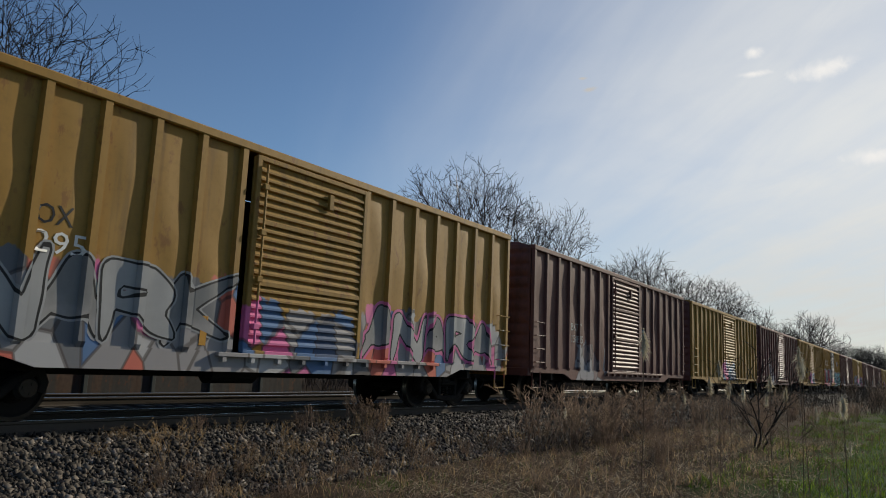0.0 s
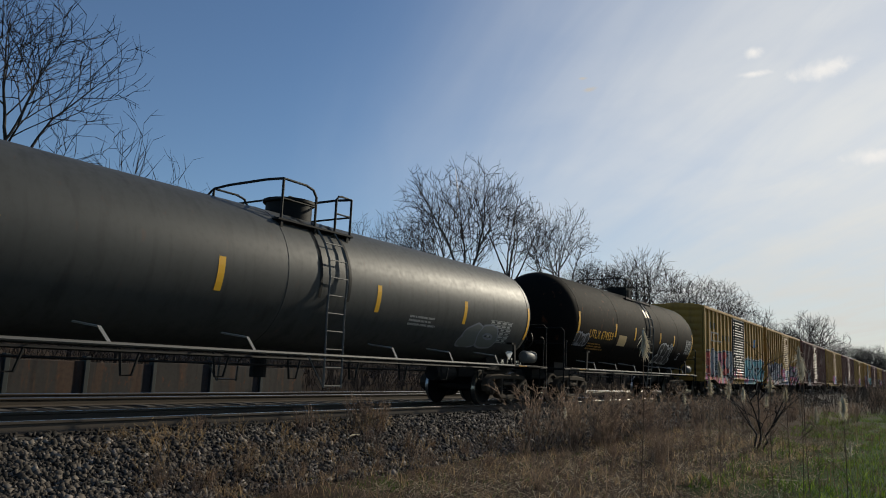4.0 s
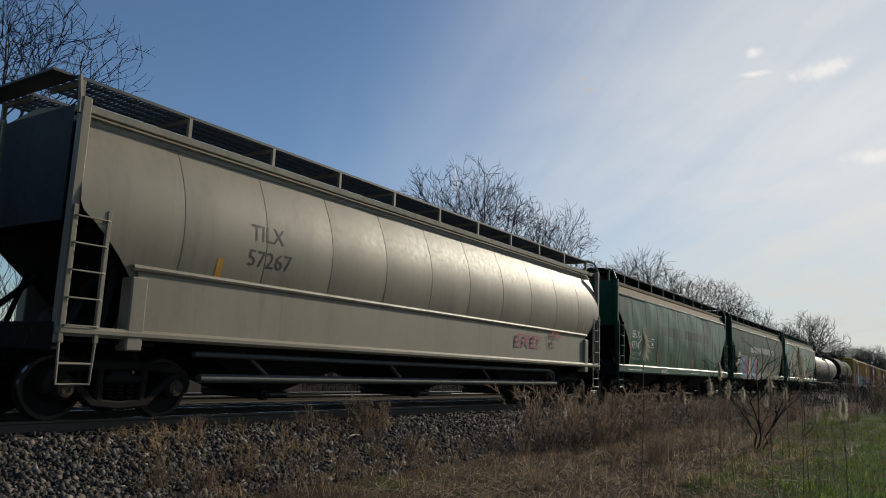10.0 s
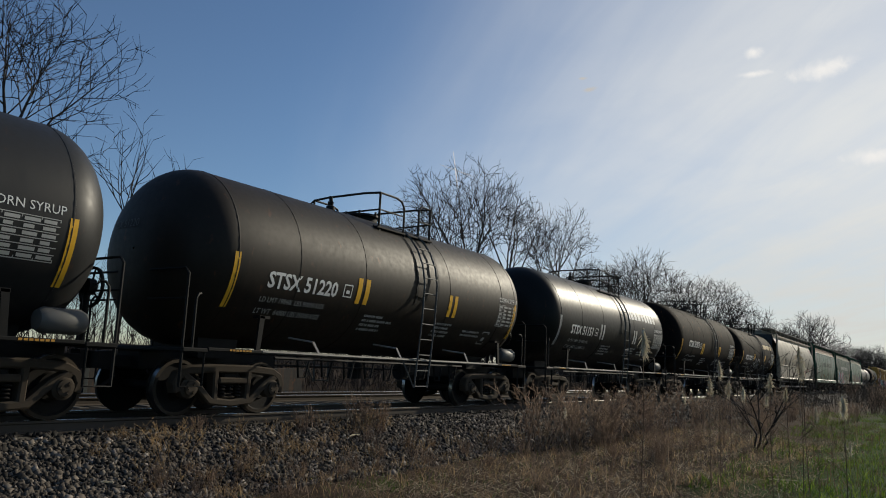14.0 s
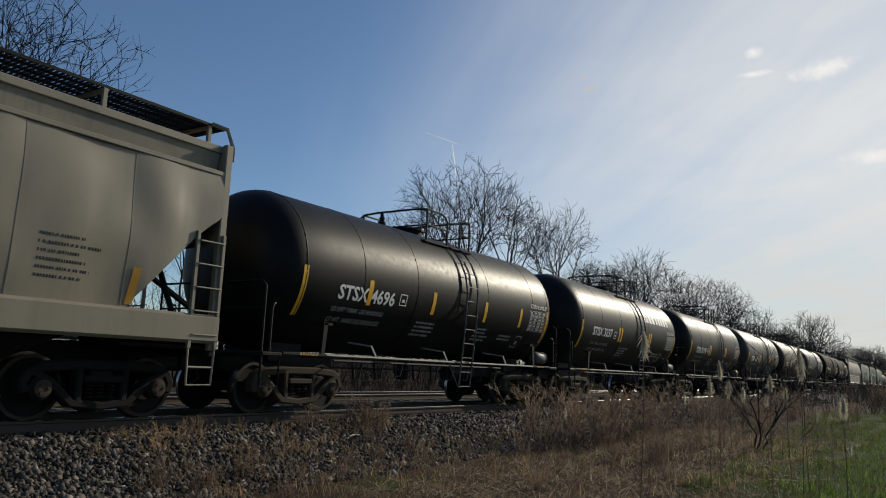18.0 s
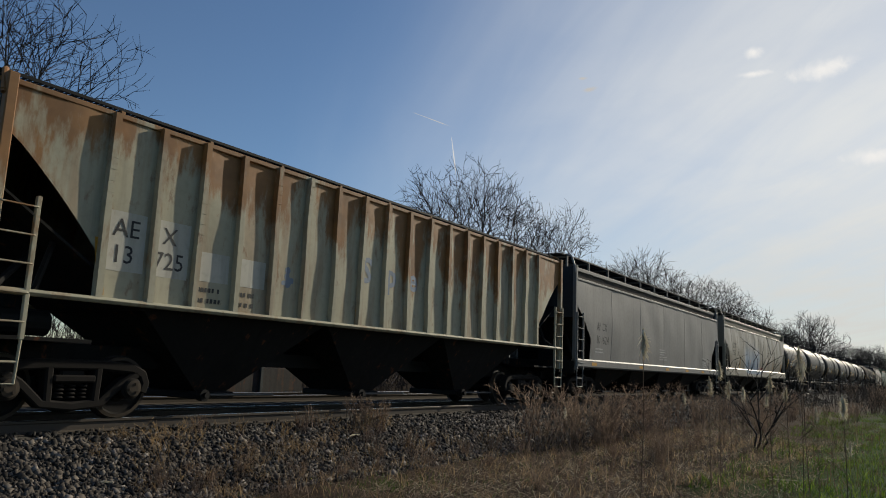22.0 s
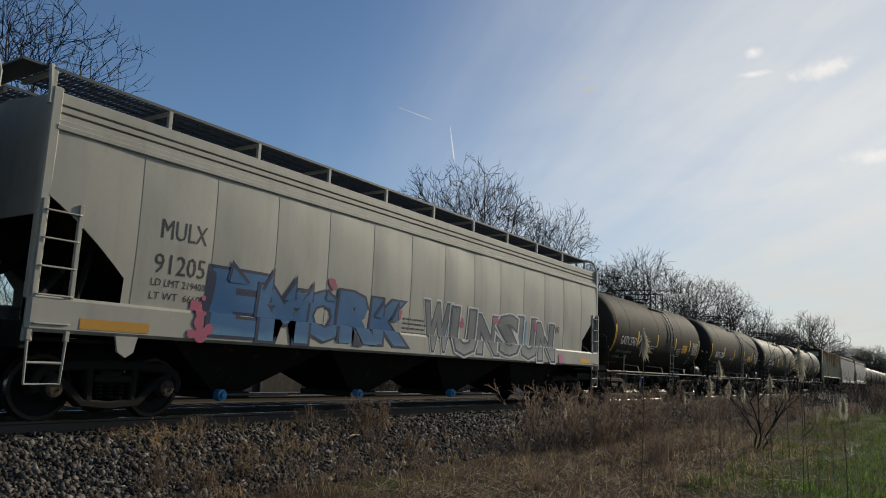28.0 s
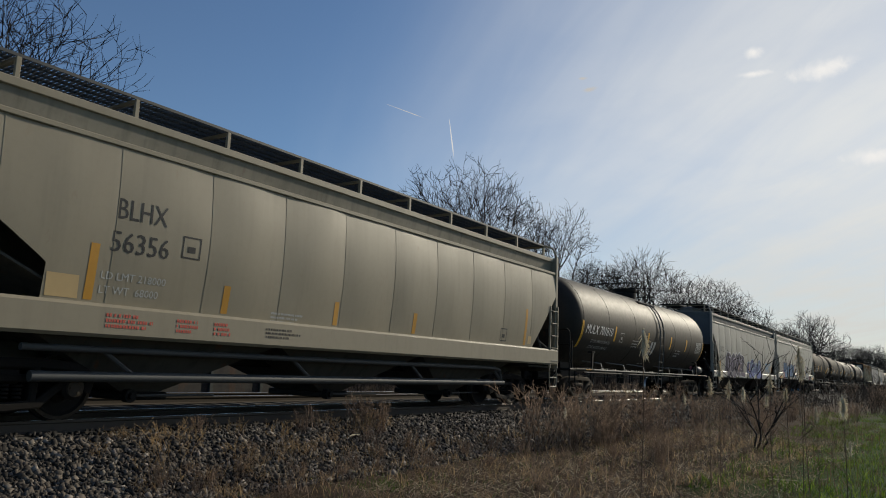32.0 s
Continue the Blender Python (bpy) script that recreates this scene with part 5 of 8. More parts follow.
def boxed_mark(car, y, z, surf, material, size=0.30):
    """A small stencilled square frame with a bar in it."""
    s = Shape()
    w = 0.022
    for a, b, c, d in ((0, size, 0, w), (0, size, size - w, size), (0, w, w, size - w), (size - w, size, w, size - w), (size * 0.3, size * 0.7, size * 0.28, size * 0.55)):
        s.add([(surf(y + q, z + r) + 0.005, y + q, z + r) for q, r in ((a, c), (b, c), (b, d), (a, d))], [(0, 1, 2, 3)])
    part("plate_mark", s, material, car)


def data_panel(car, y, z, w, h, surf, material, seed):
    """A stencilled table of unreadable data."""
    rnd = random.Random(seed)
    s = Shape()
    def bar(a, b, c, d):
        s.add([(surf(q, r) + 0.005, q, r) for q, r in ((a, c), (b, c), (b, d), (a, d))], [(0, 1, 2, 3)])
    for i in range(7):
        zz = z + h * i / 6
        bar(y, y + w, zz - 0.006, zz + 0.006)
        if i < 6:
            for j in range(4):
                a = y + w * j / 4 + 0.03
                bar(a, a + w / 4 * rnd.uniform(0.45, 0.85), zz + h / 6 * 0.25, zz + h / 6 * 0.75)
    for j in range(5):
        a = y + w * j / 4
        bar(a - 0.006, a + 0.006, z, z + h)
    part("data_panel", s, material, car)


def placard(car, y, z, surf, material=None, size=0.20):
    s = Shape()
    s.add([(surf(y, z) + 0.05, y + a, z + b) for a, b in ((0, -size), (size, 0), (0, size), (-size, 0))], [(0, 1, 2, 3)])
    s.add([(surf(y, z) + 0.02, y + a, z + b) for a, b in ((0, -size), (size, 0), (0, size), (-size, 0))], [(0, 3, 2, 1)])
    part("placard", s, material or M_WHITE, car)


# boxcars at the head of the train
A, a_surf, a_cuts = boxcar(15.4, P_["yellow"], P_["yellow_door"], P_["yellow"], P_["yellow"], "yellow ribbed boxcar with louvred door and silver graffiti", 1)
put(A, 16.05, 0.65)
stencil(A, "RB", -6.02, 2.50, 0.27, a_surf, M_INK)
stencil(A, "OX", -5.05, 2.60, 0.27, a_surf, M_INK, width=0.50)
stencil(A, "295", -5.05, 2.22, 0.30, a_surf, M_WHITE, width=0.72, proud=0.006)
piece(A, "ANARK", -6.9, -1.9, 1.06, 2.3, a_surf, [FADE["chrome"], SPRAY["silver"]], SPRAY["black"], SPRAY["silver"], ycuts=a_cuts, seed=3, fat=0.13, spike=0.16, line=0.035, halo=0.03)
piece(A, "ANARA", 1.7, 6.9, 1.06, 2.2, a_surf, [FADE["chrome"], SPRAY["silver"]], SPRAY["black"], SPRAY["pink"], ycuts=a_cuts, seed=4, fat=0.13, spike=0.16, line=0.035)
for y in (-5.35, -2.3):
    patch(A, y, y + 0.13, 1.14, 1.60, a_surf, M_AMBER, 0.006)

G, g_surf, g_cuts = boxcar(15.4, P_["yellow_b"], P_["dark_door"], P_["yellow_b"], P_["yellow_b"], "yellow ribbed boxcar with dark louvred door and teal graffiti", 2)
put(G, -0.5, -15.9)
for word, y, z in (("next", 3.80, 3.30), ("load", 3.82, 3.10), ("any", 5.46, 3.36), ("road", 5.42, 3.16)):
    stencil(G, word, y, z, 0.15, g_surf, M_INK)
s = Shape()
for a, b in (((4.50, 3.02), (4.98, 3.56)), ((4.98, 3.02), (4.50, 3.56))):
    d = 0.05
    s.add([(g_surf(p, q) + 0.012, p, q) for p, q in ((a[0] - d, a[1]), (a[0] + d, a[1]), (b[0] + d, b[1]), (b[0] - d, b[1]))], [(0, 1, 2, 3)])
part("crossed_arrows_sign", s, SPRAY["blue"], G)
bars_word(G, -6.70, 3.55, 1.9, 0.34, 5, g_surf, M_INK, 0.006)
bars_word(G, -3.7, 3.05, 1.7, 0.30, 3, g_surf, M_INK, 0.006)
s = Shape()
for a, b, c, d in ((-6.5, -4.7, 3.30, 3.38), (-6.5, -6.3, 2.95, 3.30), (-6.5, -5.3, 2.88, 2.96), (-5.1, -4.9, 2.9, 3.30), (-4.9, -4.2, 2.90, 2.98)):
    s.add([(1.595, q, r) for q, r in ((a, c), (b, c), (b, d), (a, d))], [(0, 1, 2, 3)])
part("track_sign", s, M_INK, G)
stencil(G, "RBOX", -5.75, 2.22, 0.26, g_surf, M_INK, width=1.3, proud=0.006)
stencil(G, "35968", -5.75, 1.86, 0.26, g_surf, M_INK, width=1.5, proud=0.006)
def louvres(y, z):
    q = (z - 1.19) % 0.148
    return float(np.interp(q, (0, 0.022, 0.055, 0.125, 0.148), (1.548, 1.607, 1.607, 1.548, 1.548)))


piece(G, "RSE", -1.3, 1.25, 1.25, 2.7, louvres, [P_["dark_door"]], SPRAY["silver"], proud=0.006, seed=8, swing=0.2, line=0.05, fat=0.2, zcuts=[1.19 + i * 0.148 + d for i in range(11) for d in (0, 0.022, 0.055, 0.125)])
piece(G, "SNTGE", 1.7, 7.4, 1.06, 2.3, g_surf, [SPRAY["teal"], SPRAY["pale_teal"]], SPRAY["black"], SPRAY["white"], ycuts=g_cuts, seed=5, fat=0.15, spike=0.1)
piece(G, "SERIB", -7.3, -1.5, 1.06, 2.45, g_surf, [SPRAY["red"], SPRAY["silver"], SPRAY["rose"]], SPRAY["black"], SPRAY["silver"], ycuts=g_cuts, seed=6, fat=0.14, spike=0.12)

red, r_surf, r_cuts = boxcar(15.4, P_["oxide"], P_["oxide"], P_["oxide"], P_["oxide"], "dull red ribbed boxcar with louvred door", 3)
put(red, 32.9, 17.5)
stencil(red, "BKTY", -4.9, 2.30, 0.24, r_surf, M_GREYBAR)
stencil(red, "150885", -4.9, 1.92, 0.24, r_surf, M_GREYBAR)
bare, _, _ = boxcar(15.4, P_["yellow_door"], P_["yellow_door"], P_["oxide"], P_["yellow_door"], "faded yellow ribbed boxcar with louvred door", 4)
put(bare, 49.7, 34.3)
for i in range(1, 21):
    f = 49.7 + i * 16.8
    src = [bare, red, G, A][(1, 1, 0, 2, 1, 3, 1)[i % 7]]
    put(copy_thing(src, Matrix()), f, f - 15.4)


def tank(front, rear, paint_m, label, seed, **kw):
    car, surf, cyl = tank_car(front - rear, kw.pop("r", 1.56), kw.pop("zc", 2.72), paint_m, label, seed, **kw)
    put(car, front, rear)
    return car, surf, cyl


def hopper(front, rear, paint_m, label, seed, **kw):
    car, surf = hopper_car(front - rear, paint_m, label, seed, **kw)
    put(car, front, rear)
    foot = kw.get("sill", (1.05, 1.36))[1] + 0.002
    side = lambda y, z: 1.602 if z < foot else surf(y, z)
    return car, surf, side


def marks(car, text, number, y, z, surf, material, h=0.28, gap=0.52, w1=None, w2=None, name="stencil"):
    """Reporting mark over number, with the weights in small lettering below."""
    stencil(car, text, y, z, h, surf, material, width=w1)
    stencil(car, number, y - 0.05, z - gap, h, surf, material, width=w2)


def weights(car, y, z, surf, material, a="LD LMT", b="LT WT", h=0.11, numbers=("219400", "66600"), width=None):
    stencil(car, a + " " + numbers[0], y, z, h, surf, material, width=width)
    stencil(car, b + "  " + numbers[1], y, z - 0.20, h, surf, material, width=width)


# black tank with yellow lettering, then the long grey one
T1, s1, c1 = tank(-17.2, -32.5, P_["brown_black"], "dusty black tank car with yellow lettering and white tag", 11, dome="drum", seam_ys=(-3.23, 1.88, 4.4), inset=1.45, cage=(-0.88, -0.21, 0.47, 2.09), dome_y=1.1, steps=(0.22, 0.66), walkway=1.85)
stencil(T1, "UTLX 674559", -5.76, 2.16, 0.29, s1, M_YELLOW, width=2.18)
small_print(T1, -5.6, 1.95, 1.6, 3, s1, M_AMBER, seed=3)
for y in (-3.43, -1.32, 1.81, 3.79):
    patch(T1, y, y + 0.13, 2.30, 2.78, s1, M_YELLOW)
for k in (-1, 1):
    patch(T1, k * (c1 - 0.05) - 0.07, k * (c1 - 0.05) + 0.07, 1.85, 2.95, s1, M_YELLOW, 0.006, rows=8)
patch(T1, -2.98, -2.16, 2.02, 2.40, s1, SPRAY["ochre"], name="caution_label")
patch(T1, 0.2, 0.7, 3.3, 3.6, s1, SPRAY["ochre"], name="caution_label")
piece(T1, "SEWL", 2.05, 4.1, 1.50, 2.38, s1, [SPRAY["black"]], SPRAY["white"], seed=9, swing=0.06)
data_panel(T1, 5.7, 2.05, 0.95, 0.6, s1, M_GREYBAR, 3)
boxed_mark(T1, 4.9, 1.75, s1, M_GREYBAR)
piece(T1, "RNKS", -6.75, -5.75, 1.85, 2.30, s1, [SPRAY["black"]], SPRAY["faint"], seed=10, swing=0.04)

T2, s2, c2 = tank(-33.9, -53.9, P_["grey_tank"], "long grey pressure tank car with amber marks", 12, dome="drum", r=1.38, zc=2.52, seam_ys=(-0.6,), head=0.75, inset=1.6, walkway=2.0)
for y in (5.5, 2.0, -2.2, -5.8):
    patch(T2, y, y + 0.14, 2.05, 2.62, s2, M_YELLOW)
for k in (-1, 1):
    patch(T2, k * (c2 + 0.1) - 0.07, k * (c2 + 0.1) + 0.07, 1.85, 2.75, s2, M_YELLOW, 0.006, rows=8)
data_panel(T2, 6.9, 1.70, 1.2, 0.55, s2, M_GREYBAR, 4)
small_print(T2, 3.3, 2.05, 1.2, 3, s2, M_GREYBAR, seed=5)
piece(T2, "SO", 5.8, 7.4, 1.5, 2.1, s2, [SPRAY["grey"]], SPRAY["faint"], seed=11, swing=0.05)
placard(T2, 8.75, 1.45, s2)

# green hoppers
M_DIM = plain("worn_black_lettering", (0.012, 0.035, 0.025), 0.6, 0.0, 0.6, 3)
M_WORN = plain("worn_white_lettering", (0.30, 0.32, 0.30), 0.6, 0.0, 0.75, 4)
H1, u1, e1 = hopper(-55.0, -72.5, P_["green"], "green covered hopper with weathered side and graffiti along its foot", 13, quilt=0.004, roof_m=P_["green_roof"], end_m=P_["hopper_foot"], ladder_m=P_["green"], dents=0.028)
marks(H1, "BRIX", "97223", -6.86, 2.44, u1, M_WHITE, 0.28, 0.40, 0.78, 0.96)
small_print(H1, -6.9, 1.85, 1.1, 3, u1, M_GREYBAR, 0.07, 0.14, 2)
patch(H1, -7.12, -6.96, 1.60, 2.35, u1, M_AMBER)
for y in (-3.2, 0.2, 3.4, 6.4):
    patch(H1, y, y + 0.12, 1.42, 1.85, u1, M_AMBER)
piece(H1, "EMOTE", -5.56, -1.6, 1.38, 2.48, e1, [FADE["cream"], FADE["sand"], FADE["ember"]], SPRAY["black"], seed=12, swing=0.2, line=0.075, fat=0.14, spike=0.08)
piece(H1, "SNUG", -1.5, 1.7, 1.38, 2.36, e1, [FADE["ember"], FADE["plum"], FADE["sand"]], SPRAY["black"], seed=13, swing=0.2, line=0.075, fat=0.14, spike=0.1)
piece(H1, "FLACK", 1.7, 5.7, 1.38, 2.32, e1, [FADE["plum"], FADE["sand"], FADE["ember"]], SPRAY["black"], seed=14, swing=0.2, line=0.075, fat=0.14, spike=0.1)
piece(H1, "ETR", -8.25, -7.2, 3.35, 3.85, u1, [SPRAY["pale_teal"]], None, seed=15, swing=0.10, fat=0.07, cell=0.035)

H2, u2, e2 = hopper(-73.7, -90.7, P_["green_b"], "dark green covered hopper with coloured block graffiti", 14, quilt=0.003, roof_m=P_["green_roof"], end_m=P_["hopper_foot"], ladder_m=P_["green_b"], dents=0.02)
marks(H2, "BRIX", "97039", -6.91, 2.32, u2, M_WHITE, 0.30, 0.44, 0.72, 0.95)
weights(H2, -6.88, 1.66, u2, M_GREYBAR, numbers=("222800", "63200"), width=0.82)
bars_word(H2, -3.32, 2.70, 3.17, 0.38, 9, u2, M_WORN)
bars_word(H2, 0.25, 2.74, 2.95, 0.38, 10, u2, M_WORN)
bars_word(H2, 3.70, 2.76, 0.95, 0.36, 3, u2, M_WORN)
block_piece(H2, "ERASE", -6.0, -1.35, 1.07, 2.44, e2, [SPRAY["cyan"], SPRAY["magenta"], SPRAY["cream"], SPRAY["cyan"], SPRAY["rose"]], SPRAY["black"], SPRAY["silver"], seed=16, swing=0.06, overlap=1.15)
piece(H2, "GONUKSE", -1.4, 6.4, 1.07, 2.28, e2, [FADE["washed"], FADE["washed"], FADE["worn_cream"]], SPRAY["black"], SPRAY["drab"], seed=17, swing=0.15, overlap=1.1, line=0.05, halo=0.03, fat=0.15, spike=0.08)
for y in (-7.15, -3.6, -1.4, 1.7, 4.0, 7.4):
    patch(H2, y, y + 0.12, *((1.6, 2.35) if abs(y) > 7 else (1.42, 1.95)), u2, M_AMBER, 0.012)
stencil(H2, "2 INCH HF COMP SHOES", -6.6, 1.12, 0.06, e2, M_GREYBAR)
small_print(H2, 7.0, 2.1, 0.6, 4, u2, M_GREYBAR, 0.04, 0.09, 5)
boxed_mark(H2, -2.2, 2.45, u2, M_GREYBAR, 0.3)

H3, u3, e3 = hopper(-92.1, -109.1, P_["green_c"], "green covered hopper with rusted roof edge and faded name", 15, quilt=0.004, roof_m=P_["rust_roof"], end_m=P_["hopper_foot"], ladder_m=P_["green_c"], dents=0.048)
marks(H3, "BRIX", "9714", -6.88, 2.40, u3, M_WHITE, 0.30, 0.42, 0.74, 0.78)
weights(H3, -6.8, 1.74, u3, M_GREYBAR, numbers=("222200", "63200"), width=0.85)
bars_word(H3, -3.4, 2.68, 3.2, 0.40, 9, u3, M_DIM)
bars_word(H3, 0.2, 2.70, 3.0, 0.40, 10, u3, M_DIM)
bars_word(H3, 3.65, 2.72, 0.95, 0.38, 3, u3, M_DIM)
boxed_mark(H3, -4.6, 2.10, u3, M_WHITE, 0.36)
for y in (-7.05, -3.75, -1.72, 1.66, 3.6, 7.2):
    patch(H3, y, y + 0.12, *((1.6, 2.2) if abs(y) > 7 else (1.40, 1.88)), u3, M_RUSTMARK)
small_print(H3, -3.5, 1.22, 1.1, 3, e3, M_WHITE, 0.035, 0.06, 7)
small_print(H3, -7.5, 1.16, 2.6, 1, e3, M_WHITE, 0.04, 0.06, 8)
small_print(H3, 1.0, 1.16, 1.8, 1, e3, M_WHITE, 0.04, 0.06, 9)
boxed_mark(H3, 5.7, 1.6, u3, M_GREYBAR, 0.36)

TI, u4, e4 = hopper(-110.9, -129.8, P_["tan"], "tan-grey round-sided covered hopper with unloading pipes", 16, roof_m=P_["tan_roof"], pipe=True, base=0.80, bulge=0.78, zt=4.22, bulk_m=P_["end_shade"], seams=11, end_m=P_["hopper_foot"], dents=0.01, sill=(1.16, 1.30), diagonal=(2.9, 1.0), knee=2.0, inset=1.35, board_m=M_PIPE)
marks(TI, "TILX", "57267", -6.30, 2.96, u4, M_INK, 0.28, 0.44, 0.75, 1.0)
small_print(TI, -6.4, 2.0, 1.4, 2, u4, M_GREYBAR, 0.06, 0.14, 3)
lower = lambda y, z: u4(y, z) + 0.06 if z > 2.2 else float(np.interp(z, (1.28, 2.2), (1.50, u4(0, 2.2) + 0.05)))
stencil(TI, "ERE!", 3.3, 1.62, 0.36, lower, SPRAY["rose"], width=1.6, shear=0.2, proud=0.012)
stencil(TI, "KBO", 5.66, 1.98, 0.24, lower, SPRAY["red"], width=0.75, proud=0.012)
boxed_mark(TI, 5.5, 1.66, lower, M_INK, 0.36)
for y in (8.0, -6.95):
    patch(TI, y, y + 0.12, 2.0, 2.55, u4, M_AMBER)
for k in (-1, 1):
    s = Shape().tube([(k * (u4(0, 2.2) + 0.02), -8.4, 2.2), (k * (u4(0, 2.2) + 0.02), 8.4, 2.2)], 0.05, 8)
    part("lower_sheet", Shape().grid([[(k * 1.50, y, 1.28), (k * (u4(0, 2.2) + 0.01), y, 2.2)][::k] for y in (-8.3, -4, 0, 4, 8.3)]), P_["tan"], TI)
    part("side_ledge", s, P_["tan"], TI, smooth=40)
    for m in (-1, 1):
        part("jacking_pad", Shape().box(k * 1.30, k * 1.58, m * 8.30 - 0.13, m * 8.30 + 0.13, 1.0, 2.06, 0.02), P_["tan"], TI)

# the string of short syrup tanks
M_DULL = plain("dull_grey_lettering", (0.10, 0.10, 0.10), 0.8, 0.0, 0.4, 14)
M_GOLD = plain("gold_lettering", (0.50, 0.36, 0.16), 0.6, 0.0, 0.3, 14)
SYRUP = [
    (-130.75, -142.55, "STSX 4029", "brown_black", M_YELLOW, True, "black tank car with white lettering and sprayed tags"),
    (-143.62, -155.73, "STSX 51315", "brown_black", M_YELLOW, False, "dusty black tank car with yellow marks"),
    (-157.1, -168.85, "STSX 51151", "charcoal", M_GREYBAR, True, "dark grey tank car with white marks"),
    (-170.35, -181.70, "STSX 51220", "dusty", M_YELLOW, False, "dusty brown tank car with yellow marks"),
    (-182.95, -194.90, "STSX 4217", "pale_slate", M_YELLOW, False, "dusty grey-black tank car with yellow marks"),
    (-196.10, -208.00, "STSX 51194", "slate", M_YELLOW, False, "glossy dark grey tank car with yellow marks"),
    (-209.28, -221.14, "STSX 3237", "charcoal", M_YELLOW, True, "dark grey tank car with white lettering"),
    (-222.30, -234.10, "STSX 4696", "slate", M_YELLOW, False, "dark tank car with single yellow marks"),
]
for i, (f, r_, text, col, bar_m, named, label) in enumerate(SYRUP):
    car, sf, cy = tank(f, r_, P_[col], label, 20 + i, seam_ys=(-3.4, -1.53, 1.62, 4.15), head=0.5, r=1.62 if i == 1 else 1.56, zc=2.79 if i == 1 else 2.72)
    stencil(car, text, -4.22 + 0.08 * (i % 2), (2.24, 2.43, 2.22, 2.22, 2.22, 2.21, 2.28, 2.21)[i], 0.27, sf, M_WHITE, width=1.80, offset=0.01)
    boxed_mark(car, -2.22 + 0.06 * (i % 2), 2.40 if i == 1 else 2.24, sf, M_WHITE, 0.25)
    weights(car, -4.2, 1.96, sf, M_GREYBAR, numbers=("198400 LBS 90000 KGS", "64800 LBS 29000 KGS"), h=0.09, width=1.62)
    end_stencil(car, text, -0.85, (2.79 if i == 1 else 2.72) + 0.38, 0.14, cy, 1.62 if i == 1 else 1.56, 2.79 if i == 1 else 2.72, M_DULL, 0.90)
    single_bar = text.endswith("4696")
    for y in ((-3.25, -0.92, 1.46, 3.4) if single_bar else (-1.76, 1.6)):
        for d in ((0,) if single_bar else (0, 0.24)):
            patch(car, y + d, y + d + 0.13, 2.15, 2.66, sf, bar_m, 0.006)
    for k in (-1, 1):
        patch(car, k * (cy + 0.02) - 0.06, k * (cy + 0.02) + 0.06, 1.80, 2.72, sf, bar_m, 0.006, rows=8)
    stencil(car, "CORN SYRUP", 4.02, 2.74, 0.12, sf, M_WHITE)
    data_panel(car, 4.0, 2.10, 1.0, 0.56, sf, M_GREYBAR, 30 + i)
    small_print(car, -1.3, 1.92, 1.0, 4, sf, M_GREYBAR, 0.045, 0.09, 40 + i)
    small_print(car, 1.3, 1.95, 0.9, 4, sf, M_GREYBAR, 0.045, 0.09, 60 + i)
    small_print(car, 2.6, 1.85, 1.0, 2, sf, M_GREYBAR, 0.045, 0.09, 80 + i)
    boxed_mark(car, 3.6, 1.60, sf, M_GREYBAR, 0.32)
    if named:
        sign = M_GOLD if i == 0 else M_WHITE
        bars_word(car, 1.05, 3.08, 1.55, 0.30, 4, sf, sign)
        bars_word(car, 2.68, 3.10, 0.28, 0.26, 1, sf, sign)
        bars_word(car, 3.02, 3.08, 1.35, 0.30, 4, sf, sign)
    if i == 0:
        piece(car, "QUO", -1.6, 0.1, 1.5, 2.35, sf, [P_["brown_black"]], SPRAY["white"], seed=31, swing=0.05)
        stencil(car, "RUNS", 3.2, 2.2, 0.18, sf, SPRAY["white"], shear=0.3)
        stencil(car, "snug", -6.0 + 0.9, 1.4, 0.22, sf, SPRAY["silver"])

# grey and rusty hoppers
EL, u5, e5 = hopper(-235.2, -254.6, P_["tan_b"], "tan-grey covered hopper with dented side and blue overspray", 31, roof_m=P_["tan_roof"], bays=4, seams=12, dents=0.058, quilt=0.022, eave=True, end_m=P_["hopper_foot"], ladder_m=P_["tan_b"], diagonal=(3.2, 1.5), knee=1.65, sill=(1.17, 1.62))
marks(EL, "ELTX", "7532", -7.75, 2.78, u5, M_INK, 0.28, 0.42, 0.75, 0.75)
weights(EL, -7.8, 2.0, u5, M_GREYBAR, numbers=("222700", "64100"))
boxed_mark(EL, -6.38, 2.40, u5, M_INK, 0.36)
for y in (-5.65, -2.95, -0.1, 2.4, 5.0, 8.6):
    patch(EL, y, y + 0.12, 1.66, 2.20, u5, M_AMBER, 0.006)
small_print(EL, 6.7, 2.45, 0.9, 6, u5, M_INK, 0.04, 0.11, 3)
small_print(EL, 0.2, 1.78, 1.8, 2, u5, M_REDBAR, 0.035, 0.07, 4, 0.006)
small_print(EL, -7.0, 1.36, 1.2, 2, e5, M_GREYBAR, 0.03, 0.06, 5)
small_print(EL, -2.4, 1.36, 1.0, 2, e5, M_GREYBAR, 0.03, 0.06, 6)
boxed_mark(EL, 5.9, 1.72, u5, M_INK, 0.34)

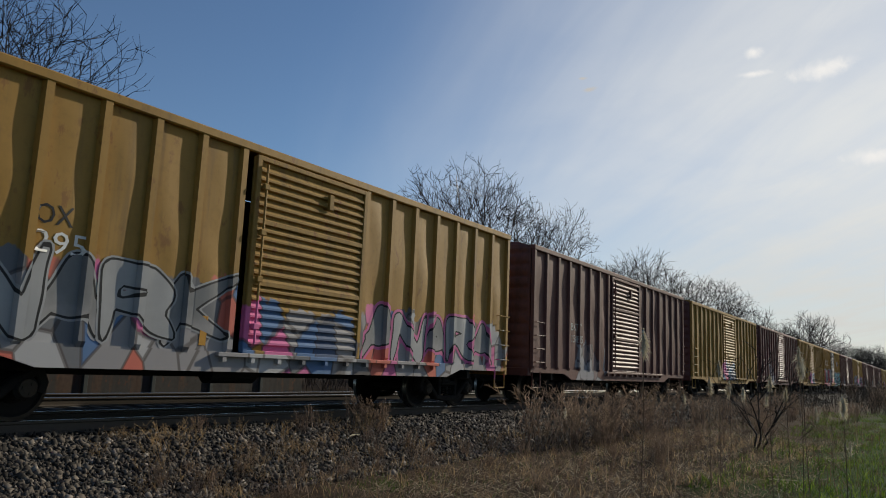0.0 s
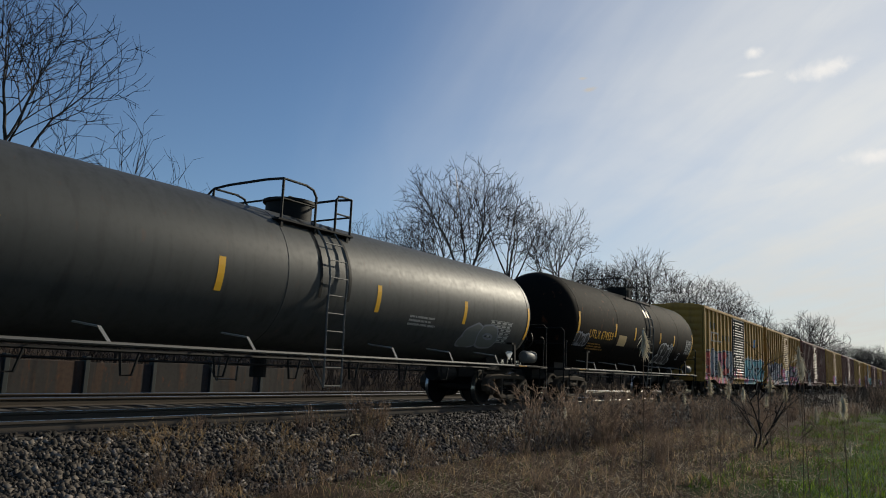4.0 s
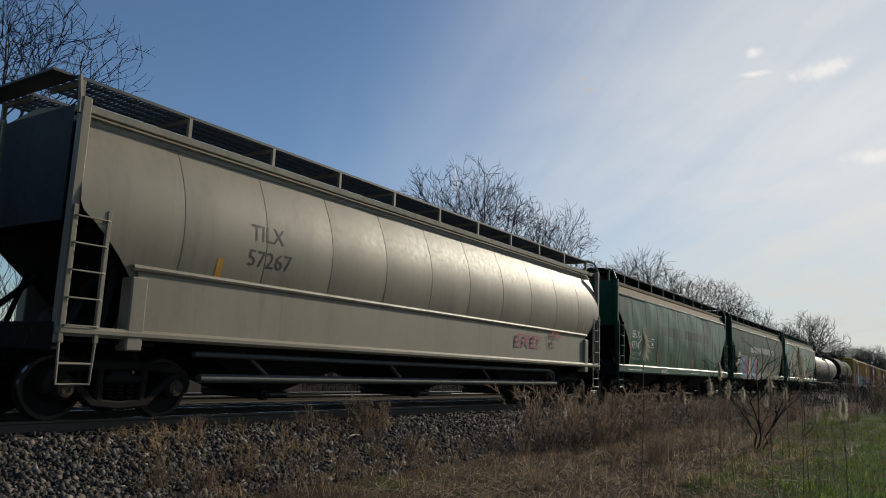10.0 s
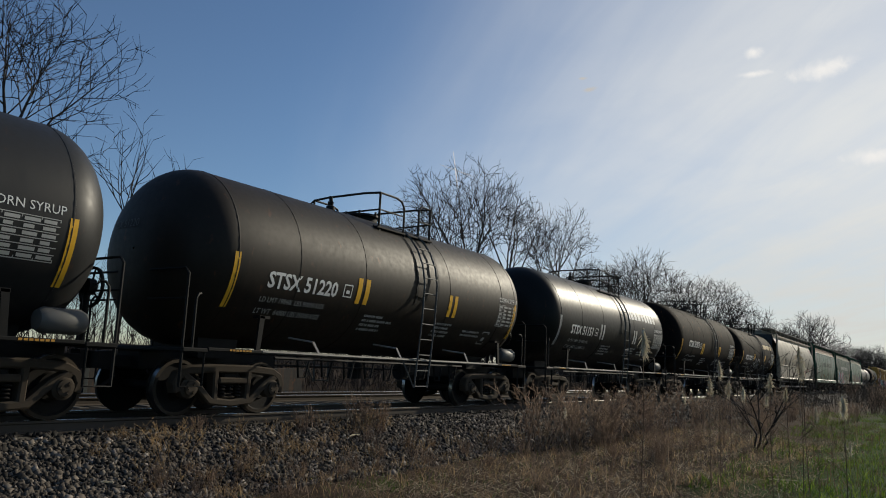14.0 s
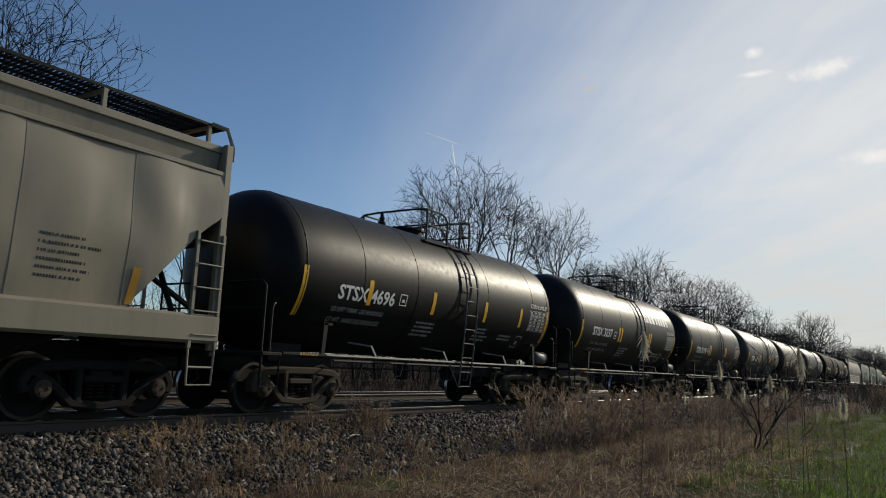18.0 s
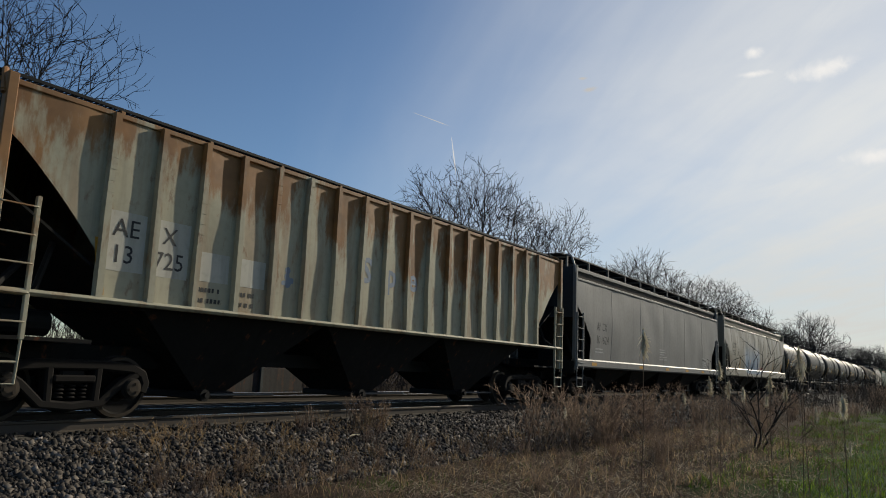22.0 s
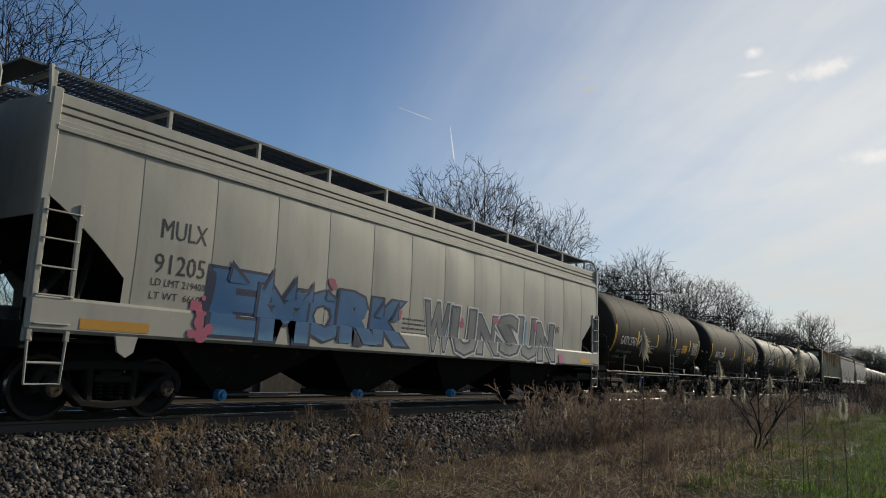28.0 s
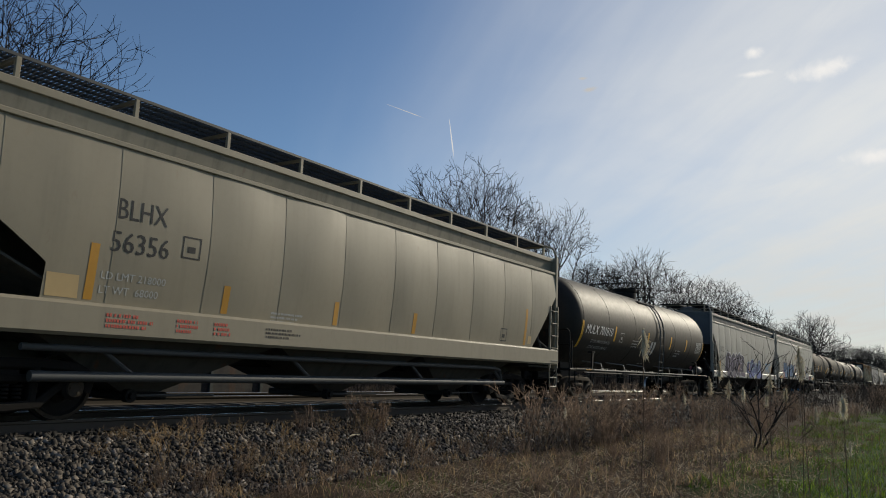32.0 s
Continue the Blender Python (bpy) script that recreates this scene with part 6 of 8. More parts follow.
AM, u6, e6 = hopper(-256.1, -274.95, P_["grey"], "plain pale grey flat-sided covered hopper", 32, roof_m=P_["brown_roof"], bays=4, bulge=0.05, base=1.49, seams=6, quilt=0.006, dents=0.03, end_m=P_["hopper_foot"], ladder_m=P_["grey"], eave=True, zt=4.02, bulk_m=P_["end_shade"], board_z=4.84, diagonal=(3.1, 1.15), knee=2.1, sill=(1.14, 1.42))
marks(AM, "AMCX", "109624", -7.62, 2.44, u6, M_INK, 0.28, 0.45, 0.95, 1.12)
small_print(AM, -7.7, 1.78, 1.0, 2, u6, M_GREYBAR, 0.05, 0.11, 3)
small_print(AM, -0.6, 2.05, 1.0, 5, u6, M_GREYBAR, 0.04, 0.10, 4)
small_print(AM, 6.2, 1.9, 0.8, 5, u6, M_GREYBAR, 0.04, 0.10, 5)
for y in (-8.2, -3.4, 0.0, 3.0, 5.8):
    patch(AM, y, y + 0.45, 1.22, 1.33, e6, M_AMBER, rows=1)

AE, u7, e7 = hopper(-276.0, -292.85, P_["rust_grey"], "rust-streaked ribbed covered hopper with faded lettering", 33, roof_m=P_["rust_roof"], ribs=True, seams=17, bulge=0.0, base=1.46, quilt=0.0, dents=0.03, end_m=P_["hopper_foot"], ladder_m=P_["rust_grey"], bulk_m=P_["end_shade"], rib_ys=[-6.9 + i * 0.80 for i in range(18)], sill=(1.64, 1.72), zt=4.36, board_z=4.60, diagonal=(3.7, 1.35), knee=2.35)
part("end_sign", Shape().box(0.35, 1.2, -8.35, -8.335, 3.75, 4.2, 0.004), P_["wash"], AE, "pale painted end panel")
for ch, y in (("AE", -6.74), ("X", -5.92)):
    stencil(AE, ch, y, 2.62, 0.26, u7, M_INK, 0.009)
for ch, y in (("13", -6.74), ("725", -6.05)):
    stencil(AE, ch, y, 2.24, 0.26, u7, M_INK, 0.009)
for y, z0, z1 in ((-6.83, 2.12, 2.98), (-6.04, 2.12, 2.98), (-5.24, 2.15, 2.62), (-4.44, 2.15, 2.62)):
    patch(AE, y, y + 0.62, z0, z1, u7, P_["wash"], 0.004, "repaint_patch", 10, 6)
small_print(AE, -5.2, 1.98, 0.6, 2, u7, M_INK, 0.07, 0.17, 3, 0.006)
small_print(AE, -4.4, 1.98, 0.5, 2, u7, M_INK, 0.07, 0.17, 4, 0.006)
blob(AE, -3.3, 2.38, 0.14, u7, SPRAY["faint_blue"], 3)
for ch, y in (("S", -1.22), ("p", -0.40), ("e", 0.40)):
    stencil(AE, ch, y, 2.62, 0.50, u7, SPRAY["faint_blue"], 0.006, offset=0.02)
for y in (-7.08, -3.75, -1.36, 1.04, 5.85):
    patch(AE, y, y + 0.13, 1.76, 2.55 if y < -7 else 2.1, u7, M_AMBER, 0.012)

# long black tanks
for f, r_, text, col, label, seed in (
        (-293.7, -308.0, "GATX 37177", "dusty_black", "dirty black tank car with amber marks and yellow label", 34),
        (-309.2, -324.2, "UTLX 221320", "dusty_black", "black ring-stiffened tank car with yellow marks", 35),
        (-325.3, -338.9, "GATX 37206", "sooty_brown", "black tank car with white data panel", 36),
        (-339.9, -353.0, "GATX 37411", "sooty_brown", "dusty black tank car with white stencilled lettering", 37)):
    late = seed == 35
    car, sf, cy = tank(f, r_, P_[col], label, seed, dome="round", r=1.45 if late else 1.50, zc=2.60 if late else 2.66, seam_ys=(-3.0, -1.86, -0.69, 3.0) if late else (-4.28, -0.70, 2.70), inset=1.65, cage=(-0.80, 0.68, 1.46, 1.66) if late else (-0.30, 0.45, 1.22, 1.45), steps=(0.95, 1.42) if late else (0.72, 1.18), walkway=1.75)
    stencil(car, text, -5.11, 2.10, 0.32, sf, M_WHITE, width=1.80)
    weights(car, -5.15, 1.80, sf, M_GREYBAR, numbers=("198200 LB 88880 KG", "88700 LB 30230 KG"), h=0.09)
    for y in (-1.56, 0.45, 2.92, 5.0) if late else (-3.30, -0.84, 1.74, 4.06):
        patch(car, y, y + 0.13, 2.17, 2.68, sf, M_AMBER if seed == 34 else M_YELLOW)
    for k in (-1, 1):
        patch(car, k * (cy + 0.02) - 0.07, k * (cy + 0.02) + 0.07, 1.8, 2.8, sf, M_AMBER if seed == 34 else M_YELLOW, 0.006, rows=8)
    y = 4.64 if late else 2.92
    z = -0.42 if late else 0.0
    patch(car, y, y + 0.75, 2.08 + z, 2.42 + z, sf, M_YELLOW, name="caution_label")
    small_print(car, y + 0.07, 2.33 + z, 0.62, 4, sf, M_INK, 0.035, 0.07, seed + 9, 0.008)
    data_panel(car, cy - 1.15, 2.05, 0.95, 0.55, sf, M_GREYBAR, seed)
    small_print(car, -1.7, 2.15, 1.0, 2, sf, M_GREYBAR, 0.045, 0.09, seed)
    small_print(car, 2.1, 2.2, 0.8, 5, sf, M_GREYBAR, 0.04, 0.08, seed + 1)
    small_print(car, -5.2, 1.4, 1.6, 1, sf, SPRAY["red"], 0.05, 0.08, seed + 2)
    boxed_mark(car, cy - 1.3, 1.62, sf, M_GREYBAR, 0.3)
    placard(car, cy - 0.05, 1.35, sf)

MU, u8, e8 = hopper(-354.1, -373.3, P_["grey_b"], "pale grey covered hopper with blue graffiti and fluted roof band", 38, roof_m=P_["grey_b"], band=True, bays=4, bulge=0.07, base=1.48, seams=14, dents=0.016, end_m=P_["hopper_foot"], ladder_m=P_["grey_b"], zt=3.92, cap_m=SPRAY["blue"], quilt=0.016, diagonal=(2.95, 1.2), knee=2.02, sill=(1.19, 1.66), board_m=M_PIPE)
marks(MU, "MULX", "91205", -7.78, 2.70, u8, M_INK, 0.30, 0.53, 0.84, 0.92)
weights(MU, -7.85, 1.98, u8, M_INK, width=0.98)
block_piece(MU, "EMORK", -6.70, -1.6, 1.20, 2.50, e8, [FADE["sea"]], SPRAY["navy"], seed=41, swing=0.16, overlap=1.36, thick=0.10)
for y, z, w, h in ((-6.45, 2.22, 0.5, 0.34), (-5.7, 2.15, -0.3, 0.42), (-5.2, 2.05, -0.35, 0.45), (-4.7, 2.05, -0.3, 0.4), (-4.1, 2.15, 0.4, 0.2), (-2.6, 1.95, -0.35, 0.4), (-2.05, 1.9, -0.3, 0.42), (-1.55, 1.35, 0.4, 0.35)):
    part("graffiti_letter", on_side([(0, 0), (abs(w), 0), (abs(w) * (0.15 if w > 0 else 0.95), h)], [(0, 1, 2)], y, z, u8, 0.013), SPRAY["navy"], MU)
    part("graffiti_letter", on_side([(0.05, 0), (abs(w) - 0.05, 0), (abs(w) * (0.2 if w > 0 else 0.88), h * 0.75)], [(0, 1, 2)], y, z - 0.03, u8, 0.0155), FADE["sea"], MU)

for y, z, w, h in ((-0.1, 1.5, 0.5, 0.8), (1.3, 1.6, 0.4, 0.6), (2.5, 1.5, 0.4, 0.7), (3.8, 1.45, 0.45, 0.9), (4.9, 1.5, 0.4, 0.8)):
    part("graffiti_letter", on_side([(0, 0), (w, -0.1), (w * 1.1, h), (w * 0.3, h * 0.9)], [(0, 1, 2, 3)], y, z, u8, 0.003), SPRAY["blue"], MU)
block_piece(MU, "WUNSUN", -0.85, 6.0, 1.20, 2.48, e8, [FADE["steel"]], SPRAY["slate"], SPRAY["white"], seed=42, swing=0.12, overlap=1.12, thick=0.075)
blob(MU, 6.45, 1.42, 0.20, e8, SPRAY["pink"], 9, 0.012)
stencil(MU, "HNR", 5.75, 2.12, 0.22, u8, SPRAY["black"], 0.012, shear=0.3)
patch(MU, 7.94, 8.79, 1.30, 1.43, e8, M_YELLOW, rows=1)
patch(MU, -8.9, -7.85, 1.26, 1.40, e8, M_AMBER, rows=1)
blob(MU, -7.0, 1.38, 0.22, e8, SPRAY["rose"], 3, 0.012)
for y, z in ((-7.0, 1.75), (-3.9, 2.45), (-1.7, 2.0), (0.8, 2.0), (2.5, 2.15), (4.8, 2.2)):
    blob(MU, y, z, 0.13, u8, SPRAY["rose"], int(y * 10), 0.012)
small_print(MU, -1.6, 1.95, 1.2, 5, u8, M_INK, 0.04, 0.10, 4)
s = Shape()
s.slab([(-8.35, 1.20), (-8.0, 1.20), (-8.05, 0.98), (-8.17, 0.90), (-8.3, 0.98)], 1.55, 1.59)
part("lifting_lug", s, P_["grey_b"], MU)

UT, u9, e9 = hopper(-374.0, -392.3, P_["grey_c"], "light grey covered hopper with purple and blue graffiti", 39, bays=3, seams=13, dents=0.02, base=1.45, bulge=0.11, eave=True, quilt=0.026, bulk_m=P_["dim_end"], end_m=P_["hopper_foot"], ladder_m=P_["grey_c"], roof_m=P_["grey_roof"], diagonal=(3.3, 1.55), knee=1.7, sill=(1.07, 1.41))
marks(UT, "UTCX", "47591", -7.50, 2.44, u9, M_INK, 0.28, 0.44, 0.80, 0.90)
weights(UT, -7.6, 1.66, u9, M_INK, numbers=("198000 LB", "64000 LB"), h=0.08)
piece(UT, "RONE", -6.0, -1.75, 1.09, 2.50, e9, [FADE["grape"]], SPRAY["purple"], SPRAY["white"], seed=43, swing=0.12, overlap=1.22, fat=0.25, halo=0.05)
piece(UT, "OCAOS", -0.45, 3.65, 1.09, 2.20, e9, [FADE["royal"]], SPRAY["navy"], SPRAY["ice"], seed=44, swing=0.14, overlap=1.3, fat=0.2, halo=0.035, spike=0.12)
piece(UT, "RONE", -5.75, -1.95, 1.47, 2.3, u9, [SPRAY["lilac"]], None, seed=43, swing=0.1, overlap=0.85, fat=0.035, proud=0.02, cell=0.035)
piece(UT, "OCAOS", -0.25, 3.45, 1.47, 2.05, u9, [SPRAY["ice"]], None, seed=44, swing=0.1, overlap=0.8, fat=0.04, proud=0.02, cell=0.03)
stencil(UT, "THC", 5.0, 1.55, 0.6, u9, SPRAY["blue"], 0.006, shear=0.2)
for y in (-7.85, -4.5, -3.0, 0.0, 2.6, 7.6):
    patch(UT, y, y + 0.11, 1.46, 2.0, u9, M_AMBER, 0.012)
boxed_mark(UT, 6.6, 1.55, u9, M_INK, 0.34)
boxed_mark(UT, -6.4, 2.35, u9, M_GREYBAR, 0.34)
small_print(UT, 4.6, 1.9, 1.4, 2, u9, M_GREYBAR, 0.04, 0.09, 5)
small_print(UT, 5.2, 1.2, 2.0, 1, e9, M_INK, 0.06, 0.09, 6)
for y in (-8.2, 8.2):
    part("lifting_lug", Shape().box(1.60, 1.66, y - 0.08, y + 0.08, 0.75, 1.55, 0.02), P_["grey_c"], UT)

MT, sm, cm = tank(-393.4, -410.2, P_["tan_black"], "dark jacketed tank car with slanted white lettering", 40, dome="drum", seam_ys=(-5.2, -2.4, 2.8, 5.4), r=1.55, zc=2.74, inset=1.5, walkway=1.9)
stencil(MT, "MULX 701810", -7.30, 2.30, 0.30, sm, M_WHITE, width=2.45, shear=0.25)
end_stencil(MT, "MULX 701810", -0.95, 3.30, 0.15, cm, 1.55, 2.74, M_DULL, 1.2)
weights(MT, -6.6, 2.02, sm, M_GREYBAR, numbers=("195500 LB 88000 KG", "90100 LB 40900 KG"), h=0.10)
for y in (-4.6, -0.9, 2.2, 4.6):
    patch(MT, y, y + 0.13, 2.15, 2.68, sm, M_YELLOW)
for k in (-1, 1):
    patch(MT, k * (cm + 0.02) - 0.07, k * (cm + 0.02) + 0.07, 1.8, 2.7, sm, M_YELLOW, 0.006, rows=8)
boxed_mark(MT, -4.0, 2.15, sm, M_GREYBAR, 0.34)
small_print(MT, -2.6, 2.25, 1.0, 3, sm, M_GREYBAR, 0.05, 0.11, 4)
small_print(MT, 3.2, 2.1, 0.9, 3, sm, M_GREYBAR, 0.05, 0.11, 5)
data_panel(MT, 6.3, 2.15, 0.9, 0.5, sm, M_GREYBAR, 6)
for y in (-0.35, 0.0):
    patch(MT, y, y + 0.22, 1.45, 2.35, sm, M_GREYBAR, 0.006, name="worn_patch")
placard(MT, cm - 0.1, 1.5, sm, SPRAY["rose"])

BL, uB, eB = hopper(-411.4, -429.6, P_["tan_c"], "tan-grey covered hopper with red notices on its sill", 41, roof_m=P_["tan_roof"], bays=3, seams=11, pipe=True, dents=0.014, eave=True, quilt=0.018, base=1.42, bulge=0.14, end_m=P_["bay_grey"], ladder_m=P_["tan_c"], diagonal=(3.5, 2.35), knee=2.1, front_cut=(3.22, 1.45, 1.62), inset=2.4, sill=(1.17, 1.63), board_m=M_PIPE)
marks(BL, "BLHX", "56356", -5.73, 2.86, uB, M_INK, 0.30, 0.48, 0.80, 0.93)
weights(BL, -5.85, 1.98, uB, M_GREYBAR, numbers=("218000", "68000"))
boxed_mark(BL, -4.6, 2.45, uB, M_INK, 0.34)
for y in (-6.05, -3.7, -1.0, 1.6, 6.95):
    patch(BL, y, y + 0.13, 1.67, 2.45 if y < -6 else 2.69 if y > 6 else 2.12, uB, M_AMBER)
patch(BL, 7.22, 7.42, 1.72, 1.94, uB, SPRAY["ochre"], rows=1, name="paper_label")
for y, w in ((-5.75, 0.8), (-4.6, 0.4), (-3.9, 0.4)):
    small_print(BL, y, 1.46, w, 3, eB, M_REDBAR, 0.045, 0.075, int(y * 10))
small_print(BL, -2.8, 1.46, 0.9, 3, eB, M_INK, 0.035, 0.065, 4)
small_print(BL, -2.6, 1.75, 0.9, 3, uB, M_GREYBAR, 0.035, 0.07, 5)
patch(BL, -6.6, -6.15, 1.67, 1.98, uB, SPRAY["ochre"], rows=1, name="paper_label")
blob(BL, -7.4, 1.40, 0.12, eB, SPRAY["pale_teal"], 5)
boxed_mark(BL, 5.6, 1.72, uB, M_INK, 0.34)

# ---- track and ground ----
M_TIE = plain("weathered_tie", (0.075, 0.066, 0.055), 0.9, 0.0, 0.6, 14)
M_STONE = random_tint("ballast_stone", [(0.0, (0.012, 0.010, 0.0085)), (0.45, (0.048, 0.040, 0.032)), (0.75, (0.115, 0.094, 0.075)), (0.92, (0.19, 0.16, 0.13)), (1.0, (0.33, 0.29, 0.25))], 0.85, True)


def ground_material():
    """Ballast beside the tracks, then dry litter, green grass further out."""
    m, t, b = surface("ground_soil", 0.95)
    b.inputs["Specular IOR Level"].default_value = 0.05
    co = t.nodes.new("ShaderNodeTexCoord")
    sep = t.nodes.new("ShaderNodeSeparateXYZ")
    t.links.new(co.outputs["Object"], sep.inputs[0])
    big, fine = noise_at(t, 0.35, 6), noise_at(t, 14, 8, rough=0.7)
    vor = node(t, "ShaderNodeTexVoronoi", Scale=22.0)
    t.links.new(co.outputs["Object"], vor.inputs["Vector"])
    stone = ramp(t, [(0.0, (0.015, 0.015, 0.016)), (0.5, (0.055, 0.052, 0.05)), (1.0, (0.15, 0.14, 0.13))])
    t.links.new(vor.outputs["Color"], stone.inputs["Fac"])
    litter = mixed(t, fine, (0.02, 0.015, 0.011), (0.10, 0.072, 0.05))
    grass = mixed(t, fine, (0.012, 0.028, 0.005), (0.035, 0.07, 0.012))
    # shade under the train painted into the bed: nearly black inside x 1.3 to 2
    under_shade = mixed(t, 0.75, stone.outputs["Color"], (0.006, 0.0055, 0.005))
    bed = mixed(t, stepped(t, sep.outputs["X"], 1.3, 2.0), under_shade, stone.outputs["Color"])
    edge = math_node(t, "ADD", sep.outputs["X"], math_node(t, "MULTIPLY", math_node(t, "SUBTRACT", big, 0.5), 5.0))
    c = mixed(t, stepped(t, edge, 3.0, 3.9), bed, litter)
    c = mixed(t, stepped(t, edge, 7.2, 8.4), c, grass)
    c = mixed(t, stepped(t, math_node(t, "MULTIPLY", edge, -1.0), 8.0, 9.5), c, litter)
    t.links.new(c, b.inputs["Base Color"])
    bumped(t, b, fine, 0.6, 0.05)
    return m


def ground_height(x, y):
    """The ballast bed and the land beside it."""
    n = 0.06 * noise.noise((x * 0.7, y * 0.7, 0)) + 0.03 * noise.noise((x * 2.3, y * 2.3, 4))
    if x > 1.75:
        if x < 3.4:
            return -0.20 - 0.52 * (x - 1.75) / 1.65 + n * 0.5
        return -0.72 + n - 0.02 * min(10, x - 3.4)
    if x > -7.4:
        return -0.20 + 0.2 * n
    if x > -8.4:
        return -0.20 - 0.35 * (-7.4 - x) + n * 0.5
    if x > -10.5:
        return -0.55 + n
    return -0.55 + n + 0.22 * min(9, -10.5 - x)


def build_ground():
    xs = [-2500, -900, -300, -120, -60, -40, -30, -24, -20, -17, -14, -12, -10.5, -9, -8.4, -7.9, -7.4, -6, -4, -2, 0, 1.2, 1.75, 2.1, 2.5, 2.9, 3.4, 3.8, 4.2, 4.8, 5.4, 6, 6.6, 7.2, 8, 8.8, 9.6, 10.4, 11.2, 12, 14, 17, 20, 26, 36, 60, 120, 300, 900, 2500]
    ys = [-2500, -900, -450, -200, -100, -50, -25, -12, -6, -2] + [i * 0.6 for i in range(0, 75)] + [46, 49, 53, 58, 64, 72, 82, 95, 110, 130, 160, 200, 260, 350, 500, 750, 1200, 2500, 4200]
    s = Shape()
    s.grid([[(x, y, ground_height(x, y)) for x in xs] for y in ys])
    single("ground", s, ground_material(), "ballast bed, dry litter and spring grass", "ground", kind="structure", smooth=60)


build_ground()
TRACK_2 = -5.0


def track(x0, name, ties):
    t = thing(name, "railway track of steel rails on timber ties", "track", kind="structure")
    for x in (x0 + 0.755, x0 - 0.755):
        s = Shape()
        s.prism([(x - 0.07, -0.18), (x + 0.07, -0.18), (x + 0.07, -0.165), (x + 0.012, -0.145), (x + 0.010, -0.05), (x + 0.036, -0.035), (x + 0.036, -0.004), (x - 0.036, -0.004), (x - 0.036, -0.035), (x - 0.010, -0.05), (x - 0.012, -0.145), (x - 0.07, -0.165)], -500, 700)
        r = part("rail", s, M_RAIL, t)
        part("rail_head", Shape().prism([(x - 0.032, -0.004), (x + 0.032, -0.004), (x + 0.026, 0.002), (x - 0.026, 0.002)], -500, 700), M_RAILTOP, r)
    def tie_mesh():
        return Shape().box(-1.32, 1.32, -0.115, 0.115, -0.36, -0.182, 0.015).mesh("tie", M_TIE)
    def plate_mesh():
        s = Shape()
        for k in (-1, 1):
            s.box(k * 0.755 - 0.19, k * 0.755 + 0.19, -0.10, 0.10, -0.184, -0.168, 0.004)
            for a in (-0.11, 0.11):
                s.box(k * 0.755 + a - 0.02, k * 0.755 + a + 0.02, -0.05, -0.02, -0.17, -0.135)
                s.box(k * 0.755 + a - 0.02, k * 0.755 + a + 0.02, 0.02, 0.05, -0.17, -0.135)
        return s.mesh("tie_plates", M_RAIL)
    rnd = random.Random(9)
    for i in range(ties):
        tie = part("tie", shared("tie", tie_mesh), None, t, at=pose(x0 + rnd.uniform(-0.06, 0.06), 1.0 + i * 0.53, rnd.uniform(-0.012, 0.012), 0, 0, rnd.uniform(-1, 1)))
        if x0 == 0 and i < 70:
            part("tie_plates", shared("tie_plates", plate_mesh), None, t, at=Matrix.Translation((x0, 1.0 + i * 0.53, 0)))
    return t


track(0.0, "track_1", 110)
track(TRACK_2, "track_2", 56)


# darker stones for between the rails: the train's shade is in their colour
M_SHADED_STONE = random_tint("shaded_ballast_stone", [(0.0, (0.005, 0.0045, 0.004)), (0.6, (0.014, 0.012, 0.010)), (1.0, (0.05, 0.044, 0.038))], 0.8, True)


def scatter_stones(count, x0, x1, y0, y1, size, seed, name, material=M_STONE, label="grey crushed stone ballast beside the track"):
    """Broken stone laid over the bed, as one mesh."""
    rng = np.random.default_rng(seed)
    ico = np.array([(1, 0, 0), (-1, 0, 0), (0, 1, 0), (0, -1, 0), (0, 0, 1), (0, 0, -1), (0.62, 0.62, 0.45), (-0.62, -0.62, 0.45)])
    tri = np.array([(0, 6, 4), (6, 2, 4), (0, 2, 6), (2, 1, 4), (1, 7, 4), (7, 3, 4), (1, 3, 7), (3, 0, 4), (2, 0, 5), (1, 2, 5), (3, 1, 5), (0, 3, 5)])
    ys = y0 + (y1 - y0) * rng.random(count) ** 1.5
    xs = x0 + (x1 - x0) * rng.random(count)
    zs = np.array([ground_height(a, b) for a, b in zip(xs, ys)])
    sz = size * (0.5 + 1.0 * rng.random((count, 1, 1)) ** 1.7)
    v = ico[None] * (1 + 0.75 * (rng.random((count, 8, 1)) - 0.5)) * sz * (0.5 + 0.9 * rng.random((count, 1, 3)))
    ang = rng.random(count) * 6.283
    ca, sa = np.cos(ang)[:, None], np.sin(ang)[:, None]
    tilt = (rng.random(count) - 0.5)[:, None] * 2.4
    vx, vy, vz = v[..., 0], v[..., 1], v[..., 2]
    vy, vz = vy * np.cos(tilt) - vz * np.sin(tilt), vy * np.sin(tilt) + vz * np.cos(tilt)
    vx, vy = vx * ca - vy * sa, vx * sa + vy * ca
    pts = np.stack([vx + xs[:, None], vy + ys[:, None], vz + zs[:, None] + size * 0.25 * rng.random((count, 1)) * 2], -1).reshape(-1, 3)
    faces = (tri[None] + (np.arange(count) * 8)[:, None, None]).reshape(-1, 3)
    me = bpy.data.meshes.new(name)
    me.vertices.add(len(pts))
    me.vertices.foreach_set("co", pts.ravel())
    me.loops.add(faces.size)
    me.loops.foreach_set("vertex_index", faces.ravel().astype(np.int32))
    me.polygons.add(len(faces))
    me.polygons.foreach_set("loop_start", np.arange(0, faces.size, 3, dtype=np.int32))
    me.update(calc_edges=True)
    me.materials.append(material)
    tagged(new(name, me), label, "ballast", kind="stuff")


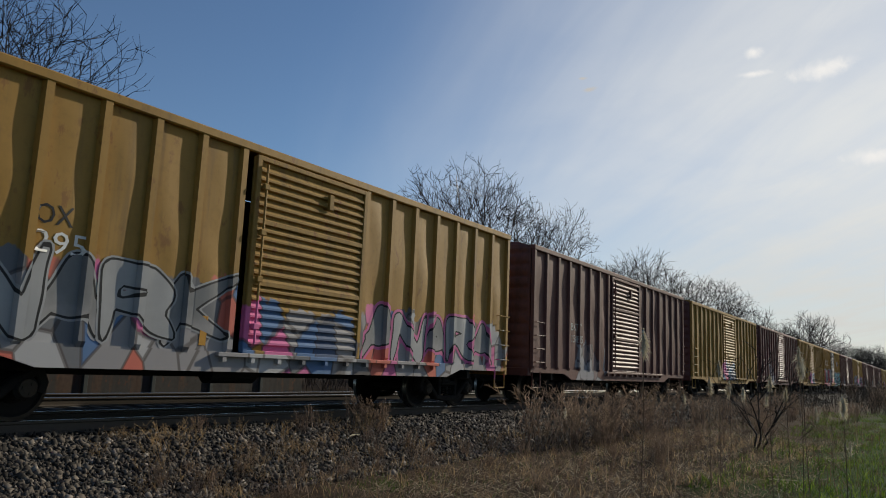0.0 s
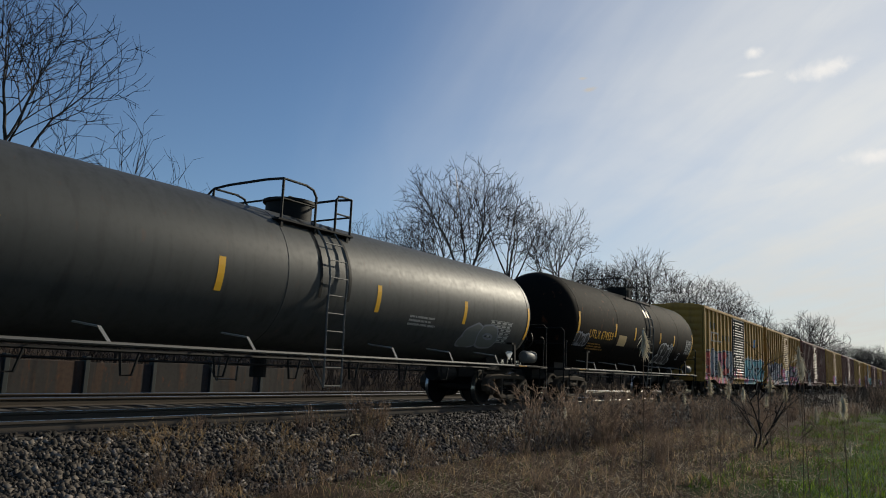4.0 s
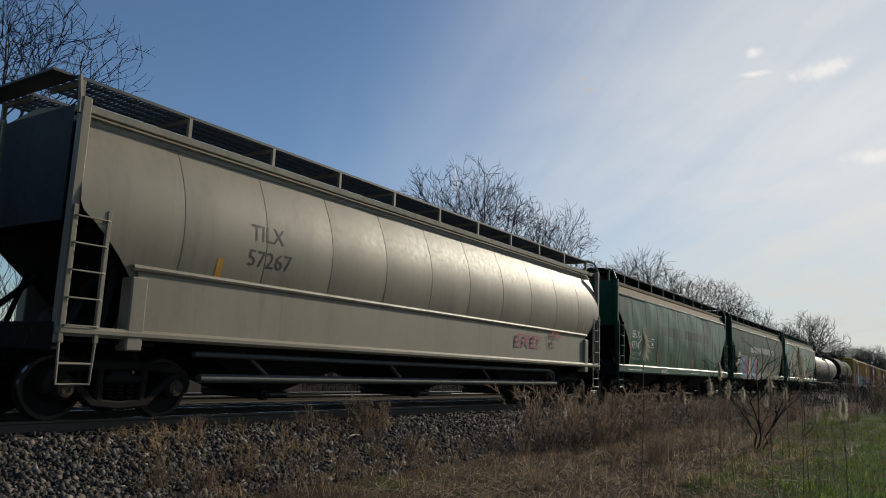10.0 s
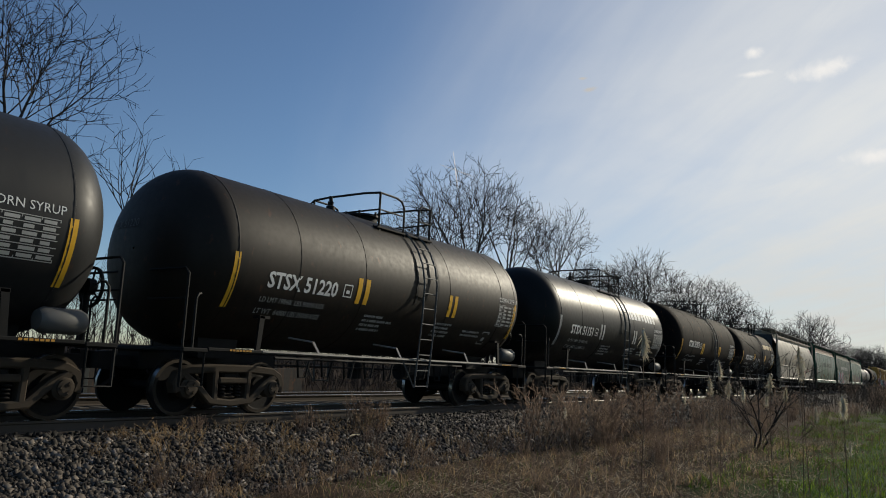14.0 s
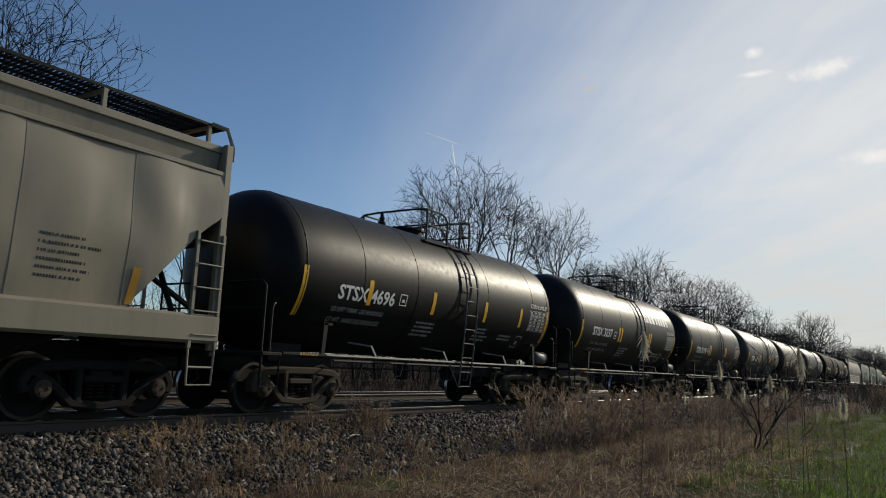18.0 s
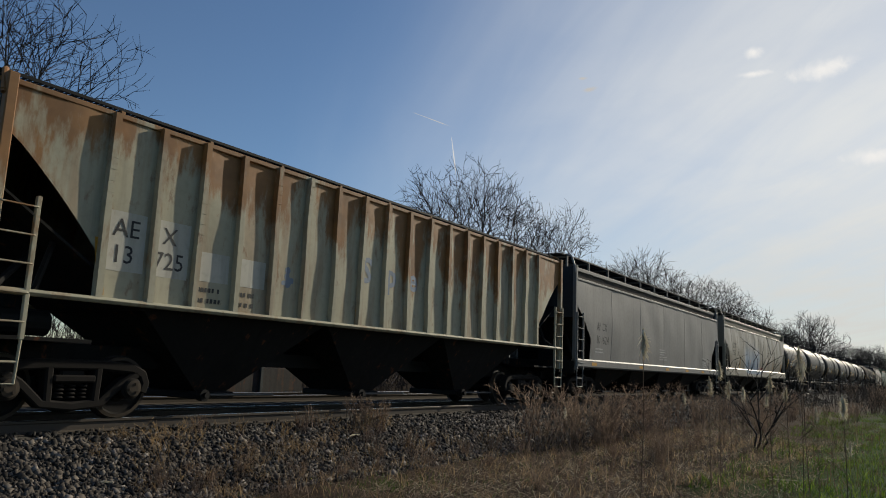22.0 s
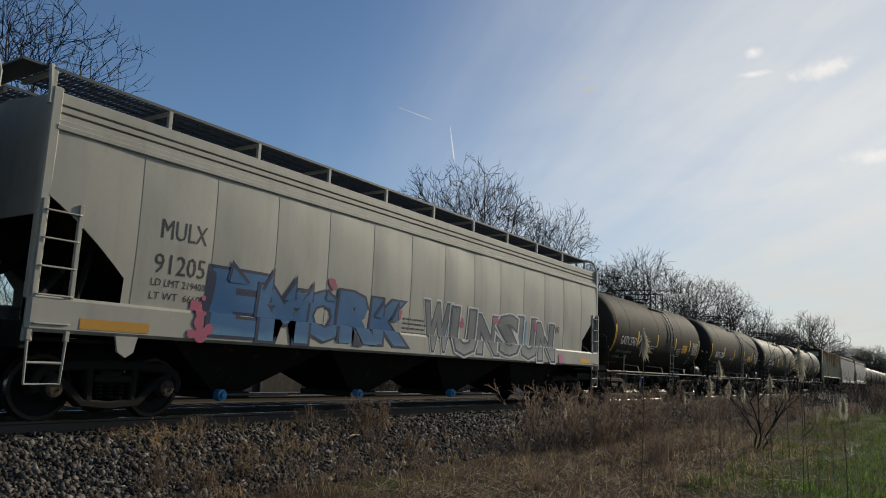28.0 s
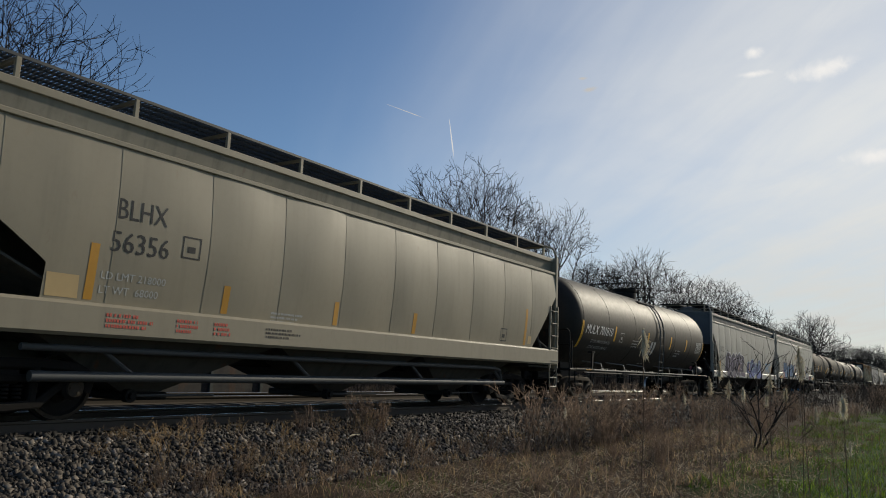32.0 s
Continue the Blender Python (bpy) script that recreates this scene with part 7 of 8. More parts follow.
scatter_stones(36000, 1.45, 3.9, 2.5, 26, 0.036, 5, "ballast_stones")
scatter_stones(12000, 1.30, 3.5, 18, 75, 0.048, 6, "ballast_stones")
scatter_stones(7000, -1.3, 1.45, 2.5, 40, 0.04, 7, "ballast_stones", M_SHADED_STONE, "ballast between the rails, darkened for the train's shade")

# ---- low wall behind the second track ----
M_WALL = paint("stained_wall", (0.040, 0.036, 0.032), 0.25, 0.5, 0.85, 31.0, 0.4, streaks=0.2)
M_POST = plain("grey_steel_post", (0.04, 0.048, 0.046), 0.6, 0.0, 0.5)


def low_wall():
    w = thing("retaining_wall", "low rust-stained retaining wall with steel posts", "wall", kind="structure")
    for i in range(9):
        y = 1.07 + i * 2.2
        part("wall_panel", Shape().box(-9.12, -9.0, y + 0.07, y + 2.13, -0.7, 0.74 - 0.03 * (i % 3), 0.01), M_WALL, w)
        part("post", Shape().box(-9.16, -8.92, y - 0.065, y + 0.065, -0.7, 0.86, 0.01), M_POST, w)


low_wall()

# ---- plants ----
M_BARK = twig_material("bark", (0.028, 0.024, 0.021))
M_TWIG = twig_material("twigs", (0.017, 0.014, 0.012))
M_BRUSH = twig_material("brush_twigs", (0.035, 0.027, 0.022))
M_WEED = twig_material("dry_weed", (0.215, 0.158, 0.120), 0.9, 0.5, 0.65)
M_GREYWEED = twig_material("grey_dead_weed", (0.25, 0.19, 0.14), 0.9, 0.45, 0.6)
M_STRAW = twig_material("straw", (0.21, 0.155, 0.10), 0.9, 0.3)
M_PLUME = twig_material("reed_plume", (0.62, 0.54, 0.41), 0.95, 0.5, 0.3)
M_GRASS = twig_material("spring_grass", (0.050, 0.100, 0.011), 0.7, 0.5, 0.4, (0.085, 0.085, 0.020))
M_GRASS2 = twig_material("young_grass", (0.14, 0.21, 0.025), 0.7, 0.55, 0.3)
M_TAN = twig_material("tan_dry_grass", (0.34, 0.24, 0.135), 0.9, 0.5, 0.55)
M_PALE = twig_material("bleached_straw", (0.50, 0.41, 0.29), 0.9, 0.35, 0.4)
M_LITTER = twig_material("dead_stalks", (0.145, 0.106, 0.077), 0.95, 0.4, 0.75, (0.055, 0.034, 0.026))


def bare_tree(height, width, seed, limbs=7, base=0.32, trunk=0.16, tip=0.010, gap=0.45, lean=(0.0, 0.0), fork=0.30, buds=0.0, stems=1, depth=4, flare=0.75, name="tree", label="leafless spring tree with fine dark twigs", group="trees behind the tracks"):
    """A leafless tree: limbs fan out of the trunk to the edge of a round crown and branch alternately, four times over."""
    rnd = random.Random(seed)
    boughs, twigs = Shape(), Shape()
    mid = Vector((lean[0] * height, lean[1] * height, height * (base + 1) / 2))
    radii = Vector((width / 2, width / 2, height * (1 - base) / 2))

    def room(p, d):
        """How far it is from p along d to the uneven edge of the crown."""
        q = Vector([(p[i] - mid[i]) / radii[i] for i in range(3)])
        w = Vector([d[i] / radii[i] for i in range(3)])
        a, b, c = w.dot(w), q.dot(w), q.dot(q) - 1
        k = b * b - a * c
        far = (-b + math.sqrt(k)) / a if k > 0 else 0.0
        return max(0.0, far) * (0.94 + 0.20 * noise.noise(Vector((p + d * far) * 0.55) + Vector((seed, 0, 0))))

    def grow(p, d, length, level):
        n = max(2, int(length / gap))
        step = length / n
        r0 = tip * (0.72 + 0.72 * (length / gap) ** (0.70 if level else 0.88))
        pts, ways = [p], [d]
        for i in range(n):
            d = (d + Vector((rnd.gauss(0, 0.085), rnd.gauss(0, 0.085), rnd.gauss(0.035, 0.06)))).normalized()
            pts.append(pts[-1] + d * step)
            ways.append(d)
        fat = r0 > tip * 2.6
        (boughs if fat else twigs).tube(pts, [r0 + (tip * 0.5 - r0) * i / n for i in range(n + 1)], 6 if fat else 3, False)
        if level >= depth:
            if rnd.random() < buds:
                for c in pts[1:]:
                    k = tip * rnd.uniform(1.3, 2.4)
                    c = c + Vector((rnd.gauss(0, k), rnd.gauss(0, k), 0))
                    twigs.add([c + Vector(v) * k for v in ((1, 0, 0), (-1, 0, 0), (0, 1, 0), (0, -1, 0), (0, 0, 1.6), (0, 0, -1.2))], [(0, 2, 4), (2, 1, 4), (1, 3, 4), (3, 0, 4), (2, 0, 5), (1, 2, 5), (3, 1, 5), (0, 3, 5)])
            return
        turn = rnd.uniform(0, 6.283)
        for i in range(1, n + 1):
            if i < n * (0.25 if level else 0.32) or rnd.random() < 0.18:
                continue
            turn += 2.4 + rnd.gauss(0, 0.5)
            u = ways[i].orthogonal().normalized()
            a = rnd.uniform(0.50, 0.95)
            e = (ways[i] * math.cos(a) + (u * math.cos(turn) + ways[i].cross(u) * math.sin(turn)) * math.sin(a) + Vector((0, 0, 0.10))).normalized()
            left = step * (n - i) * rnd.uniform(0.45, 0.75) + gap * rnd.uniform(0.9, 1.9)
            left = min(left, room(pts[i], e) + gap * rnd.uniform(0.2, 0.7))
            if left > gap * 0.55:
                grow(pts[i], e, left, level + 1)

    for k in range(stems):
        side = Vector((rnd.gauss(0, 1), rnd.gauss(0, 1), 0)) * 0.024 * width * (stems > 1)
        n, pts = 6, []
        for i in range(n + 1):
            f = i / n
            pts.append(Vector((lean[0] * height * 0.9 * f, lean[1] * height * 0.9 * f, -0.3 + (height * fork + 0.3) * f)) + side * (1 + 2.0 * f) + Vector((rnd.gauss(0, 0.04), rnd.gauss(0, 0.04), 0)) * (i > 0))
        boughs.tube(pts, [trunk * (1 - 0.35 * i / n) for i in range(n + 1)], 8, False)
        up = (pts[-1] - pts[-2]).normalized()
        turn = rnd.uniform(0, 6.283)
        count = max(2, round(limbs / stems))
        for q in range(count):
            turn += 6.283 / max(1, count - 1) + rnd.gauss(0, 0.25)
            a = 0.10 if q == 0 else rnd.uniform(0.35, 1.0) * flare
            u = up.orthogonal().normalized()
            e = (up * math.cos(a) + (u * math.cos(turn) + up.cross(u) * math.sin(turn)) * math.sin(a)).normalized()
            start = pts[-1] if q < 3 else pts[-1] + (pts[-2] - pts[-1]) * rnd.uniform(0, 0.9)
            grow(start, e, max(gap * 2, room(start, e) * rnd.uniform(0.88, 1.0)), 0 if depth > 3 else 1)
    t = thing(name, label, "tree" if name == "tree" else "shrub", group)
    part("trunk", boughs, M_BARK, t, smooth=60)
    part("crown", twigs, M_TWIG, t)
    return t


def set_out(kinds, rows, seed):
    """Trees along the far side: (kind, y, height, width); the first of a kind is the tree itself."""
    rng, used = random.Random(seed), set()
    for i, y, h, w in rows:
        tree, h0, w0 = kinds[i]
        m = Matrix.LocRotScale((-14 + rng.uniform(-0.3, 0.3), y, -0.2), Euler((0, 0, rng.uniform(0, 6.28) if i in used else 0)), Vector((w / w0, w / w0, (h + 0.2) / h0)))
        if i in used:
            copy_thing(tree, m)
        else:
            tree.matrix_basis = m
            used.add(i)


NEAR_KINDS = [(bare_tree(14.8, 10.6, 3, 9, 0.36, 0.24, 0.0105, 0.42, fork=0.36, flare=0.85), 14.8, 10.6), (bare_tree(14.0, 7.0, 8, 6, 0.42, 0.15, 0.0105, 0.46, fork=0.50, flare=0.7), 14.0, 7.0),
              (bare_tree(14.6, 7.4, 15, 7, 0.34, 0.17, 0.0105, 0.46, fork=0.42, flare=0.6), 14.6, 7.4), (bare_tree(11.0, 8.0, 21, 8, 0.22, 0.10, 0.0095, 0.46, fork=0.22, stems=2), 11.0, 8.0)]
set_out(NEAR_KINDS, [(0, 40.0, 15.0, 10.4), (1, 46.4, 14.2, 6.6), (2, 54.0, 15.2, 7.4), (3, 31.6, 9.8, 4.6), (3, 34.8, 10.8, 4.5), (3, 43.2, 9.0, 5.0), (3, 49.5, 9.4, 5.4), (3, 57.6, 12.0, 8.0), (1, 62.0, 10.8, 7.0), (2, 66.5, 12.2, 8.0)], 4)
MIDDLE_KINDS = [(bare_tree(15.0, 11.0, 31, 7, 0.30, 0.20, 0.0150, 0.62, fork=0.32), 15.0, 11.0), (bare_tree(15.0, 10.0, 32, 7, 0.30, 0.20, 0.0150, 0.62, fork=0.32), 15.0, 10.0)]
set_out(MIDDLE_KINDS, [(0, 76.0, 14.6, 10.5), (1, 87.5, 14.1, 10.0), (0, 71.0, 10.6, 7.0), (1, 82.0, 10.8, 8.0), (0, 95.0, 11.2, 9.0), (1, 104.0, 15.4, 11.0), (0, 113.0, 12.0, 11.0), (1, 122.5, 15.0, 11.0), (0, 133.0, 11.0, 11.0), (1, 146.0, 12.8, 11.0), (0, 158.0, 12.4, 12.0), (1, 172.0, 12.6, 13.0)], 5)
FAR_KINDS = [(bare_tree(20.0, 20.0, 41, 10, 0.14, 0.36, 0.030, 0.95, fork=0.20, flare=1.0), 20.0, 20.0), (bare_tree(20.0, 18.0, 42, 9, 0.16, 0.34, 0.028, 1.05, fork=0.20, flare=1.0), 20.0, 18.0)]
set_out(FAR_KINDS, [(0, 201, 18.8, 17.5), (1, 188, 13.0, 14), (0, 226, 14.0, 18), (1, 246, 13.6, 18), (1, 268, 14, 20), (0, 292, 15.6, 22), (1, 322, 17, 24), (0, 352, 18, 24), (1, 386, 20.5, 28), (0, 414, 22, 30), (1, 452, 22, 32), (0, 502, 22, 34), (1, 560, 22, 34), (0, 640, 22, 40)], 6)
big = bare_tree(15.6, 9.0, 36, 8, 0.42, 0.13, 0.008, 0.42, lean=(0.0, 0.27), fork=0.46, buds=0.7, stems=2, flare=0.9)
big.matrix_basis = pose(-14.2, 7.0, -0.3)
slim = bare_tree(11.0, 3.8, 37, 5, 0.45, 0.07, 0.008, 0.5, fork=0.50, depth=3, flare=0.5)
slim.matrix_basis = pose(-14.0, 16.2, -0.2)
copy_thing(slim, Matrix.LocRotScale((-14.3, 18.9, -0.2), Euler((0, 0, 2.0)), Vector((0.9, 0.9, 0.86))))


def stalks(name, label, category, count, x_of, y_of, h_of, material, seed, width=0.006, lean=0.25, parts=2, kind="stuff", curl=0.2):
    """Thin upright blades as one mesh."""
    rng = random.Random(seed)
    s = Shape()
    for _ in range(count):
        x, y = x_of(rng), y_of(rng)
        if x is None:
            continue
        z, h = ground_height(x, y), h_of(rng)
        a = rng.uniform(0, 6.283)
        dx, dy = math.cos(a) * lean * h * rng.random(), math.sin(a) * lean * h * rng.random()
        b = rng.uniform(0, 3.14)
        wx, wy = math.cos(b) * width, math.sin(b) * width
        pts = []
        for i in range(parts + 1):
            f = i / parts
            c = f ** (1 + curl * 3)
            pts.append((x + dx * c, y + dy * c, z - 0.02 + h * f * (1 - 0.15 * c)))
        vs, fs = [], []
        for i, p in enumerate(pts):
            k = 1 - 0.8 * i / parts
            vs += [(p[0] - wx * k, p[1] - wy * k, p[2]), (p[0] + wx * k, p[1] + wy * k, p[2])]
            if i:
                fs.append((2 * i - 2, 2 * i - 1, 2 * i + 1, 2 * i))
        s.add(vs, fs)
    return single(name, s, material, label, category, kind=kind)


# brush behind the tracks
def brush(count, x0, x1, y0, y1, h0, h1, seed, thick):
    rng = random.Random(seed)
    s = Shape()
    for _ in range(count):
        x, y, h = rng.uniform(x0, x1), rng.uniform(y0, y1), rng.uniform(h0, h1)
        p = Vector((x, y, -0.6))
        d = Vector((rng.gauss(0, 0.25), rng.gauss(0, 0.25), 1)).normalized()
        pts = [p]
        for i in range(3):
            d = (d + Vector((rng.gauss(0, 0.15), rng.gauss(0, 0.15), 0.05))).normalized()
            pts.append(pts[-1] + d * h / 3)
        s.tube(pts, [thick, thick * 0.8, thick * 0.6, thick * 0.35], 3, False)
        for q in range(5):
            b = pts[rng.randint(1, 3)]
            e = (d + Vector((rng.gauss(0, 0.6), rng.gauss(0, 0.6), rng.uniform(-0.1, 0.5)))).normalized()
            m = b + e * h * 0.16
            s.tube([b, m, m + (e + Vector((rng.gauss(0, 0.3), rng.gauss(0, 0.3), 0.2))) * h * 0.16], [thick * 0.5, thick * 0.4, thick * 0.25], 3, False)
    single("brush", s, M_BRUSH, "leafless thicket of brush along the far side", "brush", kind="stuff")


brush(1200, -13.5, -9.6, 3, 60, 1.2, 4.6, 1, 0.016)
brush(900, -15, -9.6, 55, 200, 1.6, 5.0, 2, 0.028)
brush(500, -30, -15, 4, 120, 1.5, 4.0, 3, 0.04)
brush(400, -18, -9, 200, 520, 3.0, 7.0, 4, 0.09)
brush(900, 3.9, 14, 44, 110, 0.8, 1.9, 5, 0.014)
brush(420, 3.6, 26, 105, 420, 1.4, 3.2, 6, 0.045)

# litter, grass and dead stalks on the near side
stalks("dead_grass", "matted brown dead grass and stalks", "dead grass", 15000, lambda r: 2.9 + 6.0 * r.random() ** 0.8, lambda r: 4 + 36 * r.random() ** 1.4, lambda r: 0.03 + 0.22 * r.random() ** 2.2, M_LITTER, 11, 0.007, 2.6)
stalks("straw_grass", "pale straw blades lying in the litter", "dead grass", 5000, lambda r: 3.4 + 6.0 * r.random(), lambda r: 5 + 32 * r.random() ** 1.4, lambda r: r.uniform(0.03, 0.16), M_STRAW, 12, 0.006, 3.2)
stalks("red_stems", "low reddish dead stems over the ballast toe", "dead grass", 3000, lambda r: 2.3 + 3.6 * r.random(), lambda r: 6 + 22 * r.random() ** 1.2, lambda r: r.uniform(0.05, 0.22), M_WEED, 18, 0.005, 1.8)
stalks("bleached_straw", "long bleached stems lying crossed in the litter", "dead grass", 5200, lambda r: 4.4 + 4.8 * r.random(), lambda r: 8 + 18 * r.random() ** 1.3, lambda r: r.uniform(0.05, 0.15), M_PALE, 19, 0.0075, 6.5, 3)
stalks("fallen_stems", "brown fallen stems tangled over the ground", "dead grass", 11000, lambda r: 3.2 + 6.0 * r.random(), lambda r: 5 + 26 * r.random() ** 1.4, lambda r: r.uniform(0.03, 0.11), M_LITTER, 22, 0.007, 7.0, 3)
stalks("tan_tufts", "tan tufts of old grass over the brown litter", "dead grass", 5200, lambda r: 3.0 + 0.75 * int(r.random() * 8) + r.gauss(0, 0.14), lambda r: 6.4 + 1.3 * int(r.random() * 14) + r.gauss(0, 0.2), lambda r: r.uniform(0.05, 0.30), M_TAN, 20, 0.005, 1.1, 2)
def grass_spots(lo, hi, near, far, seed):
    """Places in green patches, with bare gaps between."""
    rng = random.Random(seed)
    def place():
        while True:
            x, y = lo + (hi - lo) * rng.random(), near + (far - near) * rng.random() ** 1.3
            if noise.noise((x * 0.8, y * 0.45, 2.0)) + 0.5 * noise.noise((x * 2.6, y * 2.0, 5.0)) > -0.02 - 0.3 * (x > 9.2) and x > 8.5 - 0.065 * y + 0.5 * noise.noise((x, y * 0.6, 9.0)):
                return x, y
    return place
for name, label, count, h0, h1, seed, mat in (("green_grass", "fresh green spring grass in tufts", 30000, 0.05, 0.19, 13, M_GRASS), ("bright_grass", "bright young grass blades", 9000, 0.06, 0.24, 16, M_GRASS2)):
    spot = grass_spots(5.0, 16, 8.5, 52, seed)
    box_ = [0, 0]
    def gx(r):
        box_[0], box_[1] = spot()
        return box_[0]
    stalks(name, label, "grass", count, gx, lambda r: box_[1], lambda r: r.uniform(h0, h1), mat, seed, 0.008, 0.8)
stalks("green_patch", "small green tuft at the ballast toe", "grass", 450, lambda r: 4.55 + r.gauss(0, 0.25), lambda r: 8.9 + r.gauss(0, 0.5), lambda r: r.uniform(0.04, 0.13), M_GRASS, 21, 0.006, 0.9)
stalks("green_grass_tufts", "thin green shoots in the litter", "grass", 3000, lambda r: 3.6 + 4.5 * r.random(), lambda r: 6 + 26 * r.random(), lambda r: r.uniform(0.04, 0.14), M_GRASS, 14, 0.006, 0.8)
stalks("tall_dead_stalks", "thin upright dead stalks over the grass", "dead stalks", 150, lambda r: 6.5 + 5.0 * r.random(), lambda r: 10 + 20 * r.random() ** 1.2, lambda r: r.uniform(0.4, 1.2), M_LITTER, 15, 0.006, 0.3, 3)
stalks("dark_tussocks", "dark matted clumps of old grass", "dead grass", 5000, lambda r: 7.4 + 0.9 * int(r.random() * 8) + r.gauss(0, 0.16), lambda r: 10 + 2.6 * int(r.random() * 11) + r.gauss(0, 0.22), lambda r: r.uniform(0.06, 0.2), M_LITTER, 17, 0.007, 1.2)


def ribbon(s, a, b, w):
    """A flat sliver from a to b."""
    d = Vector(b) - Vector(a)
    u = d.orthogonal().normalized() * w
    s.add([Vector(a) - u, Vector(a) + u, b], [(0, 1, 2)])


def dry_weed(height, spread, seed, stems=16, twigs=9, material=None, label="feathery reddish-brown dry weed", fine=1.0):
    """A clump of thin stems with feathery side twigs."""
    rng = random.Random(seed)
    stem, feather = Shape(), Shape()
    for _ in range(stems):
        a = rng.uniform(0, 6.283)
        p = Vector((rng.gauss(0, spread * 0.25), rng.gauss(0, spread * 0.25), -0.05))
        d = Vector((math.cos(a) * spread * rng.random(), math.sin(a) * spread * rng.random(), 1)).normalized()
        h = height * rng.uniform(0.55, 1.0)
        pts = [p]
        for i in range(4):
            d = (d + Vector((rng.gauss(0, 0.10), rng.gauss(0, 0.10), 0))).normalized()
            pts.append(pts[-1] + d * h / 4)
        stem.tube(pts, [q * fine for q in (0.009, 0.008, 0.007, 0.005, 0.003)], 3, False)
        for _ in range(twigs):
            f = rng.uniform(1.2, 3.95)
            i = int(f)
            b = pts[i].lerp(pts[min(4, i + 1)], f - i)
            e = (d * 0.8 + Vector((rng.gauss(0, 0.55), rng.gauss(0, 0.55), rng.uniform(0.0, 0.5)))).normalized()
            ln = h * rng.uniform(0.10, 0.24)
            c = b + e * ln
            ribbon(feather, b, c, 0.006 * fine)
            for _ in range(5):
                g = b.lerp(c, rng.uniform(0.3, 1.0))
                k = (e + Vector((rng.gauss(0, 0.7), rng.gauss(0, 0.7), rng.gauss(0.1, 0.4)))).normalized() * ln * 0.4
                ribbon(feather, g, g + k, 0.007 * fine)
    t = thing("dry_weed", label, "weed", "dry weeds beside the ballast")
    tagged(part("stem_tuft", stem, material or M_WEED, t), kind="stuff")
    tagged(part("seed_plume", feather, material or M_WEED, t), kind="stuff")
    return t


def lay(kinds, spots, seed):
    """Copies of a few plants, turned and scaled, at (x, y, scale)."""
    rng = random.Random(seed)
    first = [True] * len(kinds)
    for i, (x, y, k) in enumerate(spots):
        j = i % len(kinds)
        m = Matrix.LocRotScale((x, y, ground_height(x, y)), Euler((0, 0, rng.uniform(0, 6.28))), Vector((k, k, k)))
        if first[j]:
            kinds[j].matrix_basis = m
            first[j] = False
        else:
            copy_thing(kinds[j], m)


WEEDS = [dry_weed(0.75, 0.5, 51), dry_weed(0.9, 0.6, 52, 20), dry_weed(0.6, 0.7, 53, 14)]
lay(WEEDS, [(1.85, 11.2, 0.95), (2.0, 11.5, 0.8), (1.75, 9.9, 0.75), (1.9, 9.6, 0.5), (1.75, 7.55, 0.5), (2.5, 7.9, 0.45), (3.1, 7.2, 0.5), (3.3, 6.5, 0.55), (3.4, 6.2, 0.45), (3.2, 5.9, 0.5), (3.5, 7.9, 0.5), (3.7, 8.6, 0.5), (3.6, 9.6, 0.45), (3.9, 10.5, 0.5), (4.4, 9.4, 0.4), (-0.0 + 3.0, 11.2, 0.7), (2.6, 10.6, 0.65), (5.2, 10.3, 0.4), (4.6, 11.5, 0.45), (3.6, 12.2, 0.5), (5.5, 11.8, 0.4), (3.5, 13.5, 0.6), (4.2, 13.4, 0.6), (6.2, 12.6, 0.4)] + [(2.9 + 4.6 * a, 6.5 + 13 * b, 0.28 + 0.3 * c) for a, b, c in [((i * 0.618) % 1, (i * 0.382 + 0.11 * (i % 5)) % 1, (i * 0.271) % 1) for i in range(44)]], 1)
WIRY = [dry_weed(0.85, 1.1, 57, 12, 10, M_TAN, "wispy tan dry grass on the ballast toe", 0.55), dry_weed(0.7, 1.4, 58, 14, 10, M_TAN, "sprawling tan dry weed on the ballast toe", 0.55)]
lay(WIRY, [(2.35, 6.5, 0.70), (2.0, 7.1, 0.62), (2.75, 6.1, 0.60), (3.2, 5.6, 0.55), (1.9, 8.1, 0.60), (2.5, 7.6, 0.62), (2.1, 8.9, 0.70), (1.8, 10.4, 0.75), (2.6, 8.8, 0.55), (3.3, 7.4, 0.48), (3.7, 6.6, 0.45), (1.75, 11.6, 0.80), (2.9, 9.6, 0.50), (3.9, 8.2, 0.42), (2.2, 5.6, 0.5), (1.8, 6.3, 0.42), (4.3, 9.8, 0.45), (5.0, 9.1, 0.40)] + [(1.75 + 1.5 * ((i * 0.618) % 1), 5.9 + 6.2 * ((i * 0.382 + 0.07) % 1), 0.42 + 0.35 * ((i * 0.271) % 1)) for i in range(16)], 9)
BUSHES = [dry_weed(1.5, 0.55, 54, 15, 9, None, "tall thicket of reddish-brown dry weeds"), dry_weed(1.3, 0.7, 55, 14, 8, M_GREYWEED, "tangle of grey-brown dead weed stems"), dry_weed(1.4, 0.6, 56, 14, 9, None, "tall feathery brown weed clump")]
spots = [(3.9, 16.3, 1.1), (4.3, 15.7, 0.95), (3.7, 17.2, 1.0), (4.6, 17.0, 0.95), (4.2, 18.2, 1.05), (3.8, 19.4, 1.05), (4.0, 21.0, 1.05), (3.8, 22.6, 1.05), (4.5, 20.4, 0.95), (3.9, 24.6, 1.1), (4.6, 25.8, 1.0)]
rng_ = random.Random(77)
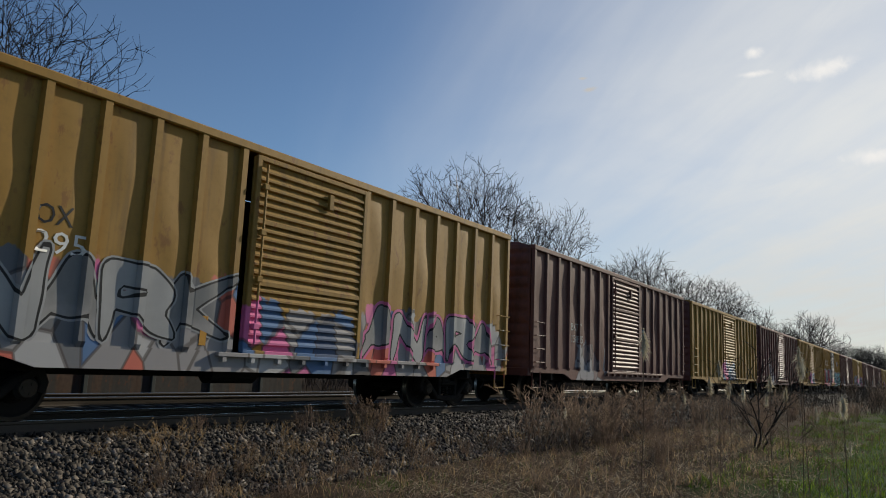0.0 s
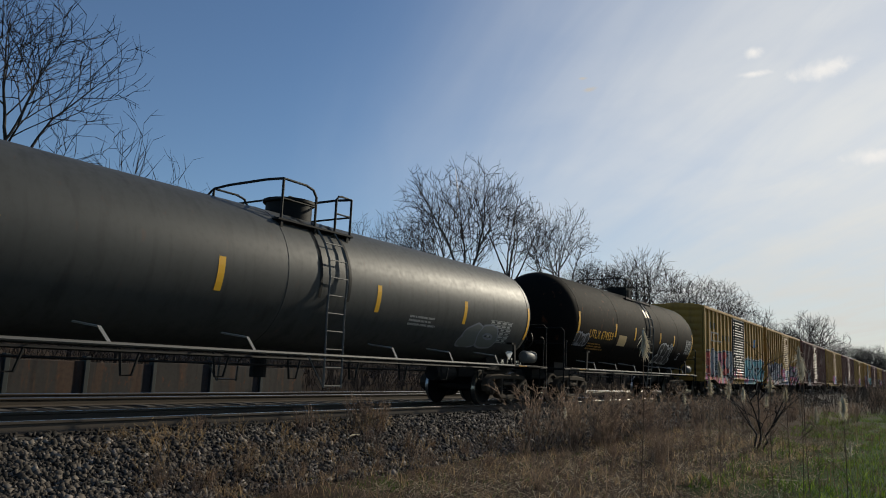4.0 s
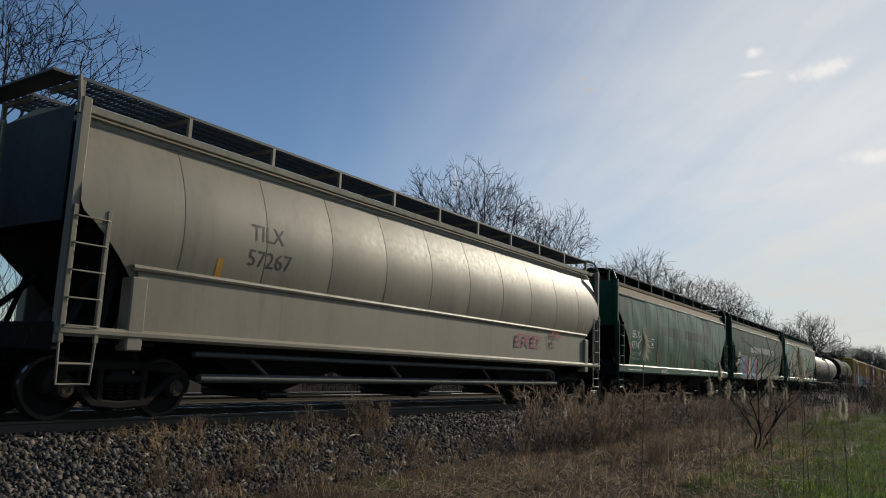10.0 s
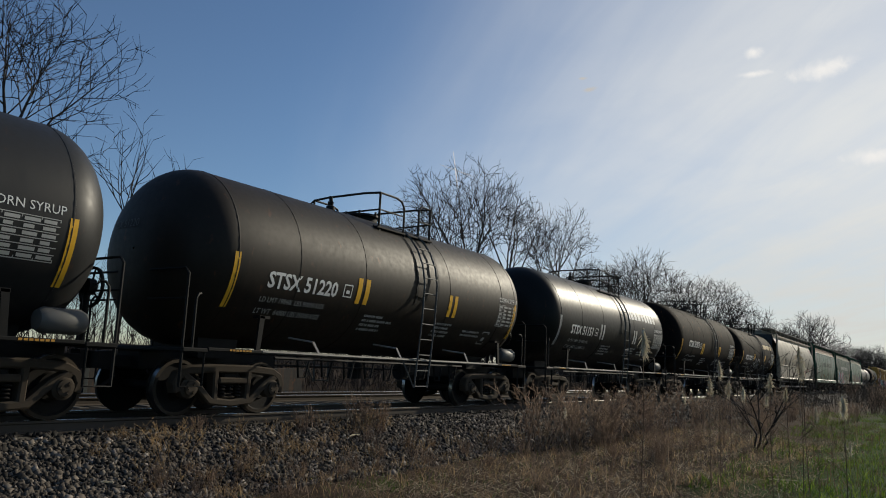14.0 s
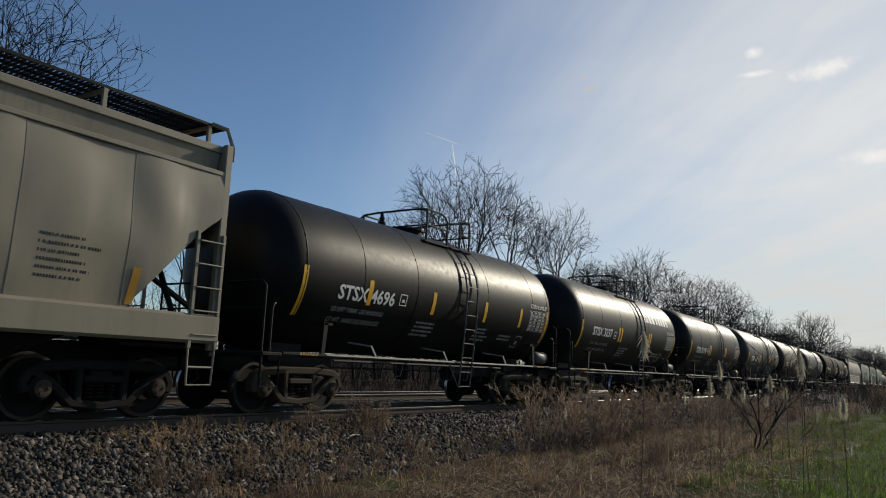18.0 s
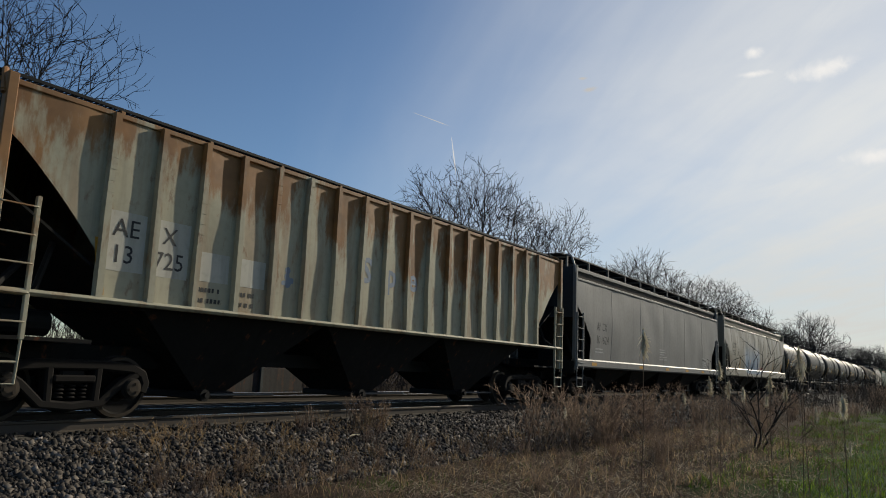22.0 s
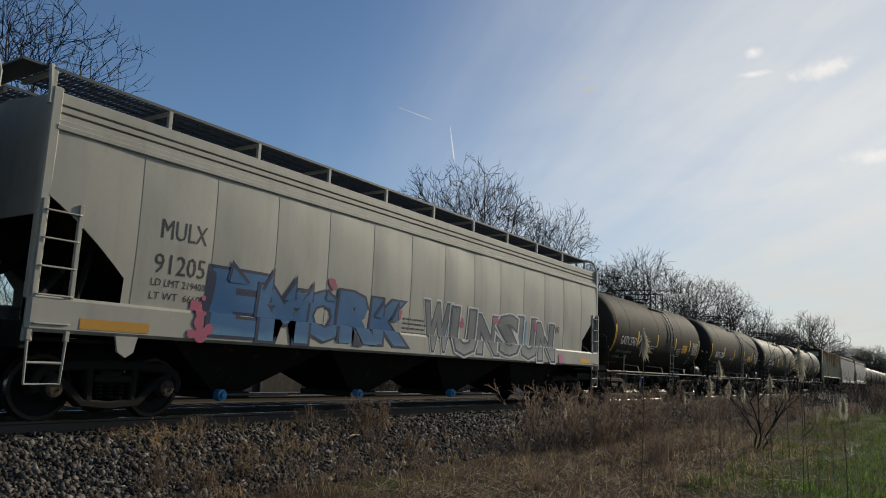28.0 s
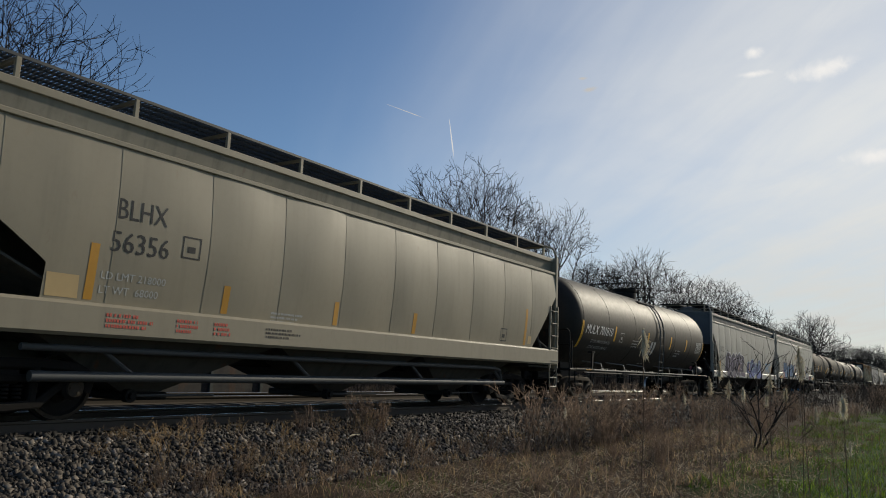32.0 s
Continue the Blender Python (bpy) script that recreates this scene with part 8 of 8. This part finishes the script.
for i in range(55):
    y = 14.5 + 32 * rng_.random() ** 1.2
    x = 3.7 + (2.2 + 0.05 * y) * rng_.random() ** 1.3
    spots.append((x, y, rng_.uniform(0.5, 0.95) * (1.1 if x < 5 else 0.75)))
for i in range(22):
    y = 46 + 50 * rng_.random()
    spots.append((3.9 + 8 * rng_.random(), y, rng_.uniform(0.9, 1.5)))
lay(BUSHES, spots, 2)


def reed(height, seed):
    """A dead reed: one stalk with a fluffy plume and a few dry leaves."""
    rng = random.Random(seed)
    t = thing("reed", "dead reed with pale fluffy plume", "reed", "reeds in the dry weeds")
    lean = rng.uniform(-0.03, 0.03)
    top = Vector((lean * height, rng.uniform(-0.03, 0.03) * height, height))
    part("stalk", Shape().tube([(0, 0, -0.05), top * 0.5 + Vector((0.02, 0, 0)), top], [0.006, 0.005, 0.003], 4), M_LITTER, t)
    s = Shape()
    side = rng.uniform(0, 6.283)
    for _ in range(240):
        f = rng.random()
        b = top * (0.88 + 0.12 * f)
        w = 0.10 * math.sin(math.pi * min(1, 0.15 + f * 0.8))
        a = side + rng.gauss(0, 0.9)
        e = b + Vector((math.cos(a) * w * rng.uniform(0.2, 1), math.sin(a) * w * rng.uniform(0.2, 1), rng.uniform(-0.14, 0.02)))
        ribbon(s, b, e, 0.006)
    part("plume", s, M_PLUME, t)
    s = Shape()
    for _ in range(3):
        b = top * rng.uniform(0.3, 0.7)
        a = rng.uniform(0, 6.283)
        s.tube([b, b + Vector((math.cos(a) * 0.15, math.sin(a) * 0.15, 0.12)), b + Vector((math.cos(a) * 0.34, math.sin(a) * 0.34, 0.02))], [0.006, 0.006, 0.002], 3, False)
    part("dry_leaves", s, M_STRAW, t)
    return t


REEDS = [reed(1.9, 61), reed(1.7, 62), reed(2.1, 63)]
TIPS = [(8.28, 11.51, 1.82), (8.34, 12.78, 1.75), (8.24, 13.96, 1.66), (9.14, 11.45, 1.97), (9.11, 13.32, 1.65), (9.73, 11.25, 1.9), (9.42, 12.16, 2.43), (10.15, 10.36, 1.64), (10.13, 11.0, 1.42), (8.17, 12.59, 2.17), (7.78, 9.86, 2.35), (6.05, 11.31, 1.45), (8.41, 15.29, 1.61), (9.35, 13.39, 2.12), (9.55, 14.83, 1.67), (7.38, 13.4, 1.56)]
lay(REEDS, [(x, y, h / (1.9, 1.7, 2.1)[i % 3]) for i, (x, y, h) in enumerate(TIPS)], 3)

shrub = bare_tree(3.4, 2.9, 74, 8, 0.12, 0.032, 0.0046, 0.22, fork=0.17, buds=0.9, stems=3, depth=3, flare=0.8, name="shrub", label="small bare shrub with budding twigs", group="plants in the grass")
shrub.matrix_basis = pose(7.28, 20.6, -0.85, 0, 0, 20)


def stick(x, y, length, turn, label):
    s = Shape()
    s.tube([(-length / 2, 0, 0), (-length * 0.1, 0.01, 0.01), (length / 2, 0, 0)], [0.014, 0.016, 0.010], 6)
    single("stick", s, M_PLUME, label, "stick", smooth=50, at=pose(x, y, ground_height(x, y) + 0.045, 0, 0, turn))


stick(2.3, 10.54, 0.36, 100, "pale bare stick on the ballast")
stick(2.95, 5.3, 0.16, 60, "pale bare stick on the ballast")
stick(8.7, 15.0, 0.5, 30, "pale broken stick in the grass")

# ---- high sky ----
EYE = Vector((11.097, 0, 0.951))


def cloud_material(name, strength, scale, soft):
    """Sunlit cloud seen through: bright, with ragged gaps."""
    m = bpy.data.materials.new(name)
    m.use_nodes = True
    t = m.node_tree
    t.nodes.clear()
    out, mx = t.nodes.new("ShaderNodeOutputMaterial"), t.nodes.new("ShaderNodeMixShader")
    em, tr = t.nodes.new("ShaderNodeEmission"), t.nodes.new("ShaderNodeBsdfTransparent")
    em.inputs["Color"].default_value, em.inputs["Strength"].default_value = (1.0, 0.98, 0.95, 1), strength
    co = t.nodes.new("ShaderNodeTexCoord")
    grad = t.nodes.new("ShaderNodeTexGradient")
    grad.gradient_type = "SPHERICAL"
    mp = t.nodes.new("ShaderNodeMapping")
    mp.inputs["Location"].default_value, mp.inputs["Scale"].default_value = (-1, -1, 0), (2, 2, 0)
    t.links.new(co.outputs["Generated"], mp.inputs["Vector"])
    t.links.new(mp.outputs["Vector"], grad.inputs["Vector"])
    n = node(t, "ShaderNodeTexNoise", Scale=scale, Detail=8.0, Roughness=0.6, Distortion=0.5)
    t.links.new(co.outputs["Object"], n.inputs["Vector"])
    f = stepped(t, math_node(t, "ADD", math_node(t, "MULTIPLY", grad.outputs["Fac"], soft), math_node(t, "SUBTRACT", n.outputs["Fac"], 0.5)), 0.05, 0.75)
    t.links.new(f, mx.inputs[0])
    t.links.new(tr.outputs[0], mx.inputs[1])
    t.links.new(em.outputs[0], mx.inputs[2])
    t.links.new(mx.outputs[0], out.inputs["Surface"])
    return m


M_CLOUD = cloud_material("small_cloud", 1.02, 0.013, 0.75)
M_TRAIL = cloud_material("vapour_trail", 0.8, 0.02, 1.2)
M_FAINT = cloud_material("faint_vapour_trail", 0.62, 0.02, 0.9)


def sky_sheet(name, way, width, height, turn, material, label, category, far=3500.0):
    """A flat drift of cloud far off, square to the line of sight."""
    s = Shape()
    s.grid([[(width * (i / 6 - 0.5), height * (j / 4 - 0.5), 0) for i in range(7)] for j in range(5)])
    w = Vector(way).normalized()
    ob = single(name, s, material, label, category, kind="structure" if category == "cloud" else "")
    ob.matrix_basis = look(EYE + w * far, EYE) @ pose(0, 0, 0, 0, 0, turn)
    ob.visible_shadow = False
    return ob


def sky_way(x, y):
    """The line of sight for a place in a picture 2 wide, centred on (0, 0)."""
    half = math.tan(radians(62.185 / 2))
    return (pose(0, 0, 0, 99.178, -2.381, 33.399).to_3x3() @ Vector((x * half, y * half, -1))).normalized()


for x, y, w, h, turn in ((0.857, 0.406, 330, 110, -4), (0.70, 0.444, 110, 70, 10), (0.97, 0.21, 260, 90, 5), (0.70, 0.395, 190, 40, 0)):
    sky_sheet("backdrop_cloud", sky_way(x, y), w, h, turn, M_CLOUD, "small white drift of high cloud", "cloud")


for x, y, w, h, turn in ((0.33, 0.36, 90, 30, -8), (0.315, 0.385, 60, 20, 0)):
    sky_sheet("backdrop_cloud", sky_way(x, y), w, h, turn, M_FAINT, "faint wisp of high cloud", "cloud")


TRAILS = []


def trail(ends, length, width, material, rows):
    """A straight vapour trail with its heading; rows: (seconds, x, y) of its middle."""
    a, b = (EYE + sky_way(*e) * 3400 for e in ends)
    d = (b - a).normalized()
    s = Shape()
    s.grid([[(length * (0.5 - i / 8), width * (j / 2 - 0.5) * (0.35 + 0.65 * i / 8), 0) for i in range(9)] for j in range(3)])
    ob = single("vapour_trail", s, material, "thin white vapour trail of an aircraft", "vapour trail")
    ob.visible_shadow = False
    z = (EYE - a).normalized()
    y = z.cross(d).normalized()
    turn = Matrix((d, y, d.cross(y))).transposed().to_4x4()
    TRAILS.append((ob, [(t, Matrix.Translation(EYE + sky_way(px, py) * 3400) @ turn) for t, px, py in rows]))


trail(((0.028, 0.184), (0.0128, 0.311)), 220, 8, M_TRAIL, [(0, 0.035, 0.121), (8, 0.0315, 0.152), (16, 0.0275, 0.184), (24, 0.0235, 0.216), (32, 0.0195, 0.248)])
trail(((-0.024, 0.288), (-0.145, 0.333)), 240, 6, M_FAINT, [(0, 0.06, 0.13), (10, 0.055, 0.15), (16, 0.02, 0.205), (19, -0.005, 0.267), (22, -0.024, 0.292), (27, -0.051, 0.302), (32, -0.084, 0.311)])


# ---- movement ----
def travel(t):
    """How far the train has gone, in metres: a little slower in the first seconds."""
    return 13.505 * t if t > 2.5 else 13.505 * 2.5 - 12.9 * (2.5 - t)


def motions():
    for car, middle in TRAIN:
        walk(car, [(t / 2, pose(0, middle + travel(t / 2), 0)) for t in range(65)])
    # all wheels turn alike: the first is keyed picture by picture, the rest share its keys
    wheels = [o for o in scene.objects if o.name.split(".")[0] == "wheelset"]
    lead = wheels[0]
    walk(lead, [(i / 30, pose(0, 0, 0, -math.degrees(travel(i / 30) / WHEEL_R) % 360)) for i in range(961)])
    for w in wheels[1:]:
        w.rotation_mode = "QUATERNION"
        w.animation_data_create()
        w.animation_data.action = lead.animation_data.action
        w.animation_data.action_slot = lead.animation_data.action_slot
    for ob, rows in TRAILS:
        walk(ob, rows)


motions()
